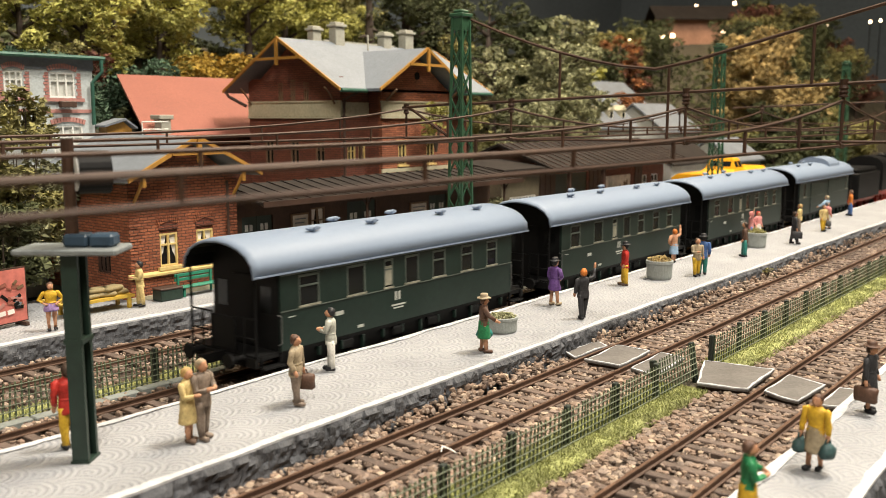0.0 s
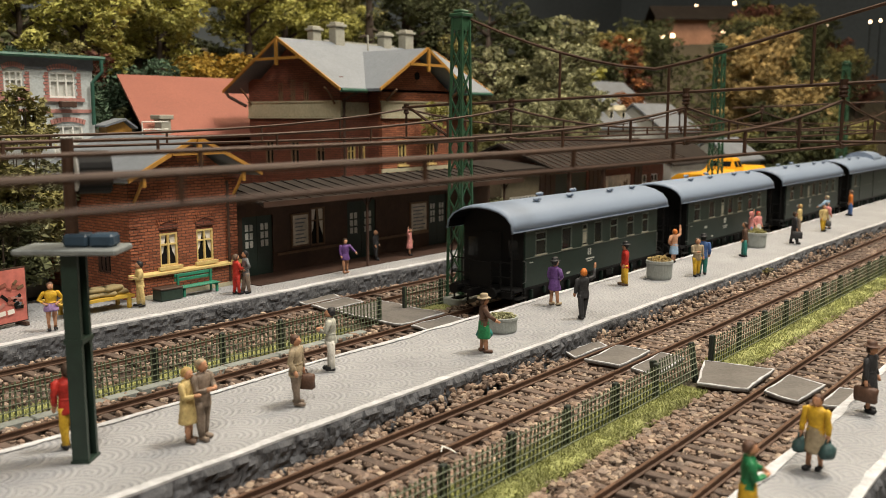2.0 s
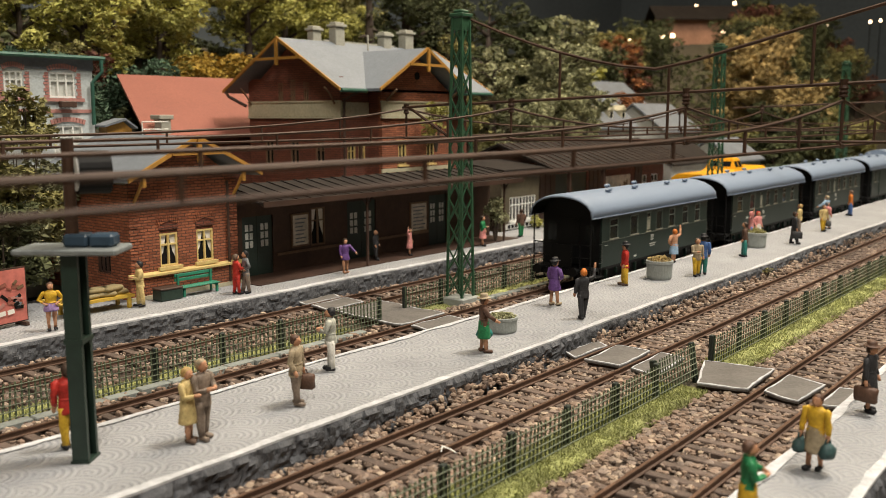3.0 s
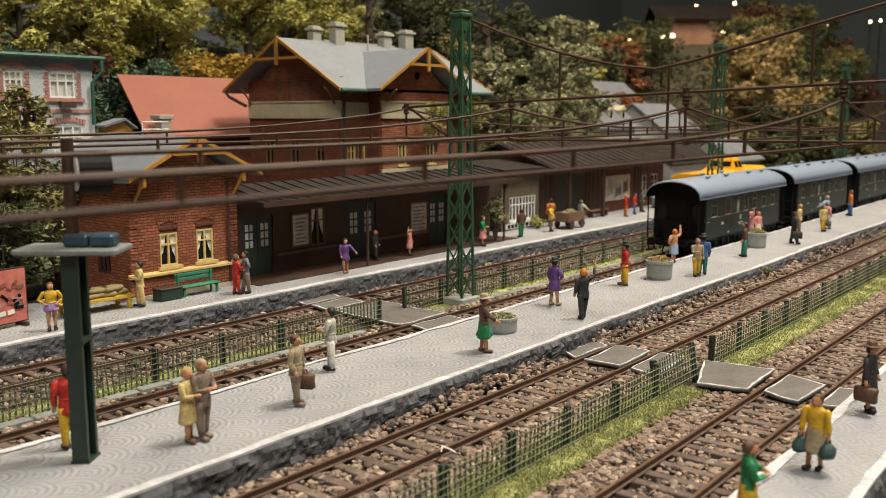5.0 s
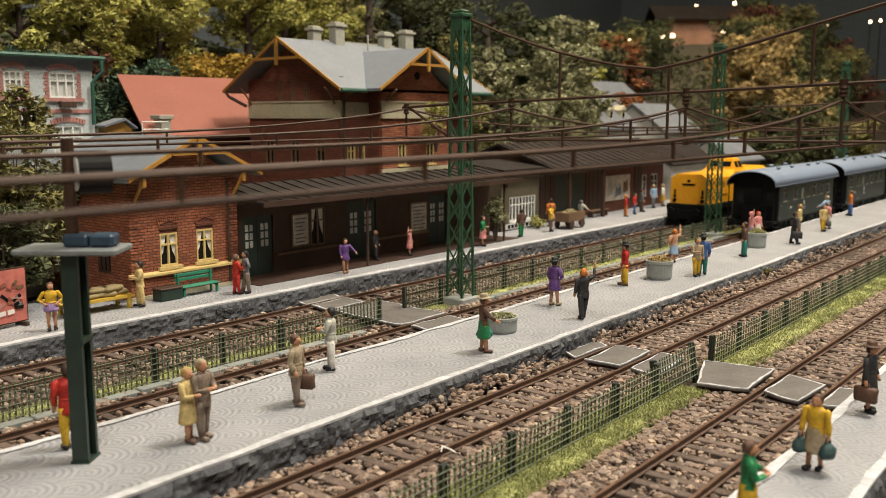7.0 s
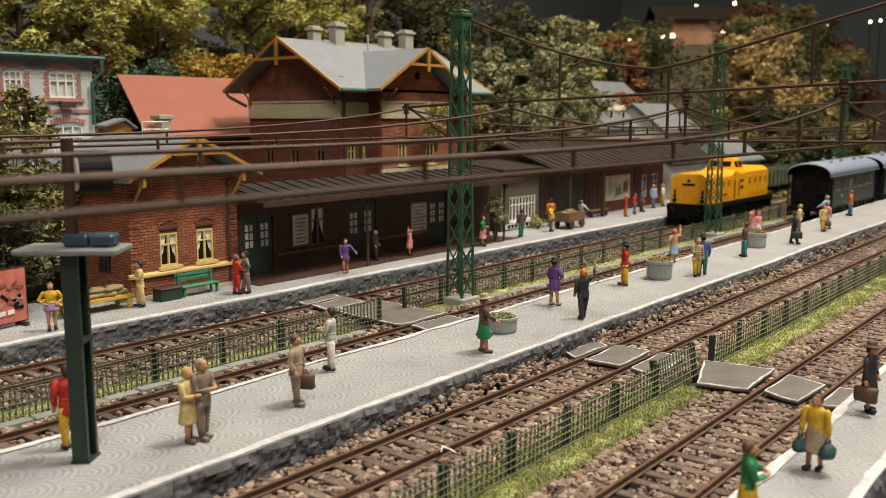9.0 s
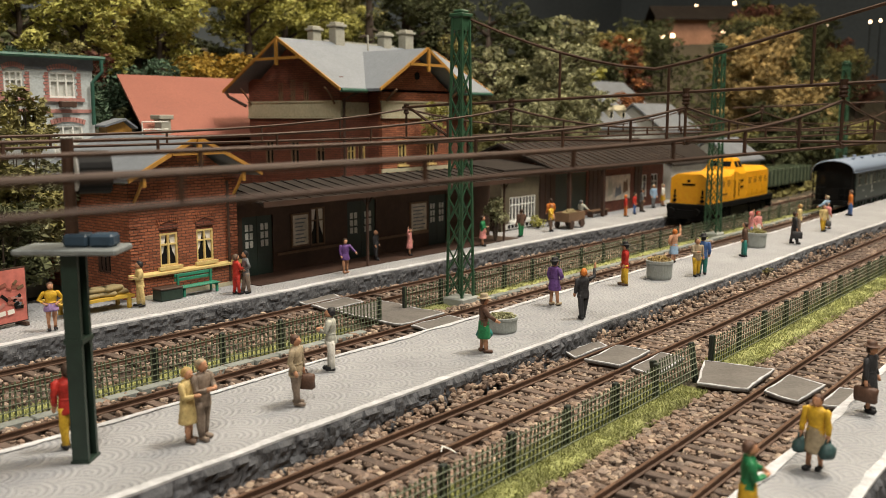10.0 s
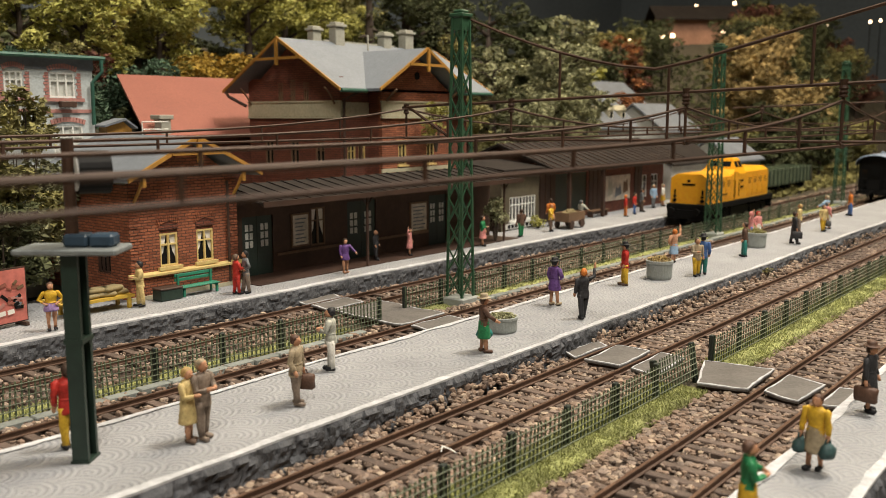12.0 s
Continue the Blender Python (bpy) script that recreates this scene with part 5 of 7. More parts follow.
    # sandstone bands
    for b in ((x0 - 0.07, x0 - 0.003, y0 - 0.07, y1, 7.35, 8.08), (x0 - 0.003, 35.69, y0 - 0.07, y0 - 0.003, 7.35, 8.08), (35.62, 41.5, 32.93, 32.997, 7.35, 8.08), (35.60, 41.52, 32.90, 32.997, 4.35, 4.55)):
        bm = bmesh.new()
        box(bm, *b)
        part("band", bm, M["cream_trim"], t, "pale sandstone band")
    for b in ((x0 - 0.13, x0 - 0.003, y0 - 0.13, y1, 8.085, 8.17), (35.58, 41.55, 32.87, 32.997, 8.085, 8.17), (x0 - 0.12, x0 - 0.003, y0 - 0.12, y1, 7.24, 7.345), (35.58, 41.55, 32.87, 32.997, 7.24, 7.345)):
        bm = bmesh.new()
        box(bm, *b)
        part("moulding", bm, M["cream_trim"], t)
    roof = gable_roof(t, "x", 32.65, 45.6, 37.65, 4.65, 8.78, 11.5, 0.14, M["roofgrey"], M["trim"])
    gable_roof(t, "y", 32.0, 37.4, 38.25, 3.75, 8.78, 11.0, 0.13, M["roofgrey"], M["trim"], ends=(True, False))
    bm = bmesh.new()
    tube(bm, [(32.7, 32.98, 8.66), (34.6, 32.98, 8.66)], 0.10, 8)
    part("gutter", bm, M["greentrim"], roof)
    bm = bmesh.new()
    tube(bm, [(41.9, 32.98, 8.66), (45.6, 32.98, 8.66)], 0.10, 8)
    part("gutter", bm, M["greentrim"], roof)
    bm = bmesh.new()
    tube(bm, [(34.0, 33.0, 8.6), (33.75, 33.85, 8.2), (33.75, 33.87, 1.0)], 0.07, 8)
    part("downpipe", bm, M["timber"], t)
    bm = bmesh.new()
    tube(bm, [(32.7, 42.2, 8.7), (32.8, 42.1, 8.45), (33.5, 41.4, 7.9)], 0.09, 8)
    part("downpipe", bm, M["timber"], t)
    for y in (34.3, 41.0):
        bm = bmesh.new()
        tube(bm, [(33.5, y, 8.0), (33.2, y, 8.45), (32.8, y, 8.85)], 0.055, 6)
        part("eave_bracket", bm, M["timbermid"], t)
    for x in (35.95, 41.2):
        bm = bmesh.new()
        tube(bm, [(x, 32.95, 8.1), (x, 32.5, 8.5), (x, 32.15, 8.75)], 0.055, 6)
        part("eave_bracket", bm, M["timbermid"], t)
    for cx, cy, w, zt in ((37.0, 37.6, 0.36, 12.6), (37.7, 40.2, 0.33, 12.6), (41.1, 37.7, 0.35, 12.35), (43.05, 37.7, 0.38, 12.6)):
        bm = bmesh.new()
        box(bm, cx - w, cx + w, cy - w * 0.8, cy + w * 0.8, 10.2, zt - 0.28, 0.03)
        ch = part("chimney", bm, M["chimney"], t)
        bm = bmesh.new()
        box(bm, cx - w - 0.1, cx + w + 0.1, cy - w * 0.8 - 0.1, cy + w * 0.8 + 0.1, zt - 0.275, zt - 0.12, 0.03)
        box(bm, cx - w, cx + w, cy - w * 0.7, cy + w * 0.7, zt - 0.12, zt, 0.03)
        part("chimney_cap", bm, M["chimney"], ch)
    bm = bmesh.new()
    tube(bm, [(38.9, 37.0, 10.9), (38.9, 37.0, 12.0)], 0.06, 6)
    part("vent_pipe", bm, M["chimney"], roof)
    bm = bmesh.new()
    box(bm, 38.0, 44.2, 39.7, 40.3, 10.0, 11.82)
    part("rear_ridge", bm, M["chimney"], roof)


station_house()


def veranda():
    t = thing("veranda", "dark timber platform veranda with tarred roof, doors and notice boards", "veranda", at(0, 0, 0))
    bm = bmesh.new()
    extrude_profile(bm, [(28.35, 3.92), (31.2, 4.48), (31.2, 4.35), (28.35, 3.79)], 23.6, 42.2)
    roof = part("roof", bm, M["roofdark"], t)
    for x in np.arange(23.9, 42.2, 0.78):
        bm = bmesh.new()
        extrude_profile(bm, [(28.33, 3.925), (31.2, 4.485), (31.2, 4.53), (28.33, 3.97)], x - 0.03, x + 0.03)
        part("seam", bm, M["roofdark"], roof)
    one_box("fascia", M["timber"], roof, 23.6, 42.2, 28.28, 28.345, 3.72, 3.95)
    for x in (29.9, 40.8):
        bm = bmesh.new()
        box(bm, x - 0.055, x + 0.055, 28.55, 28.66, 0.5, 3.8, 0.02)
        tube(bm, [(x, 28.6, 3.3), (x + 0.4, 28.6, 3.75)], 0.035, 4)
        tube(bm, [(x, 28.6, 3.3), (x - 0.4, 28.6, 3.75)], 0.035, 4)
        part("post", bm, M["timber"], t)
    holes = [(24.3, 26.0, 0.5, 3.1), (28.25, 29.15, 1.45, 3.2), (30.6, 32.6, 0.5, 3.3), (36.7, 38.2, 0.5, 3.2)]
    # Back wall: its dark brown includes the shade of the roof above.
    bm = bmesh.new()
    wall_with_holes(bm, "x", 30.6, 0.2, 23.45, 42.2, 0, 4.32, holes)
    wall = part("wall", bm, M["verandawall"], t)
    for a, b, z, q in (holes[0], holes[2], holes[3]):
        mid = (a + b) / 2
        for u0, u1 in ((a + 0.02, mid - 0.01), (mid + 0.01, b - 0.02)):
            bm = bmesh.new()
            box(bm, u0, u1, 30.66, 30.72, z, q)
            leaf = part("door", bm, M["doorgreen"], t)
            w = (u1 - u0)
            for r in range(3):
                for c in range(2):
                    pa = u0 + w * (0.22 + 0.3 * c)
                    one_box("pane", M["pane"], leaf, pa, pa + w * 0.2, 30.645, 30.657, 1.75 + r * 0.36, 2.03 + r * 0.36)
    window(wall, "x", 30.6, *holes[1], "timbermid", 1, True, True)
    for a, b, z, q in ((27.1, 28.0, 1.6, 2.95), (35.2, 36.4, 1.45, 2.85)):
        bm = bmesh.new()
        box(bm, a - 0.08, b + 0.08, 30.53, 30.597, z - 0.08, q + 0.08)
        nb = part("notice_board", bm, M["timbermid"], t)
        one_box("sheet", M["posterpale"], nb, a, b, 30.515, 30.527, z, q)
        for i in range(7):
            zz = q - 0.2 - i * (q - z - 0.3) / 6
            one_box("text_bar", M["slate"], nb, a + 0.12, b - 0.12 - (i * 37 % 5) * 0.05, 30.508, 30.513, zz, zz + 0.06)
    bm = bmesh.new()
    box(bm, 26.2, 30.5, 30.54, 30.597, 1.25, 1.36)
    part("dado_rail", bm, M["timbermid"], wall)
    bm = bmesh.new()
    box(bm, 32.7, 36.6, 30.54, 30.597, 1.25, 1.36)
    part("dado_rail", bm, M["timbermid"], wall)
    # Dark floor strip: timber colour stands in for the roof's shadow on the platform.
    one_box("floor", M["timber"], t, 23.5, 42.2, 28.6, 30.6, 0.45, 0.535)


veranda()


def grey_house():
    t = thing("grey_house", "pale grey rendered house with white windows and pink brick surrounds", "house", at(0, 0, 0))
    x0, x1, y0, y1 = 8.0, 20.95, 36.0, 43.0
    wins = [(19.05, 20.15, 8.12, 9.15), (17.2, 17.95, 8.12, 9.15), (19.1, 20.4, 5.6, 6.98), (14.5, 15.6, 8.12, 9.15)]
    bm = bmesh.new()
    wall_with_holes(bm, "x", y0, 0.25, x0, x1, 0, 9.7, wins)
    front = part("front_wall", bm, M["render"], t)
    for k, w in enumerate(wins):
        window(front, "x", y0, *w, "whitewood", 2, True, False, "pane", sill=0.0)
        a, b, z, q = w
        arch_bricks(front, "x", y0, a, b, q + 0.02, M["pink"], 0.13, 11, 0.2)
        if k != 2:
            for i in range(8):
                for u in (a - 0.26, b + 0.04):
                    one_box("surround_brick", M["pink"], front, u + (0.06 if i % 2 else 0), u + 0.22, y0 - 0.03, y0 - 0.002, z + i * 0.13, z + i * 0.13 + 0.1)
            one_box("sill", M["pink"], front, a - 0.35, b + 0.35, y0 - 0.12, y0 - 0.002, z - 0.16, z - 0.02)
    one_box("string_course", M["pink"], front, x0, x1, y0 - 0.05, y0 - 0.002, 7.5, 7.64)
    bm = bmesh.new()
    box(bm, 19.3, 20.0, 35.62, 35.87, 7.72, 7.98, 0.03)
    part("flower_box", bm, M["timber"], t, "dark flower box under the window")
    for nm, b in (("side_wall", (x1 - 0.25, x1, y0 + 0.25, y1, 0, 9.7)), ("side_wall", (x0, x0 + 0.25, y0 + 0.25, y1, 0, 9.7)), ("rear_wall", (x0 + 0.25, x1 - 0.25, y1 - 0.25, y1, 0, 9.7))):
        one_box(nm, M["render"], t, *b)
    # Frieze below the eave, its dark slate colour painting the overhang's shadow.
    one_box("frieze", M["slate"], t, x0, x1 + 0.04, y0 - 0.045, y0 - 0.002, 9.25, 9.7)
    bm = bmesh.new()
    extrude_profile(bm, [(35.72, 9.7), (39.5, 9.95), (43.4, 9.7), (43.4, 9.86), (39.5, 10.1), (35.72, 9.86)], x0 - 0.3, x1 + 0.35)
    roof = part("roof", bm, M["slate"], t)
    bm = bmesh.new()
    tube(bm, [(x0 - 0.3, 35.66, 9.76), (x1 + 0.4, 35.66, 9.76)], 0.09, 8)
    part("gutter", bm, M["greentrim"], roof)
    bm = bmesh.new()
    tube(bm, [(21.2, 35.66, 9.7), (21.2, 35.66, 9.2), (20.85, 35.85, 8.75), (20.85, 35.88, 7.0)], 0.08, 8)
    part("downpipe", bm, M["greentrim"], t)
    bm = bmesh.new()
    extrude_profile(bm, [(21.0, 6.98), (22.0, 7.28), (22.55, 6.9), (22.55, 6.82), (22.0, 7.18), (21.0, 6.9)], 35.3, 36.2, "y")
    p = part("porch_roof", bm, M["slate"], t)
    bm = bmesh.new()
    extrude_profile(bm, [(21.2, 5.5), (22.4, 5.5), (22.4, 6.8), (22.0, 7.12), (21.2, 6.9)], 35.5, 36.1, "y")
    part("porch", bm, M["trim"], p)


grey_house()


def red_shed():
    t = thing("goods_shed", "shed with a large plain red roof and pale chimney", "building", at(0, 0, 7.387 * (1 - 1.095)) @ Matrix.Scale(1.095, 4))
    bm = bmesh.new()
    extrude_profile(bm, [(37.8, 6.45), (43.8, 9.55), (44.5, 9.2), (44.5, 9.05), (43.8, 9.4), (37.8, 6.3)], 24.6, 36.6)
    for v in bm.verts:
        if v.co.y > 43 and v.co.x < 30:
            v.co.x += 2.3 if v.co.y < 44 else 3.0
    part("roof", bm, M["roofred"], t, "plain red roof")
    one_box("front_wall", M["brickdark"], t, 27.6, 36.2, 38.3, 38.6, 0, 6.6)
    one_box("side_wall", M["brickdark"], t, 27.6, 27.9, 38.6, 44.0, 0, 6.6)
    one_box("rear_wall", M["brickdark"], t, 27.9, 36.2, 44.0, 44.3, 0, 8.9)
    bm = bmesh.new()
    box(bm, 25.5, 26.05, 37.9, 38.5, 6.0, 7.25, 0.03)
    box(bm, 25.35, 26.15, 37.8, 38.6, 7.2, 7.42, 0.03)
    part("chimney", bm, M["chimney"], t)
    bm = bmesh.new()
    for z in (6.75, 7.1):
        tube(bm, [(24.2, 37.5, z), (25.6, 37.5, z)], 0.03, 6)
    tube(bm, [(24.2, 37.5, 6.3), (24.2, 37.5, 7.1)], 0.03, 6)
    part("roof_rail", bm, M["whitewood"], t)


red_shed()


def ticket_hut():
    t = thing("platform_hut", "small olive-brown hut with a large white barred window", "hut", at(0, 0, 0))
    bm = bmesh.new()
    wall_with_holes(bm, "x", 31.0, 0.15, 43.9, 48.0, 0.4, 4.1, [(44.8, 47.6, 1.05, 2.5)])
    f = part("front_wall", bm, M["hutwall"], t)
    window(f, "x", 31.0, 44.8, 47.6, 1.05, 2.5, "whitewood", 7, True, False, sill=0.16)
    one_box("side_wall", M["hutwall"], t, 43.9, 44.05, 31.15, 34.0, 0.4, 4.1)
    one_box("side_wall", M["hutwall"], t, 47.85, 48.0, 31.15, 34.0, 0.4, 4.1)
    bm = bmesh.new()
    extrude_profile(bm, [(30.5, 4.1), (34.2, 4.5), (34.2, 4.62), (30.5, 4.22)], 43.5, 48.3)
    part("roof", bm, M["roofdark"], t)
    bm = bmesh.new()
    box(bm, 44.3, 47.7, 30.93, 30.997, 0.58, 0.9)
    board = part("name_board", bm, M["whitewood"], t)
    for i in range(8):
        one_box("letter_bar", M["black"], board, 44.5 + i * 0.39, 44.75 + i * 0.39, 30.915, 30.927, 0.64, 0.84)


ticket_hut()


def freight_shed():
    t = thing("freight_shed", "brown timber freight shed with dark gates and a pale poster", "shed", at(0, 0, 0))
    bm = bmesh.new()
    wall_with_holes(bm, "x", 31.6, 0.2, 48.3, 67.0, 0.4, 4.4, [(50.9, 55.0, 0.5, 3.6), (63.0, 64.2, 1.2, 2.9), (64.9, 66.0, 1.2, 2.9)])
    wall = part("front_wall", bm, M["brickdark"], t)
    for a in np.arange(48.4, 67.0, 0.62):
        if 50.5 < a < 55.1 or 57 < a < 61.5 or a > 62.8:
            continue
        one_box("plank", M["timber"], wall, a, a + 0.56, 31.55, 31.597, 0.5, 4.3)
    for a in (50.95, 53.0):
        one_box("gate", M["doorgreen"], t, a, a + 2.0, 31.66, 31.74, 0.5, 3.58)
    for a in (63.0, 64.9):
        window(wall, "x", 31.6, a, a + 1.15, 1.2, 2.9, "whitewood", 1, True, False)
    one_box("side_wall", M["brickdark"], t, 48.3, 48.5, 31.8, 36.5, 0.4, 4.4)
    one_box("side_wall", M["brickdark"], t, 66.8, 67.0, 31.8, 36.5, 0.4, 4.4)
    for x in (48.3, 66.8):
        bm = bmesh.new()
        extrude_profile(bm, [(31.6, 4.404), (31.6, 4.53), (34.2, 5.43), (36.5, 4.55), (36.5, 4.404)], x, x + 0.2)
        part("gable", bm, M["timber"], t)
    for x in (50.7, 55.2):
        one_box("gate_post", M["timber"], t, x - 0.12, x + 0.12, 30.3, 30.54, 0.5, 4.0, 0.02)
    bm = bmesh.new()
    extrude_profile(bm, [(30.0, 4.15), (34.2, 5.6), (38.0, 4.15), (38.0, 4.0), (34.2, 5.45), (30.0, 4.0)], 48.0, 67.6)
    roof = part("roof", bm, M["roofdark"], t)
    for x in np.arange(48.3, 67.6, 0.95):
        bm = bmesh.new()
        extrude_profile(bm, [(29.98, 4.155), (34.2, 5.605), (34.2, 5.66), (29.98, 4.21)], x - 0.035, x + 0.035)
        part("seam", bm, M["timber"], roof)
    po = one_box("poster", M["posterpale"], t, 57.5, 61.2, 31.5, 31.54, 1.3, 3.1, label="large pale pictorial poster")
    for k, (a, b, z, q) in enumerate(((57.8, 58.6, 1.6, 2.9), (58.9, 59.9, 1.5, 2.4), (60.1, 60.9, 1.7, 2.8))):
        bm = bmesh.new()
        extrude_profile(bm, [(a, z), (b, z + 0.2), (b - 0.2, q), ((a + b) / 2, q - 0.3), (a + 0.1, q - 0.1)], 31.485, 31.497, "y")
        part("print", bm, M[("chimney", "slate", "timbermid")[k]], po)


freight_shed()


# ---- figurines: each one moulded body with painted parts ----
PAINT = {}


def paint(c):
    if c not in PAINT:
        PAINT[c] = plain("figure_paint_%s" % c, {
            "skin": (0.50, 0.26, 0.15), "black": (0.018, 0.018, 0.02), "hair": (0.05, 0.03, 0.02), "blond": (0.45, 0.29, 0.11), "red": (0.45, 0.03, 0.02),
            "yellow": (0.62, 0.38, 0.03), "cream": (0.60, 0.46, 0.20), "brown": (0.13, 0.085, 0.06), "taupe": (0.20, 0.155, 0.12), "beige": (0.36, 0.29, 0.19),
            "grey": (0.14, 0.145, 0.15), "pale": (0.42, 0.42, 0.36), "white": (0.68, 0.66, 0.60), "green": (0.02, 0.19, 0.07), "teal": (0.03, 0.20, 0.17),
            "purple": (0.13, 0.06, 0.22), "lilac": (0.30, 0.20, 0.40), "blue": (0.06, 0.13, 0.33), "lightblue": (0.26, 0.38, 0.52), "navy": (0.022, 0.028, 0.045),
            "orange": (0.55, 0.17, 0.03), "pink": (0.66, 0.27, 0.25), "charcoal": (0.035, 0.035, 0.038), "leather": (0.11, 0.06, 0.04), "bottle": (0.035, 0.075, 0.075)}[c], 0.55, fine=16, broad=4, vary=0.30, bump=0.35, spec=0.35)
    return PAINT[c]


def loft(bm, rings, n=10, slot=0):
    """A soft body through flat ellipses (x, y, z, rx, ry)."""
    rs = [[bm.verts.new((cx + rx * math.cos(2 * math.pi * k / n), cy + ry * math.sin(2 * math.pi * k / n), cz)) for k in range(n)] for cx, cy, cz, rx, ry in rings]
    fs = []
    for a, b in zip(rs, rs[1:]):
        fs += [bm.faces.new((a[k], a[(k + 1) % n], b[(k + 1) % n], b[k])) for k in range(n)]
    fs += [bm.faces.new(rs[0][::-1]), bm.faces.new(rs[-1])]
    for f in fs:
        f.material_index = slot


ARMS = {"down": ((0.27, 0.03, 1.12), (0.26, -0.10, 0.85)), "hip": ((0.40, 0.06, 1.14), (0.20, -0.10, 1.0)), "front": ((0.25, -0.08, 1.12), (0.06, -0.30, 1.15)),
        "up": ((0.44, -0.06, 1.46), (0.50, -0.12, 1.84)), "out": ((0.36, -0.12, 1.18), (0.42, -0.34, 1.05)), "carry": ((0.28, -0.02, 1.10), (0.30, -0.06, 0.80))}


def figurine(x, y, face, top, legs, label, hair="hair", skirt=None, left="down", right="down", hat=None, bag=None, tall=1.72, shoes="black", stride=0.06, z=0.5, sit=False, hem=0.46):
    """face: the way it looks, in degrees about z (0 looks along -y)."""
    cols = [top, legs, "skin", hair, shoes, hat or hair, bag or "leather", skirt or legs]
    bm = bmesh.new()
    bare = skirt is not None
    for s in (-1, 1):
        d = stride * s
        lg = 2 if bare else 1
        if sit:
            tube(bm, [(s * 0.1, 0, 0.62), (s * 0.11, -0.36, 0.60), (s * 0.11, -0.40, 0.12)], [0.11, 0.09, 0.065], 8, lg)
            box(bm, s * 0.11 - 0.05, s * 0.11 + 0.05, -0.58, -0.34, 0.02, 0.12, 0.02, None, 4)
        else:
            tube(bm, [(s * 0.095, 0, 0.86), (s * 0.105, d * 0.5, 0.48), (s * 0.11, d, 0.08)], [0.125 if not bare else 0.10, 0.095 if not bare else 0.07, 0.07 if not bare else 0.05], 8, lg)
            box(bm, s * 0.11 - 0.055, s * 0.11 + 0.055, d - 0.19, d + 0.08, 0.0, 0.10, 0.025, None, 4)
    base = 0.0 if not sit else -0.2
    if skirt:
        loft(bm, [(0, 0, hem + base, 0.25, 0.21), (0, 0, hem + 0.10 + base, 0.245, 0.195), (0, 0, 0.95 + base, 0.19, 0.15), (0, 0, 1.06 + base, 0.16, 0.125)], 12, 7)
    elif not sit:
        loft(bm, [(0, 0.01, 0.74, 0.205, 0.152), (0, 0.01, 0.78, 0.21, 0.155), (0, 0, 0.92, 0.20, 0.148), (0, 0, 1.02, 0.178, 0.132)], 12, 0)
    loft(bm, [(0, 0, 0.80 + base, 0.17, 0.12), (0, 0, 0.90 + base, 0.205, 0.15), (0, 0, 1.06 + base, 0.17, 0.13), (0, 0, 1.26 + base, 0.215, 0.145), (0, 0, 1.40 + base, 0.21, 0.13), (0, 0, 1.47 + base, 0.11, 0.085)], 12, 0)
    tube(bm, [(0, 0, 1.44 + base), (0, -0.01, 1.56 + base)], 0.06, 8, 2)
    loft(bm, [(0, -0.015, 1.49 + base, 0.05, 0.06), (0, -0.02, 1.54 + base, 0.092, 0.105), (0, -0.02, 1.62 + base, 0.105, 0.118), (0, -0.015, 1.70 + base, 0.09, 0.10), (0, -0.01, 1.74 + base, 0.04, 0.05)], 10, 2)
    tube(bm, [(0, -0.12, 1.61 + base), (0, -0.155, 1.595 + base)], [0.022, 0.015], 5, 2)
    loft(bm, [(0, 0.035, 1.53 + base, 0.09, 0.085), (0, 0.03, 1.62 + base, 0.122, 0.112), (0, 0.015, 1.70 + base, 0.112, 0.122), (0, 0.005, 1.765 + base, 0.055, 0.06)], 10, 3)
    if hat:
        loft(bm, [(0, 0, 1.69 + base, 0.19, 0.21), (0, 0, 1.71 + base, 0.19, 0.21), (0, 0, 1.72 + base, 0.12, 0.13), (0, 0, 1.83 + base, 0.10, 0.11)], 12, 5)
    for s, nm in ((-1, left), (1, right)):
        e, hnd = ARMS[nm]
        sh = Vector((s * 0.225, 0, 1.38 + base))
        el, ha = Vector((s * e[0], e[1], e[2] + base)), Vector((s * hnd[0], hnd[1], hnd[2] + base))
        tube(bm, [sh + Vector((-s * 0.05, 0, 0.03)), sh, el, el.lerp(ha, 0.75)], [0.06, 0.085, 0.068, 0.055], 8, 0)
        tube(bm, [el.lerp(ha, 0.7), ha, ha + (ha - el).normalized() * 0.09], [0.042, 0.05, 0.03], 7, 2)
        if nm == "carry" and bag:
            if bag in ("teal", "bottle"):
                loft(bm, [(ha.x, ha.y, ha.z - 0.42, 0.12, 0.2), (ha.x, ha.y, ha.z - 0.34, 0.17, 0.26), (ha.x, ha.y, ha.z - 0.2, 0.15, 0.22), (ha.x, ha.y, ha.z - 0.1, 0.05, 0.1)], 10, 6)
            else:
                box(bm, ha.x - 0.09, ha.x + 0.09, ha.y - 0.27, ha.y + 0.27, ha.z - 0.48, ha.z - 0.10, 0.04, None, 6)
            tube(bm, [(ha.x, ha.y - 0.1, ha.z - 0.1), (ha.x, ha.y - 0.07, ha.z), (ha.x, ha.y + 0.07, ha.z), (ha.x, ha.y + 0.1, ha.z - 0.1)], 0.02, 5, 6)
    wobble = Vector((x * 3.1, y * 2.7, 0))
    loft(bm, [(0, -0.005, 1.43 + base, 0.115, 0.098), (0, -0.01, 1.485 + base, 0.085, 0.08)], 12, 0)
    loft(bm, [(0, 0, 1.025 + base, 0.184, 0.142), (0, 0, 1.065 + base, 0.184, 0.142)], 14, 0)
    bmesh.ops.subdivide_edges(bm, edges=bm.edges, cuts=1, use_grid_fill=True)
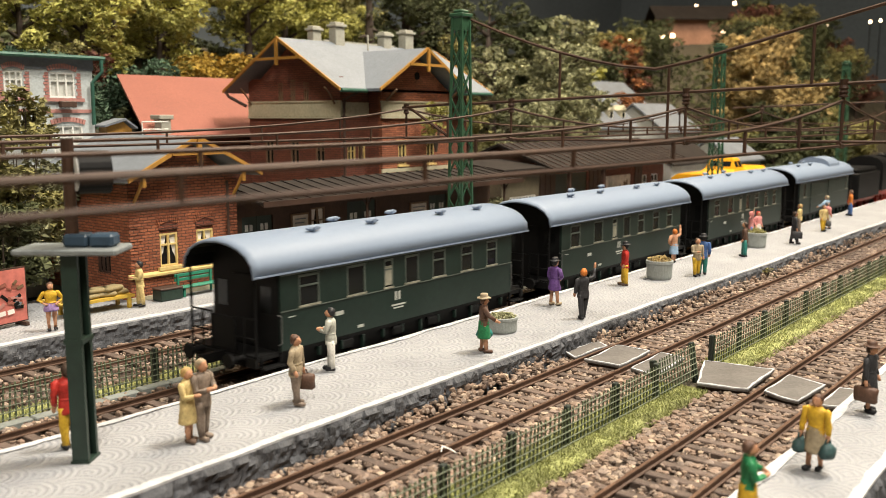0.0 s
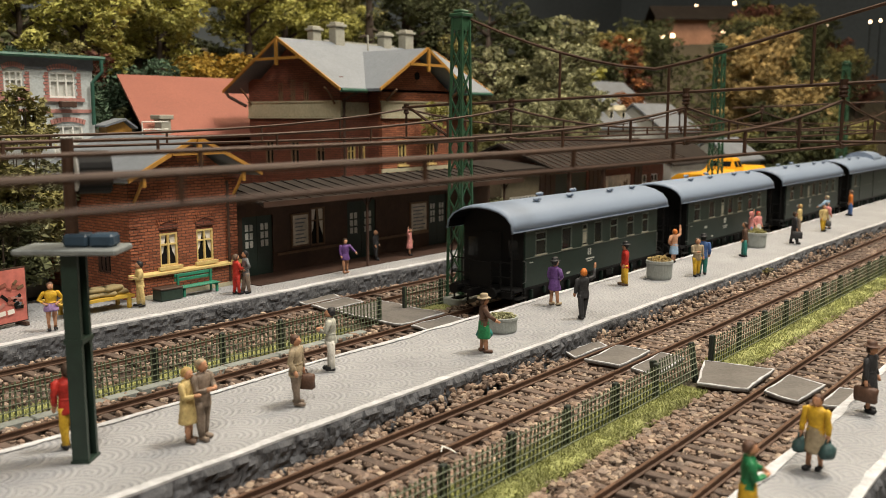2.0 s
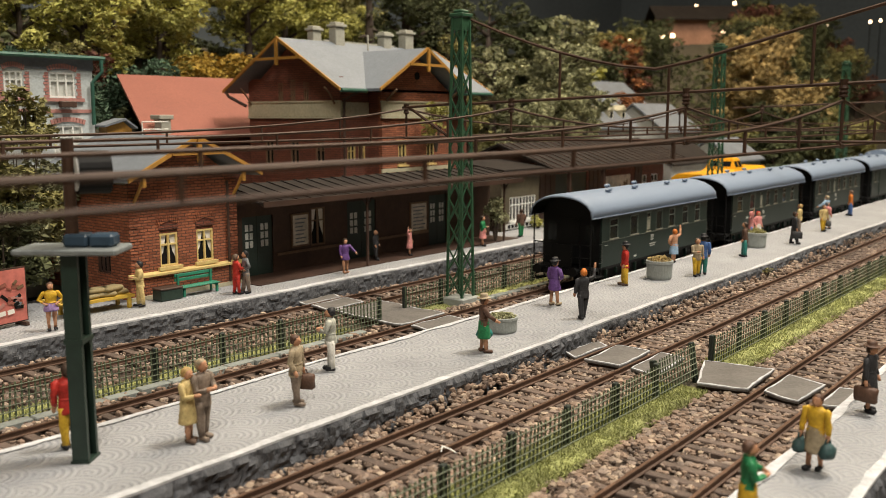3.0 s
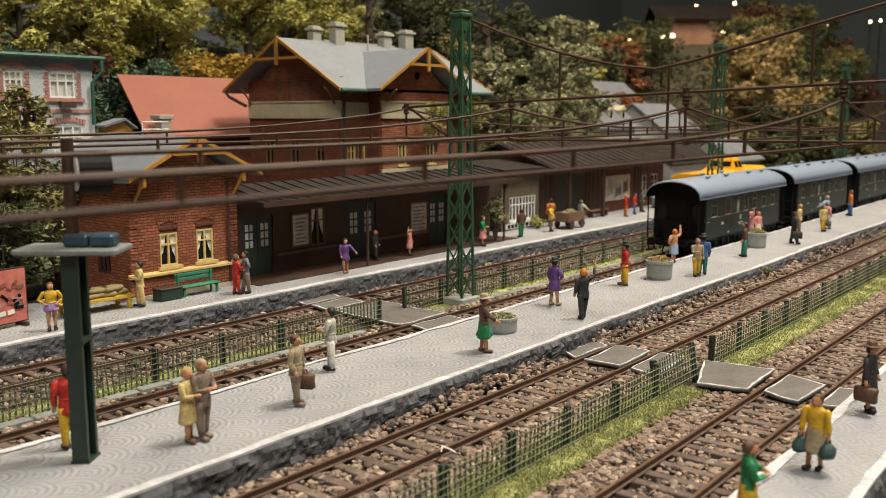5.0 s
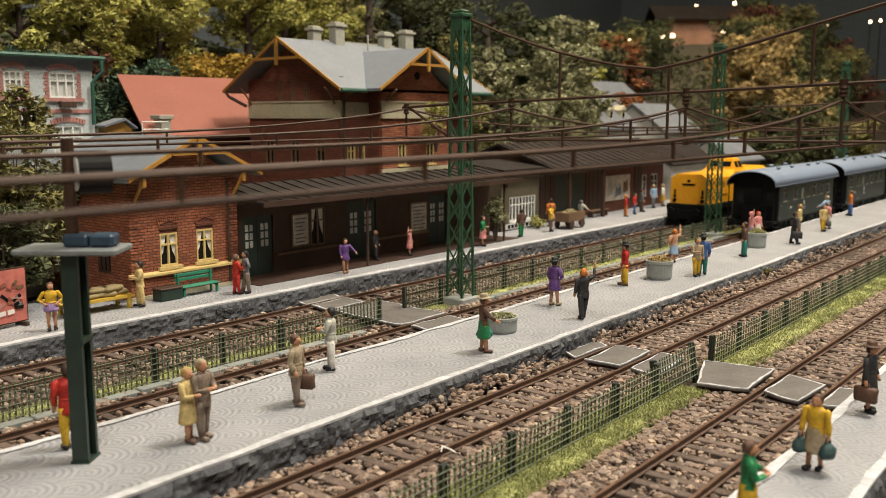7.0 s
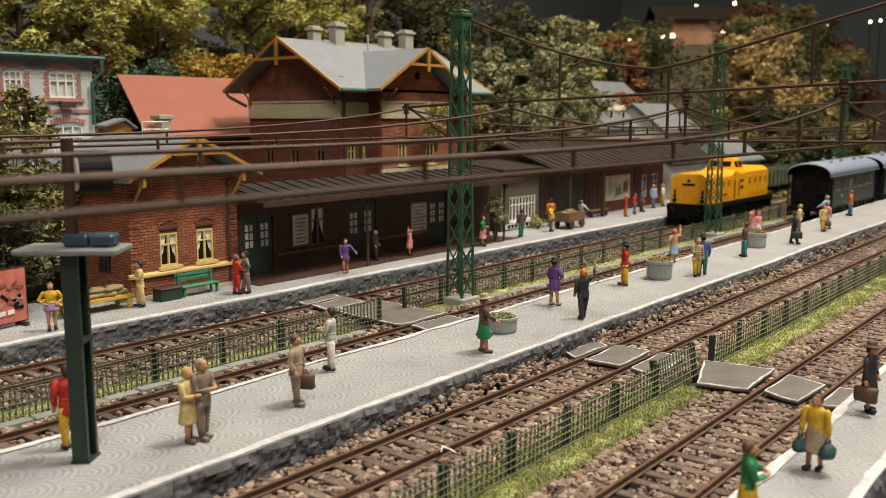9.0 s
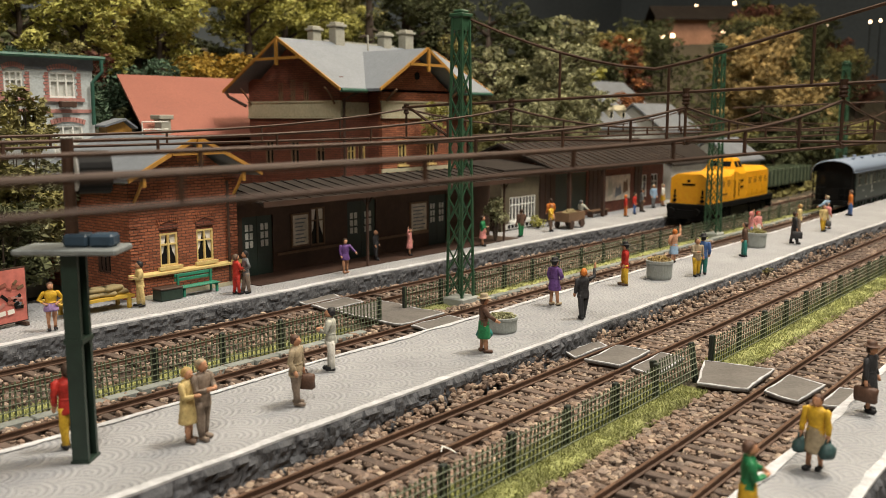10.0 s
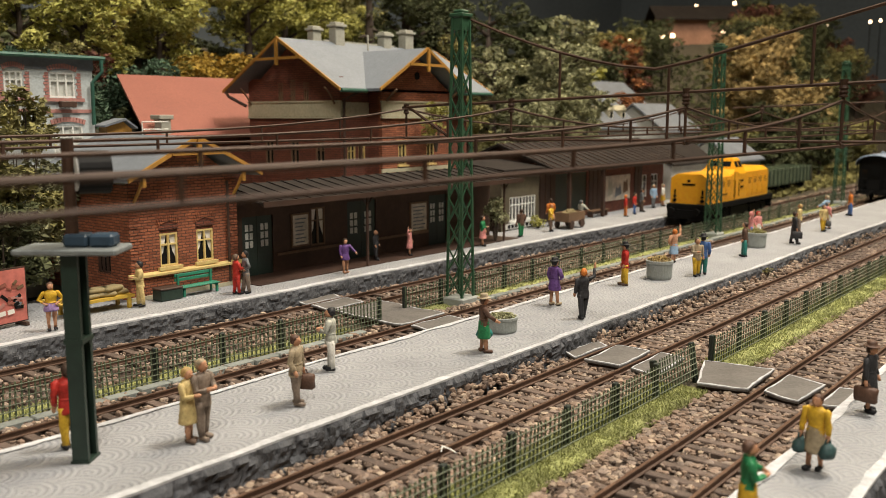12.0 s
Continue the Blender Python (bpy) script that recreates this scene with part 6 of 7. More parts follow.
    for v in bm.verts:
        fold = Vector((v.co.x * 9, v.co.y * 9, v.co.z * 4.5)) + wobble
        v.co += noise.noise_vector(v.co * 5 + wobble) * 0.022 + noise.noise_vector(fold * 1.9) * (0.017 if v.co.z < 1.45 + base else 0.008)
    k = tall / 1.76
    bmesh.ops.scale(bm, vec=(k * 1.04, k * 1.04, k), verts=bm.verts)
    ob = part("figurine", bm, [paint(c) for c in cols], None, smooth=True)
    ob.matrix_basis = at(x, y, z + 0.022, face)
    return tagged(ob, label, "figurine", "figurines on the platforms")


F = figurine
# island platform
F(9.22, 17.45, 165, "red", "yellow", "figurine in red top and yellow trousers beside the column", tall=1.8)
F(10.97, 15.80, 20, "cream", "cream", "figurine of a blond woman in a cream coat", "blond", "cream", "front", "down", tall=1.62, shoes="brown")
F(11.28, 15.72, 10, "taupe", "taupe", "figurine of a grey-haired man in a taupe jacket", "beige", tall=1.76, left="front", right="front", shoes="taupe")
F(14.1, 15.9, 25, "beige", "taupe", "figurine of a man in a beige coat with brown suitcase", "leather", right="carry", bag="leather", tall=1.72, shoes="taupe")
F(16.7, 17.4, 215, "pale", "white", "figurine in pale grey jacket and white trousers", "black", tall=1.74, left="front", right="front")
F(20.85, 15.3, 45, "leather", "green", "figurine of a woman in brown top and green skirt with bag", "leather", "green", "out", "carry", "beige", "teal", tall=1.68, shoes="leather")
F(27.85, 17.25, 80, "purple", "purple", "figurine of a woman in a purple dress", "black", "purple", "hip", "down", "black", tall=1.7, shoes="beige", hem=0.58)
F(26.55, 15.3, 150, "charcoal", "charcoal", "figurine of a man in black suit waving one arm", "orange", right="down", left="up", tall=1.72, stride=0.12)
F(33.0, 17.1, 215, "red", "yellow", "figurine in red jacket and yellow trousers with black hat", "black", hat="black", tall=1.74, shoes="brown")
F(39.6, 18.0, 160, "skin", "lightblue", "figurine of a woman in light blue skirt, one arm raised", "orange", "lightblue", "up", "hip", tall=1.6)
F(36.9, 15.7, -40, "beige", "yellow", "figurine in beige coat and yellow trousers", "brown", tall=1.65, left="front")
F(37.4, 15.65, 120, "blue", "teal", "figurine in blue jacket and teal trousers", "black", tall=1.74, hat="black")
F(43.5, 16.1, 200, "leather", "teal", "figurine in brown jacket and teal trousers", "hair", tall=1.7)
F(49.2, 17.9, 20, "pink", "blue", "figurine in pink shirt and blue trousers behind the planter", "pink", left="up", tall=1.65)
F(50.0, 17.8, -20, "pink", "white", "figurine in pink and white dress behind the planter", "red", "white", tall=1.6)
F(49.7, 15.7, 30, "charcoal", "charcoal", "figurine of a man in dark coat with dark bag", "hair", left="carry", bag="charcoal", tall=1.75, stride=0.14)
F(54.6, 17.0, 190, "cream", "taupe", "figurine in cream jacket", "blond", tall=1.7)
F(56.2, 16.1, -30, "cream", "yellow", "figurine in cream jacket and yellow trousers with case", "brown", right="carry", bag="grey", tall=1.6)
F(57.6, 16.3, 60, "pink", "white", "figurine in white skirt and pale pink top", "grey", "white", tall=1.65)
F(60.6, 17.2, 170, "lightblue", "grey", "figurine in light blue shirt with arms out", "beige", left="out", right="out", tall=1.8)
F(66.3, 17.25, 200, "orange", "blue", "figurine in orange jacket and blue trousers", "brown", tall=1.75)
# station platform
F(14.3, 27.8, -20, "yellow", "skin", "figurine in yellow top and lilac shorts, hands on hips", "leather", "lilac", "hip", "hip", tall=1.56, hem=0.72)
F(18.18, 28.8, 250, "cream", "cream", "figurine in pale yellow overalls and black cap beside the sacks", "black", tall=1.66, left="front", right="front")
F(21.84, 27.93, 75, "red", "red", "figurine in red clothes beside the bench", "brown", tall=1.56, left="front", right="front")
F(22.22, 27.84, 245, "grey", "taupe", "figurine of a man in grey suit, hand on hip", "black", tall=1.66, right="hip", stride=0.1)
F(27.9, 28.05, -20, "purple", "skin", "figurine of a woman in a purple bathing dress", "hair", "purple", "down", "out", tall=1.52, shoes="skin", hem=0.68)
F(33.4, 29.1, 20, "pink", "skin", "figurine of a child in pale pink dress waving", "hair", "pink", "up", "down", tall=1.35, z=0.52)
F(31.3, 29.4, 20, "charcoal", "charcoal", "figurine in dark clothes in the veranda shade", "skin", tall=1.45, z=0.52)
F(38.4, 28.3, 20, "green", "pink", "figurine of a woman in green top, yellow scarf and pink skirt", "hair", "pink", "front", "down", tall=1.6)
F(42.7, 28.75, 160, "leather", "green", "figurine in brown jacket and green trousers", "hair", tall=1.6)
F(45.95, 28.8, 10, "yellow", "brown", "figurine in yellow pullover and brown trousers at the barrow", "orange", left="out", tall=1.66)
F(48.0, 30.1, 160, "orange", "brown", "figurine in orange jacket behind the barrow", "hair", tall=1.75)
F(50.2, 29.2, 80, "pale", "brown", "figurine in pale shirt bending at the barrow", "grey", left="out", right="out", tall=1.55)
F(56.0, 29.1, 30, "red", "orange", "figurine of a child in red shirt", "orange", tall=1.5)
F(57.7, 29.3, 10, "red", "blue", "figurine in red jacket and blue trousers", "hair", tall=1.5)
F(59.6, 29.7, 40, "grey", "brown", "figurine in grey coat", "hair", tall=1.65)
F(62.7, 30.3, -20, "lightblue", "grey", "figurine in pale blue shirt", "beige", tall=1.75)
F(64.3, 30.3, 20, "white", "yellow", "figurine in white shirt and yellow skirt", "beige", "yellow", tall=1.7)
# narrow platform
F(17.75, 4.98, 262, "yellow", "beige", "figurine woman in beige dress and yellow jacket, two bags", "leather", "beige", "carry", "carry", None, "bottle", tall=1.52, hem=0.42)
F(22.2, 5.1, -10, "charcoal", "charcoal", "figurine of a woman in black dress and hat with brown bag", "hair", "charcoal", "carry", "down", "leather", "leather", tall=1.62)
F(14.2, 5.0, 30, "green", "yellow", "figurine in green jacket and yellow skirt", "leather", "yellow", "front", "out", tall=1.6)


# ---- things on the platforms ----
def planter(x, y, leaf, wide=0.58, high=1.05):
    t = thing("planter", "round pale concrete planter with low plants", "planter", at(x, y, 0.515) @ Matrix.Diagonal((wide, wide, high, 1)), "planters along the platform")
    bm = bmesh.new()
    lathe(bm, [(0.86, 0.0), (0.92, 0.10), (0.94, 0.60), (0.99, 0.62), (0.99, 0.74), (0.88, 0.75), (0.86, 0.58), (0.05, 0.58)], 28)
    part("tub", bm, M["concrete"], t)
    bm = bmesh.new()
    lathe(bm, [(0.855, 0.585), (0.85, 0.66), (0.5, 0.72), (0.05, 0.74)], 20)
    part("earth", bm, M["soil"], t)
    rng = np.random.default_rng(int(x))
    n = 160
    a, r = rng.uniform(0, 6.28, n), np.sqrt(rng.uniform(0, 0.7, n))
    c = np.stack([np.cos(a) * r, np.sin(a) * r, 0.72 + rng.uniform(0, 0.22, n) * (1.1 - r)], 1)
    tagged(pebbles("plant", c, rng.uniform(0.04, 0.10, n), LEAF[leaf], t, rng=rng), kind="stuff")


planter(23.35, 16.42, "grey_green", 0.53, 0.66)
planter(35.4, 16.72, "straw")
planter(47.25, 16.9, "olive")


def bench(x, y, rz):
    t = thing("bench", "turquoise painted wooden bench against the brick wall", "bench", at(x, y, 0.515, rz) @ Matrix.Scale(0.8, 4))
    for z0, yy in ((0.42, -0.22), (0.42, -0.02), (0.42, 0.18)):
        one_box("seat_slat", M["benchgreen"], t, -1.1, 1.1, yy - 0.09, yy + 0.09, z0, z0 + 0.06, 0.01)
    for z0 in (0.68, 0.90):
        one_box("back_slat", M["benchgreen"], t, -1.1, 1.1, 0.30, 0.35, z0, z0 + 0.15, 0.01)
    for x1 in (-0.95, 0.95):
        bm = bmesh.new()
        box(bm, x1 - 0.05, x1 + 0.05, -0.28, -0.16, 0, 0.42)
        box(bm, x1 - 0.05, x1 + 0.05, 0.22, 0.30, 0, 1.05)
        box(bm, x1 - 0.05, x1 + 0.05, -0.28, 0.26, 0.32, 0.415)
        part("leg", bm, M["benchgreen"], t)


bench(21.0, 29.25, 0)
tb = thing("luggage_trunk", "dark green wooden trunk beside the bench", "trunk", at(19.6, 29.2, 0.515))
one_box("body", M["mastdark"], tb, -0.48, 0.48, -0.28, 0.28, 0, 0.40, 0.02)
one_box("lid", M["timber"], tb, -0.5, 0.5, -0.3, 0.3, 0.404, 0.47, 0.02)


def sack_barrow(x, y):
    t = thing("sack_barrow", "yellow platform barrow standing before the brick wing", "barrow", at(x, y, 0.515))
    bm = bmesh.new()
    box(bm, -1.3, 1.3, -0.45, 0.45, 0.38, 0.48)
    part("deck", bm, M["cartyellow"], t)
    for a in (-1.1, 1.1):
        for b in (-0.38, 0.38):
            one_box("leg", M["cartyellow"], t, a - 0.06, a + 0.06, b - 0.06, b + 0.06, 0, 0.376)
    for b in (-0.4, 0.4):
        bm = bmesh.new()
        tube(bm, [(-1.3, b, 0.43), (-1.75, b, 0.62)], 0.05, 6)
        part("handle", bm, M["cartyellow"], t)
    rng = random.Random(8)
    for i in range(7):
        bm = bmesh.new()
        box(bm, -0.42, 0.42, -0.26, 0.26, 0, 0.17, 0.06)
        s = part("sack", bm, M["sack"], None, smooth=True)
        tagged(s, "filled hessian sack lying on the barrow", "sack", "sacks on the barrow")
        lay, k = divmod(i, 4)
        s.matrix_basis = at(x + (-0.8 + 0.55 * k if lay == 0 else -0.5 + 0.55 * k), y + rng.uniform(-0.08, 0.08), 0.515 + 0.485 + lay * 0.172, rng.uniform(-25, 25))


sack_barrow(16.75, 29.4)


def billboard():
    t = thing("billboard", "red poster board with unreadable print standing on the platform", "billboard", at(13.35, 29.2, 0.515, 8))
    one_box("panel", M["timber"], t, -1.5, 0.95, 0.0, 0.08, 0.12, 1.95)
    po = one_box("poster", M["poster"], t, -1.45, 0.90, -0.025, -0.003, 0.16, 1.9)
    rng = random.Random(4)
    for i in range(70):
        a, z = rng.uniform(-1.25, 0.72), rng.uniform(0.55, 1.05) if i % 2 else rng.uniform(0.6, 1.7)
        bm = bmesh.new()
        w, h = rng.uniform(0.05, 0.16), rng.uniform(0.04, 0.13)
        tilt = Matrix.Translation((a, 0, z)) @ Matrix.Rotation(rng.uniform(-0.8, 0.8), 4, "Y")
        box(bm, -w, w, -0.034 - 0.0004 * i, -0.028, -h * 0.5, h * 0.5, 0, tilt)
        part("print", bm, M[("roofred", "slate", "timbermid", "black", "roofred", "pink")[i % 6]], po)
    for z, x0, k in ((0.42, -1.25, 6), (1.62, -1.3, 4), (1.38, -1.2, 4), (1.14, -1.3, 3)):
        for i in range(k):
            bm = bmesh.new()
            box(bm, -0.12, 0.12, -0.066, -0.060, -0.075, 0.075, 0, Matrix.Translation((x0 + i * 0.31, 0, z + 0.02 * i)) @ Matrix.Rotation(-0.12, 4, "Y"))
            part("text_bar", bm, M["curtain"], po)
    for a in (-1.3, 0.75):
        one_box("foot", M["timber"], t, a - 0.06, a + 0.06, -0.25, 0.35, 0, 0.118)


billboard()


def goods_barrow(x, y, rz):
    t = thing("goods_barrow", "brown wooden barrow loaded with goods", "barrow", at(x, y, 0.515, rz))
    bm = bmesh.new()
    box(bm, -1.1, 1.1, -0.5, 0.5, 0.45, 0.56)
    for q in ((-1.1, 1.1, -0.5, -0.44), (-1.1, 1.1, 0.44, 0.5), (-1.1, -1.04, -0.44, 0.44), (1.04, 1.1, -0.44, 0.44)):
        box(bm, *q, 0.56, 1.0)
    part("body", bm, M["timbermid"], t)
    for a in (-0.7, 0.7):
        for b in (-0.5, 0.5):
            bm = bmesh.new()
            tube(bm, [(a, b - 0.05, 0.27), (a, b + 0.05, 0.27)], 0.27, 14)
            part("wheel", bm, M["timber"], t)
    rng = np.random.default_rng(2)
    c = np.stack([rng.uniform(-0.9, 0.9, 40), rng.uniform(-0.35, 0.35, 40), rng.uniform(0.65, 1.0, 40)], 1)
    tagged(pebbles("load", c, rng.uniform(0.1, 0.18, 40), M["sack"], t, rng=rng), kind="stuff")


goods_barrow(48.3, 28.9, 4)
bt = thing("bench", "small dark wooden bench before the shed", "bench", at(55.0, 30.7, 0.515))
one_box("seat", M["timbermid"], bt, -1.2, 1.2, -0.25, 0.25, 0.4, 0.47)
for a in (-1.0, 1.0):
    one_box("leg", M["timber"], bt, a - 0.06, a + 0.06, -0.2, 0.2, 0, 0.398)


# ---- trees, bushes ----
def clump_cloud(rng, blobs, per, size):
    """Leaf tufts on and inside a set of uneven blobs (x, y, z, r): centres and sizes."""
    cs, ss = [], []
    for bx, by, bz, br in blobs:
        n = int(per * br * br)
        d = rng.normal(size=(n, 3))
        d /= np.linalg.norm(d, axis=1)[:, None]
        r = br * rng.uniform(0.55, 1.08, n) ** 0.6
        cs.append(np.array([bx, by, bz]) + d * r[:, None] * np.array([1, 1, 0.8]))
        ss.append(rng.uniform(0.5, 1.3, n) * size)
    return np.concatenate(cs), np.concatenate(ss)


def tufts(name, c, s, mat, parent, rng):
    """Small ragged tufts, three crossed slivers each."""
    n = len(c)
    k = 3
    a = np.clip(rng.normal(size=(n, k, 3, 3)), -1.3, 1.3) * 0.72
    a[..., 2] *= 0.7
    v = c[:, None, None] + a * s[:, None, None, None]
    return tagged(arrays_mesh(name, v.reshape(-1, 3), np.arange(n * k * 3).reshape(-1, 3), mat, parent), kind="stuff")


def tree(x, y, height, spread, kind, seed, label, z=None, conifer=False, bare=False, per=90, size=0.30):
    rng = np.random.default_rng(seed)
    z = hill(x, y) if z is None else z
    t = thing("tree", label, "tree", at(x, y, z))
    bm = bmesh.new()
    lean = rng.uniform(-0.4, 0.4, 2)
    pts = [(lean[0] * k * k, lean[1] * k * k, height * 0.92 * k - 0.3) for k in (0, 0.25, 0.5, 0.75, 1)]
    r0 = 0.035 * height
    tube(bm, pts, [r0 * 1.2, r0, r0 * 0.75, r0 * 0.45, r0 * 0.15], 8)
    limbs, blobs = [], []
    n = 11 if not conifer else 16
    for i in range(n):
        k = (0.30 if not conifer else 0.18) + 0.66 * i / n
        a = i * 2.4 + rng.uniform(-0.4, 0.4)
        reach = spread * ((1.15 - abs(k - 0.55) * 1.1) if not conifer else (1.15 - k)) * rng.uniform(0.65, 1.1)
        base = Vector((lean[0] * k * k, lean[1] * k * k, height * 0.92 * k))
        end = base + Vector((math.cos(a) * reach, math.sin(a) * reach, reach * (0.35 if not conifer else -0.05) + rng.uniform(-0.2, 0.5)))
        tube(bm, [base, base.lerp(end, 0.5) + Vector((0, 0, 0.12 * reach)), end], [r0 * 0.4, r0 * 0.25, r0 * 0.08], 5)
        for f in (0.45, 0.75, 1.0):
            p = base.lerp(end, f)
            blobs.append((p.x + rng.uniform(-0.3, 0.3), p.y + rng.uniform(-0.3, 0.3), p.z + rng.uniform(-0.2, 0.4), spread * rng.uniform(0.20, 0.36) * (1 if not conifer else 0.8)))
    part("trunk", bm, M["bark"], t, smooth=True)
    if not bare:
        blobs.append((lean[0], lean[1], height * 0.93, spread * 0.33))
        c, s = clump_cloud(rng, blobs, per, size)
        tufts("crown", c, s, LEAF[kind], t, rng)
    return t


def bush(x, y, z, w, h, kind, seed, label, per=130, size=0.2):
    rng = np.random.default_rng(seed)
    t = thing("bush", label, "bush", at(x, y, z))
    bm = bmesh.new()
    for i in range(6):
        a = i * 1.1
        tube(bm, [(0, 0, -0.1), (math.cos(a) * w * 0.3, math.sin(a) * w * 0.3, h * 0.4), (math.cos(a) * w * 0.5, math.sin(a) * w * 0.5, h * 0.66)], [0.06, 0.04, 0.015], 5)
    part("stem", bm, M["bark"], t)
    blobs = [(rng.uniform(-w, w) * 0.75, rng.uniform(-w, w) * 0.55, h * rng.uniform(0.25, 0.85), min(w, h) * rng.uniform(0.3, 0.5)) for i in range(max(9, int(5 * h / w)))]
    c, s = clump_cloud(rng, blobs, per, size)
    tufts("leaf", c, s, LEAF[kind], t, rng)


bush(15.2, 32.6, 0.4, 2.1, 4.3, "grey_green", 71, "dense grey-green bush beside the station wing", 260, 0.16)
bush(14.5, 31.4, 0.4, 1.3, 4.4, "dark_green", 81, "dense dark green bush at the platform rear", 320, 0.16)
bush(13.6, 33.4, 2.0, 2.0, 4.6, "olive", 72, "tall olive bush beside the station wing", 220, 0.18)
bush(15.9, 33.0, 0.3, 1.7, 8.4, "olive", 73, "tall pale olive bush before the grey house", 220, 0.18)
bush(17.2, 34.6, 5.6, 0.9, 3.3, "olive", 82, "tall pale olive bush reaching over the grey house wall", 320, 0.15)
bush(17.4, 34.0, 2.6, 1.3, 3.6, "grey_green", 83, "grey-green bush before the grey house", 280, 0.16)
bush(12.6, 33.6, -0.2, 2.2, 3.4, "dark_green", 74, "dark bush at the platform end", 160, 0.2)
bush(40.4, 28.9, 0.5, 0.65, 2.6, "grey_green", 75, "slim climbing shrub at the veranda post", 420, 0.12)
bush(47.0, 30.4, 0.5, 0.8, 0.7, "yellow_green", 76, "small tuft of weeds at the hut", 300, 0.10)
bush(38.9, 31.9, 5.5, 0.8, 3.0, "yellow_green", 77, "climbing plant on the bay wall", 200, 0.13)
bush(22.2, 38.9, 5.6, 0.9, 3.8, "blue_green", 78, "dark rounded bush between the houses", 200, 0.18)
bush(22.6, 37.6, 4.2, 1.0, 2.4, "olive", 79, "olive bush between the houses", 200, 0.18)
for i, (x, y, z, w, h, k) in enumerate(((16.0, 45.6, 7.0, 2.6, 4.0, "blue_green"), (20.0, 45.6, 7.0, 2.6, 4.2, "blue_green"), (23.6, 45.6, 7.0, 2.6, 4.4, "blue_green"), (27.2, 46.6, 7.4, 2.0, 4.2, "blue_green"), (25.6, 46.4, 7.4, 1.6, 4.2, "olive"),
                                        (30.2, 48.2, 7.6, 2.4, 3.6, "blue_green"), (33.4, 48.4, 7.6, 2.4, 3.8, "blue_green"), (36.8, 50.2, 7.8, 2.2, 5.2, "yellow"), (39.4, 50.4, 7.8, 2.4, 4.0, "yellow"), (42.0, 50.4, 7.8, 2.2, 4.6, "yellow"),
                                        (44.5, 50.6, 7.8, 2.0, 4.6, "yellow"), (38.0, 49.6, 7.8, 2.2, 5.2, "yellow"))):
    far = 1.06 if x > 25 else 1.0
    bush(x * far, y * far, 7.387 + (z - 8.387) * far, w * far, h * far, k, 100 + i, {"blue_green": "green hedge bush on the slope", "olive": "olive bush on the slope", "russet": "reddish brown bush on the slope", "yellow": "autumn yellow bush on the slope"}[k], 190, 0.19)

for i, (x, z, k) in enumerate(((22.4, 8.2, "blue_green"), (23.9, 8.4, "blue_green"), (25.4, 8.6, "olive"), (26.6, 8.4, "russet"))):
    bush(x, 46.6, z, 1.2, 2.7, k, 130 + i, {"blue_green": "green hedge bush behind the grey house", "olive": "olive bush behind the grey house", "russet": "reddish brown twiggy bush behind the grey house"}[k], 190, 0.17)

BIG = (("yellow_green", "bright yellow-green model tree on the slope"), ("olive", "olive-green model tree on the slope"), ("grey_green", "grey-green model tree behind the station"), ("dark_green", "dark green model tree on the slope"),
       ("orange", "autumn orange model tree"), ("russet", "russet autumn model tree"), ("yellow", "autumn yellow model tree"), ("straw", "pale straw-coloured autumn model tree"))
LABEL = dict(BIG)
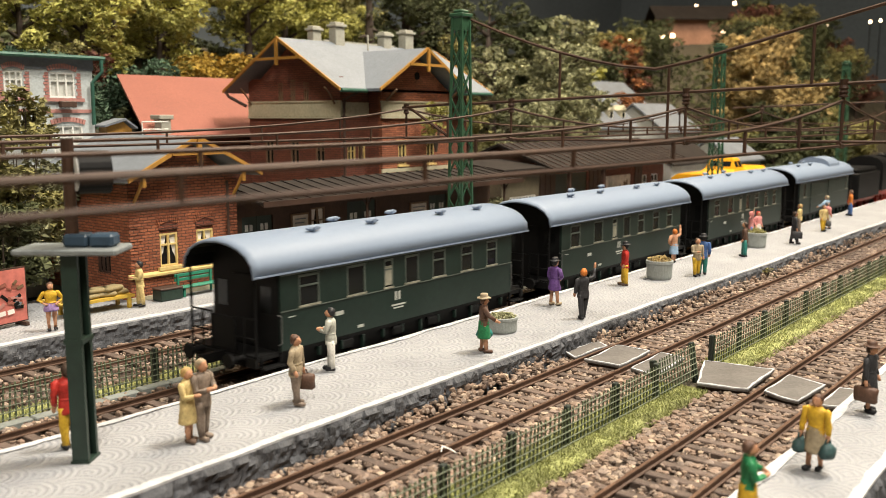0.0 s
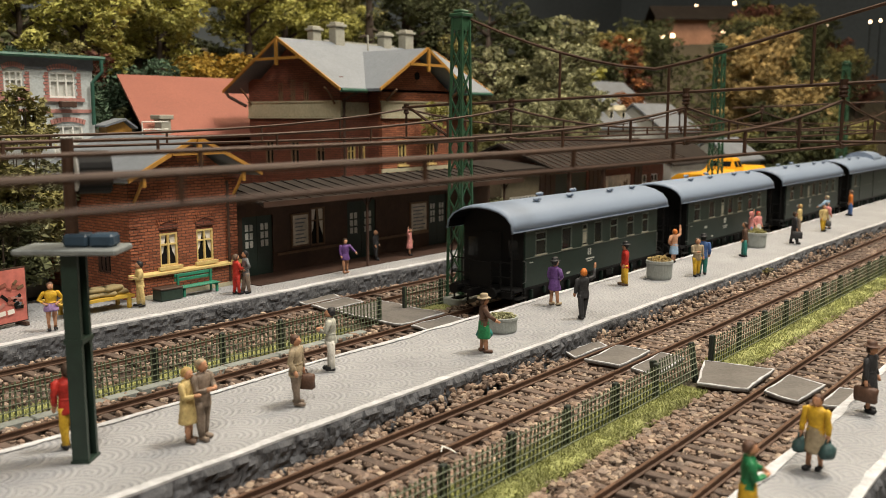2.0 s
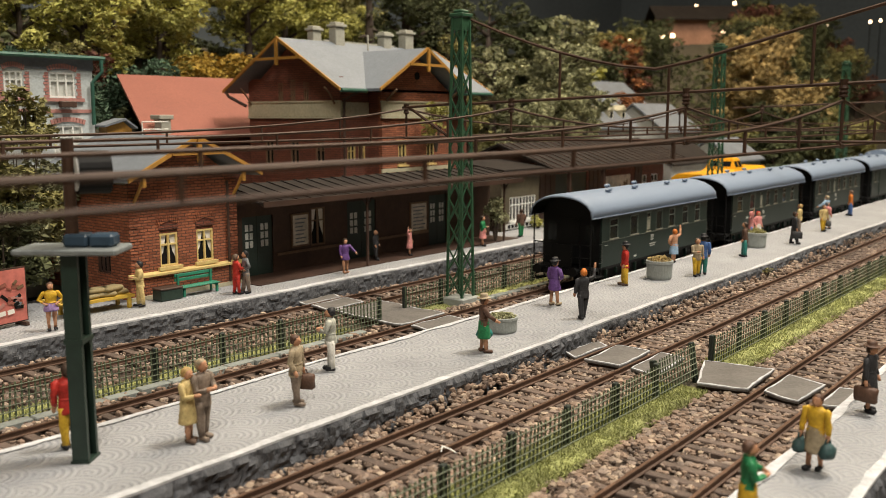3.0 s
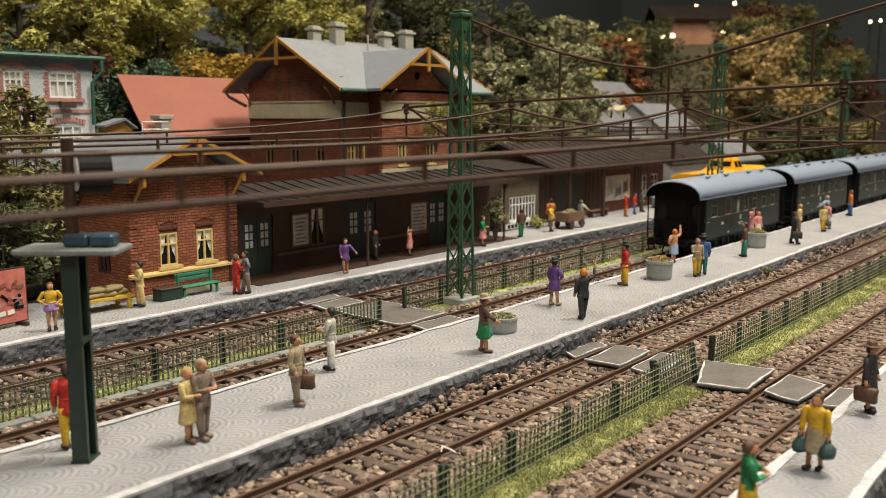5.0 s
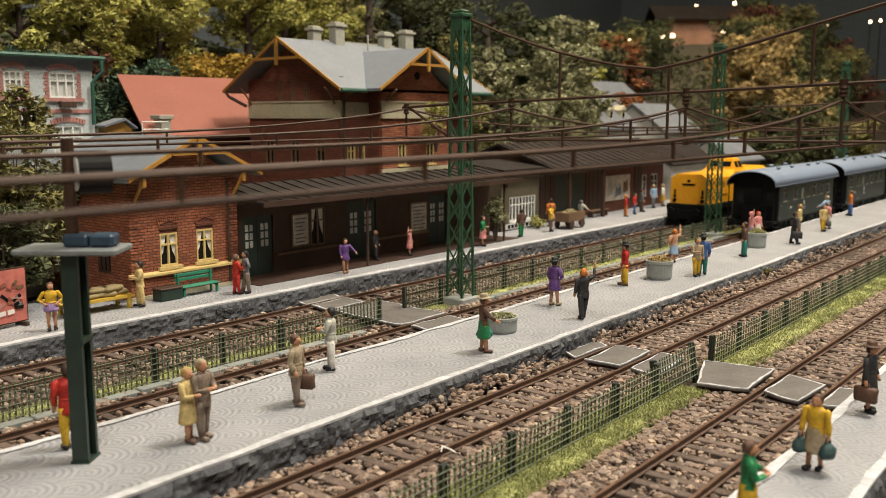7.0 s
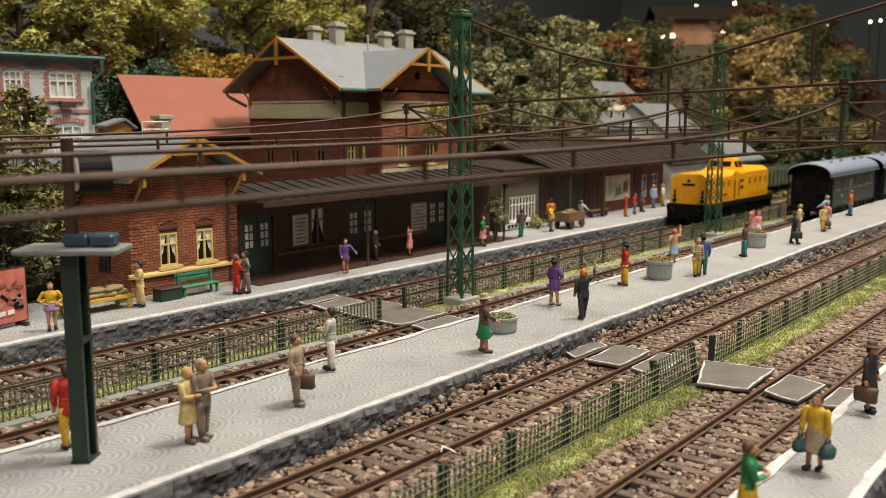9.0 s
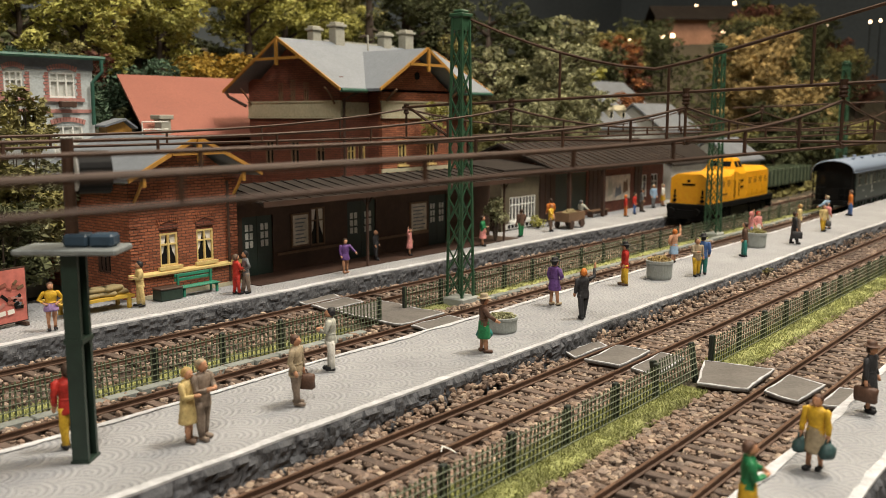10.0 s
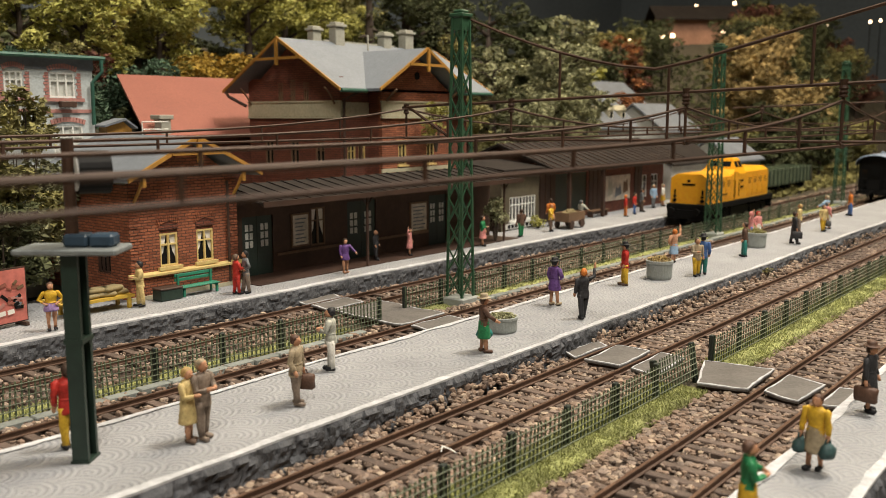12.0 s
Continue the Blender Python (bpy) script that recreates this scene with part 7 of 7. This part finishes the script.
TREES = [(18, 51, 9.5, 3.0, "yellow_green"), (22, 51.5, 10, 3.0, "yellow_green"), (26, 52, 9.5, 2.8, "yellow_green"), (29.5, 51.5, 10.0, 3.0, "yellow_green"), (37, 54.5, 12.0, 3.6, "yellow_green"), (34.3, 56, 10, 3.0, "yellow_green"),
         (40, 58, 10, 3.4, "olive"), (46.5, 57, 10.5, 3.6, "yellow_green"), (51.5, 58.5, 10.5, 3.8, "yellow_green"), (56.5, 60, 9.5, 3.8, "yellow_green"), (61, 62, 9.5, 4.0, "olive"), (66, 64, 8.5, 3.8, "olive"),
         (20, 60, 11, 4.0, "dark_green"), (29, 62, 11, 4.0, "dark_green"), (38, 64, 11, 4.2, "dark_green"), (47, 66, 11, 4.2, "dark_green"), (57, 68, 10, 4.4, "dark_green"), (13, 58, 11, 4.0, "dark_green"),
         (57.4, 46, 13.0, 2.6, "olive"), (60.8, 44, 13.0, 2.8, "grey_green"), (66, 48.5, 16.5, 3.0, "dark_green"), (73, 44.5, 14.0, 3.3, "grey_green"), (76, 46.5, 16.5, 3.6, "grey_green"), (70.5, 43, 10.5, 3.0, "grey_green"),
         (62, 41.5, 8.5, 2.6, "grey_green"), (66.5, 41.5, 9.5, 2.9, "grey_green"), (54.5, 41.5, 9.0, 2.2, "olive"), (80.5, 47.5, 11.5, 2.6, "yellow_green"), (63, 55, 15, 3.8, "dark_green"), (70, 56, 16, 4.2, "dark_green"), (79, 53, 15, 4.0, "dark_green"), (87, 57, 15, 4.4, "dark_green"), (97, 62, 14, 4.6, "dark_green"),
         (113, 60, 12.5, 3.0, "orange"), (94.4, 50.5, 9.0, 3.0, "orange"), (88, 50, 7.5, 2.8, "olive"), (122, 45, 17.0, 5.0, "straw"), (130, 47, 18.5, 5.6, "straw"), (126, 42, 11.5, 5.0, "straw"),
         (106, 60, 12, 4.2, "dark_green"), (140, 50, 12, 5.0, "dark_green"), (152, 52, 12, 5, "olive"), (122, 40, 8.5, 4.5, "dark_green"), (136, 41, 9, 4.6, "olive"),
         (148, 46, 12, 5, "dark_green"), (102, 40, 6, 3.0, "olive"), (97, 42, 6.5, 3.0, "dark_green"), (114, 33.5, 6, 3.2, "dark_green"), (124, 33, 6.5, 3.5, "olive"), (98, 33.5, 5.5, 2.0, "dark_green"), (104, 31.5, 6.5, 1.6, "dark_green")]
FAR = random.Random(17)
for k in range(60):
    fx, fy = FAR.uniform(112, 200), FAR.uniform(50, 70)
    if 2.02 < fx / fy < 2.55:
        continue
    TREES.append((fx, fy, FAR.uniform(7, 11), FAR.uniform(3.6, 5.0), FAR.choice(("dark_green", "dark_green", "olive", "dark_green", "olive", "russet"))))
for i, (x, y, h, w, k) in enumerate(TREES):
    near = x < 75
    tree(x, y, h, w, k, 200 + i, LABEL[k], per=(135 if near else (60 if x < 105 or y < 49 else 30)), size=(0.21 if near else 0.36))
for i, (x, y, h, w) in enumerate(((20, 57, 14, 2.2), (26, 58, 15, 2.4), (41, 60, 15, 2.3), (33, 58, 15, 2.2), (64, 56, 17, 2.2), (57, 54, 16, 2.0), (70, 58, 17, 2.4), (28, 66, 16, 2.4))):
    tree(x, y, h, w, "dark_green", 300 + i, "tall bare-stemmed dark model fir", conifer=True, per=16, size=0.3)


def undergrowth():
    rng = np.random.default_rng(9)
    n = 26000
    x, y = rng.uniform(-5, 150, n), rng.uniform(42, 80, n)
    z = np.array([hill(a, b) for a, b in zip(x, y)]) + rng.uniform(0, 0.5, n)
    ob = tufts("undergrowth", np.stack([x, y, z], 1), rng.uniform(0.2, 0.5, n), LEAF["dark_green"], None, rng)
    tagged(ob, "dark green scrub covering the wooded slope", "scrub")
    n = 9000
    x, y = rng.uniform(66, 150, n), rng.uniform(28.5, 42, n)
    ob = tufts("undergrowth", np.stack([x, y, rng.uniform(-0.3, 0.4, n)], 1), rng.uniform(0.15, 0.4, n), LEAF["olive"], None, rng)
    tagged(ob, "olive scrub beside the far tracks", "scrub")


undergrowth()


# ---- far houses, the neighbouring layout, lamps ----
def far_house(x, y, z, w, d, h, ridge, wall, roof, label, wins=3, rz=0, dormers=0, o=0.35):
    t = thing("far_house", label, "house", at(x, y, z, rz))
    bm = bmesh.new()
    wall_with_holes(bm, "x", -d / 2, 0.2, -w / 2, w / 2, 0, h, [])
    box(bm, -w / 2, w / 2, d / 2 - 0.2, d / 2, 0, h)
    for s in (-1, 1):
        a, b = sorted((s * w / 2, s * (w / 2 - 0.2)))
        box(bm, a, b, -d / 2 + 0.2, d / 2 - 0.2, 0, h)
        extrude_profile(bm, [(-d / 2, h), (0, ridge), (d / 2, h)], a, b)
    part("wall", bm, M[wall], t)
    bm = bmesh.new()
    extrude_profile(bm, [(-d / 2 - o, h - 0.15), (0, ridge + 0.1), (d / 2 + o, h - 0.15), (d / 2 + o, h), (0, ridge + 0.27), (-d / 2 - o, h)], -w / 2 - o, w / 2 + o)
    part("roof", bm, M[roof], t)
    for i in range(dormers):
        u = -w / 2 + w * (i + 0.5) / dormers
        slope = (ridge - h) / (d / 2)
        y0, z0 = -d / 2 + 0.7, h + 0.7 * slope
        bm = bmesh.new()
        box(bm, u - 0.42, u + 0.42, y0, y0 + 1.5, z0 - 0.3, z0 + 1.05)
        extrude_profile(bm, [(u - 0.55, z0 + 1.05), (u + 0.55, z0 + 1.05), (u, z0 + 1.55)], y0 - 0.1, y0 + 1.9, "y")
        do = part("dormer", bm, M["cream_trim"], t)
        one_box("pane", M["glass"], do, u - 0.2, u + 0.2, y0 - 0.03, y0 - 0.003, z0 + 0.15, z0 + 0.85)
    for lvl in range(max(1, int(h / 2.8)) if wins else 0):
        for i in range(wins):
            u = -w / 2 + w * (i + 0.5) / wins
            bm = bmesh.new()
            zz = 1.0 + lvl * 2.7
            box(bm, u - 0.45, u + 0.45, -d / 2 - 0.05, -d / 2 - 0.003, zz, zz + 1.3)
            fr = part("window", bm, M["whitewood"], t)
            one_box("pane", M["glass"], fr, u - 0.36, u + 0.36, -d / 2 - 0.07, -d / 2 - 0.053, zz + 0.08, zz + 1.22)
    for u in (-w / 2 - 0.06, w / 2 + 0.003):
        for k in range(2):
            yy = -d / 5 + k * d / 2.5
            bm = bmesh.new()
            box(bm, u, u + 0.057, yy - 0.45, yy + 0.45, 1.0, 2.4)
            part("window", bm, M["pane"], t)
    return t


far_house(80.5, 46.0, 2.2, 7.5, 6.0, 4.0, 6.9, "whitehouse", "slate", "white house with dormered grey slate roof behind the station", dormers=3)
far_house(91.0, 44.5, 1.6, 8.5, 7.0, 4.2, 6.8, "whitehouse", "slate", "long white house with grey slate roof", 4)
far_house(99.0, 54.5, 5.0, 8.0, 6.5, 3.6, 6.2, "whitehouse", "slate", "grey-roofed white house higher up the slope")
far_house(74.0, 34.8, 0.2, 8.0, 5.0, 3.2, 5.0, "whitehouse", "roofdark", "low white building beyond the freight shed", 4)
far_house(86.0, 34.5, 0.2, 7.0, 5.0, 3.0, 4.8, "whitehouse", "slate", "low pale building near the tracks", 3)
far_house(174.5, 77, 19.4, 14, 8, 6.4, 9.2, "farwall", "roofdark", "far pinkish house with dark roof on the neighbouring layout", 0, -51, o=1.8)


def freight_wagon(x, y):
    t = thing("freight_wagon", "dull green open freight wagon in the siding", "freight wagon", at(x, y, 0))
    bm = bmesh.new()
    for q in ((-3.5, 3.5, -1.35, -1.25), (-3.5, 3.5, 1.25, 1.35), (-3.5, -3.4, -1.25, 1.25), (3.4, 3.5, -1.25, 1.25)):
        box(bm, *q, 1.0, 2.4)
    box(bm, -3.5, 3.5, -1.3, 1.3, 0.85, 1.0)
    part("body", bm, M["fence"], t)
    for a in np.arange(-3.2, 3.3, 1.05):
        one_box("stanchion", M["mastdark"], t, a - 0.05, a + 0.05, -1.42, -1.352, 0.9, 2.4)
    bm = bmesh.new()
    for a in (-2.2, 2.2):
        for b in (-0.76, 0.76):
            tube(bm, [(a, b - 0.06, 0.48), (a, b + 0.06, 0.48)], 0.48, 14)
        box(bm, a - 0.3, a + 0.3, -1.1, 1.1, 0.4, 0.85)
    part("running_gear", bm, M["black"], t)


freight_wagon(84.5, 30.2)
freight_wagon(92.0, 30.2)


def far_lamp(x, y, z, r=0.42):
    t = thing("hall_lamp", "small glowing warm lamp on the neighbouring layout", "lamp", at(x, y, z), "lamps in the dark background")
    bm = bmesh.new()
    lathe(bm, [(r * 0.3, -r), (r * 0.9, -r * 0.5), (r, 0), (r * 0.8, r * 0.6), (r * 0.2, r)], 12)
    part("glowing_bulb", bm, M["bulb"], t)
    bm = bmesh.new()
    tube(bm, [(0, 0, -88.2 - z), (0, 0, -r)], 0.12, 6)
    part("stem", bm, M["black"], t)


for p in [(122.5, 64.0, 18.4), (133.8, 64.0, 19.5), (137.3, 64.0, 19.9), (157.7, 64.0, 22.0), (161.6, 64.0, 22.5), (211.6, 64.0, 27.0), (218.1, 64.0, 27.8), (253.1, 64.0, 31.1), (262.9, 64.0, 32.2)]:
    far_lamp(*p, 0.36)
for p in [(227.4, 110.0, 35.2), (250.7, 110.0, 38.0), (279.0, 110.0, 41.6)]:
    far_lamp(*p, 0.55)
bush(41.4, 14.25, -0.1, 0.35, 0.6, "olive", 80, "small weed growing against the platform side", 300, 0.07)


def scrap(x, y):
    t = thing("plastic_scrap", "small broken white plastic piece lying on the rail", "scrap", at(x, y, 0.0, 20))
    bm = bmesh.new()
    tube(bm, [(-0.16, 0, 0.03), (0.0, 0.03, 0.10), (0.14, 0.0, 0.05)], [0.013, 0.022, 0.01], 5)
    tube(bm, [(0.0, 0.03, 0.10), (0.03, -0.16, 0.04), (0.02, -0.30, -0.02)], [0.02, 0.02, 0.01], 5)
    part("splinter", bm, M["whitewood"], t)


scrap(15.00, 12.10)


# ---- what moves ----
def motions():
    rows = [(0.0, 15.02), (1.5, 24.0), (3.0, 32.75), (4.8, 42.6), (5.5, 46.4), (6.5, 51.95), (7.2, 55.85), (8.8, 64.7), (9.5, 68.7), (10.5, 74.5), (12.0, 83.6)]
    for t, wheels, ahead in TRAIN:
        walk(t, [(s, at(x + ahead, 20.05, 0)) for s, x in rows])
    walk(ENGINE, [(s, at(x + 58.0, 20.05, 0)) for s, x in rows])
    steps = [i * 0.1 for i in range(121)]
    xs = np.interp(steps, [r[0] for r in rows], [r[1] for r in rows])
    for t, wheels, ahead in TRAIN:
        for w, x in wheels:
            walk(w, [(s, at(x, 0, 0.5, 0, 0, math.degrees((d - xs[0]) / 0.5))) for s, d in zip(steps, xs)])
    for w, x, r in ENGINE_WHEELS:
        walk(w, [(s, at(x, 0, r, 0, 0, math.degrees((d - xs[0]) / r))) for s, d in zip(steps, xs)])


motions()
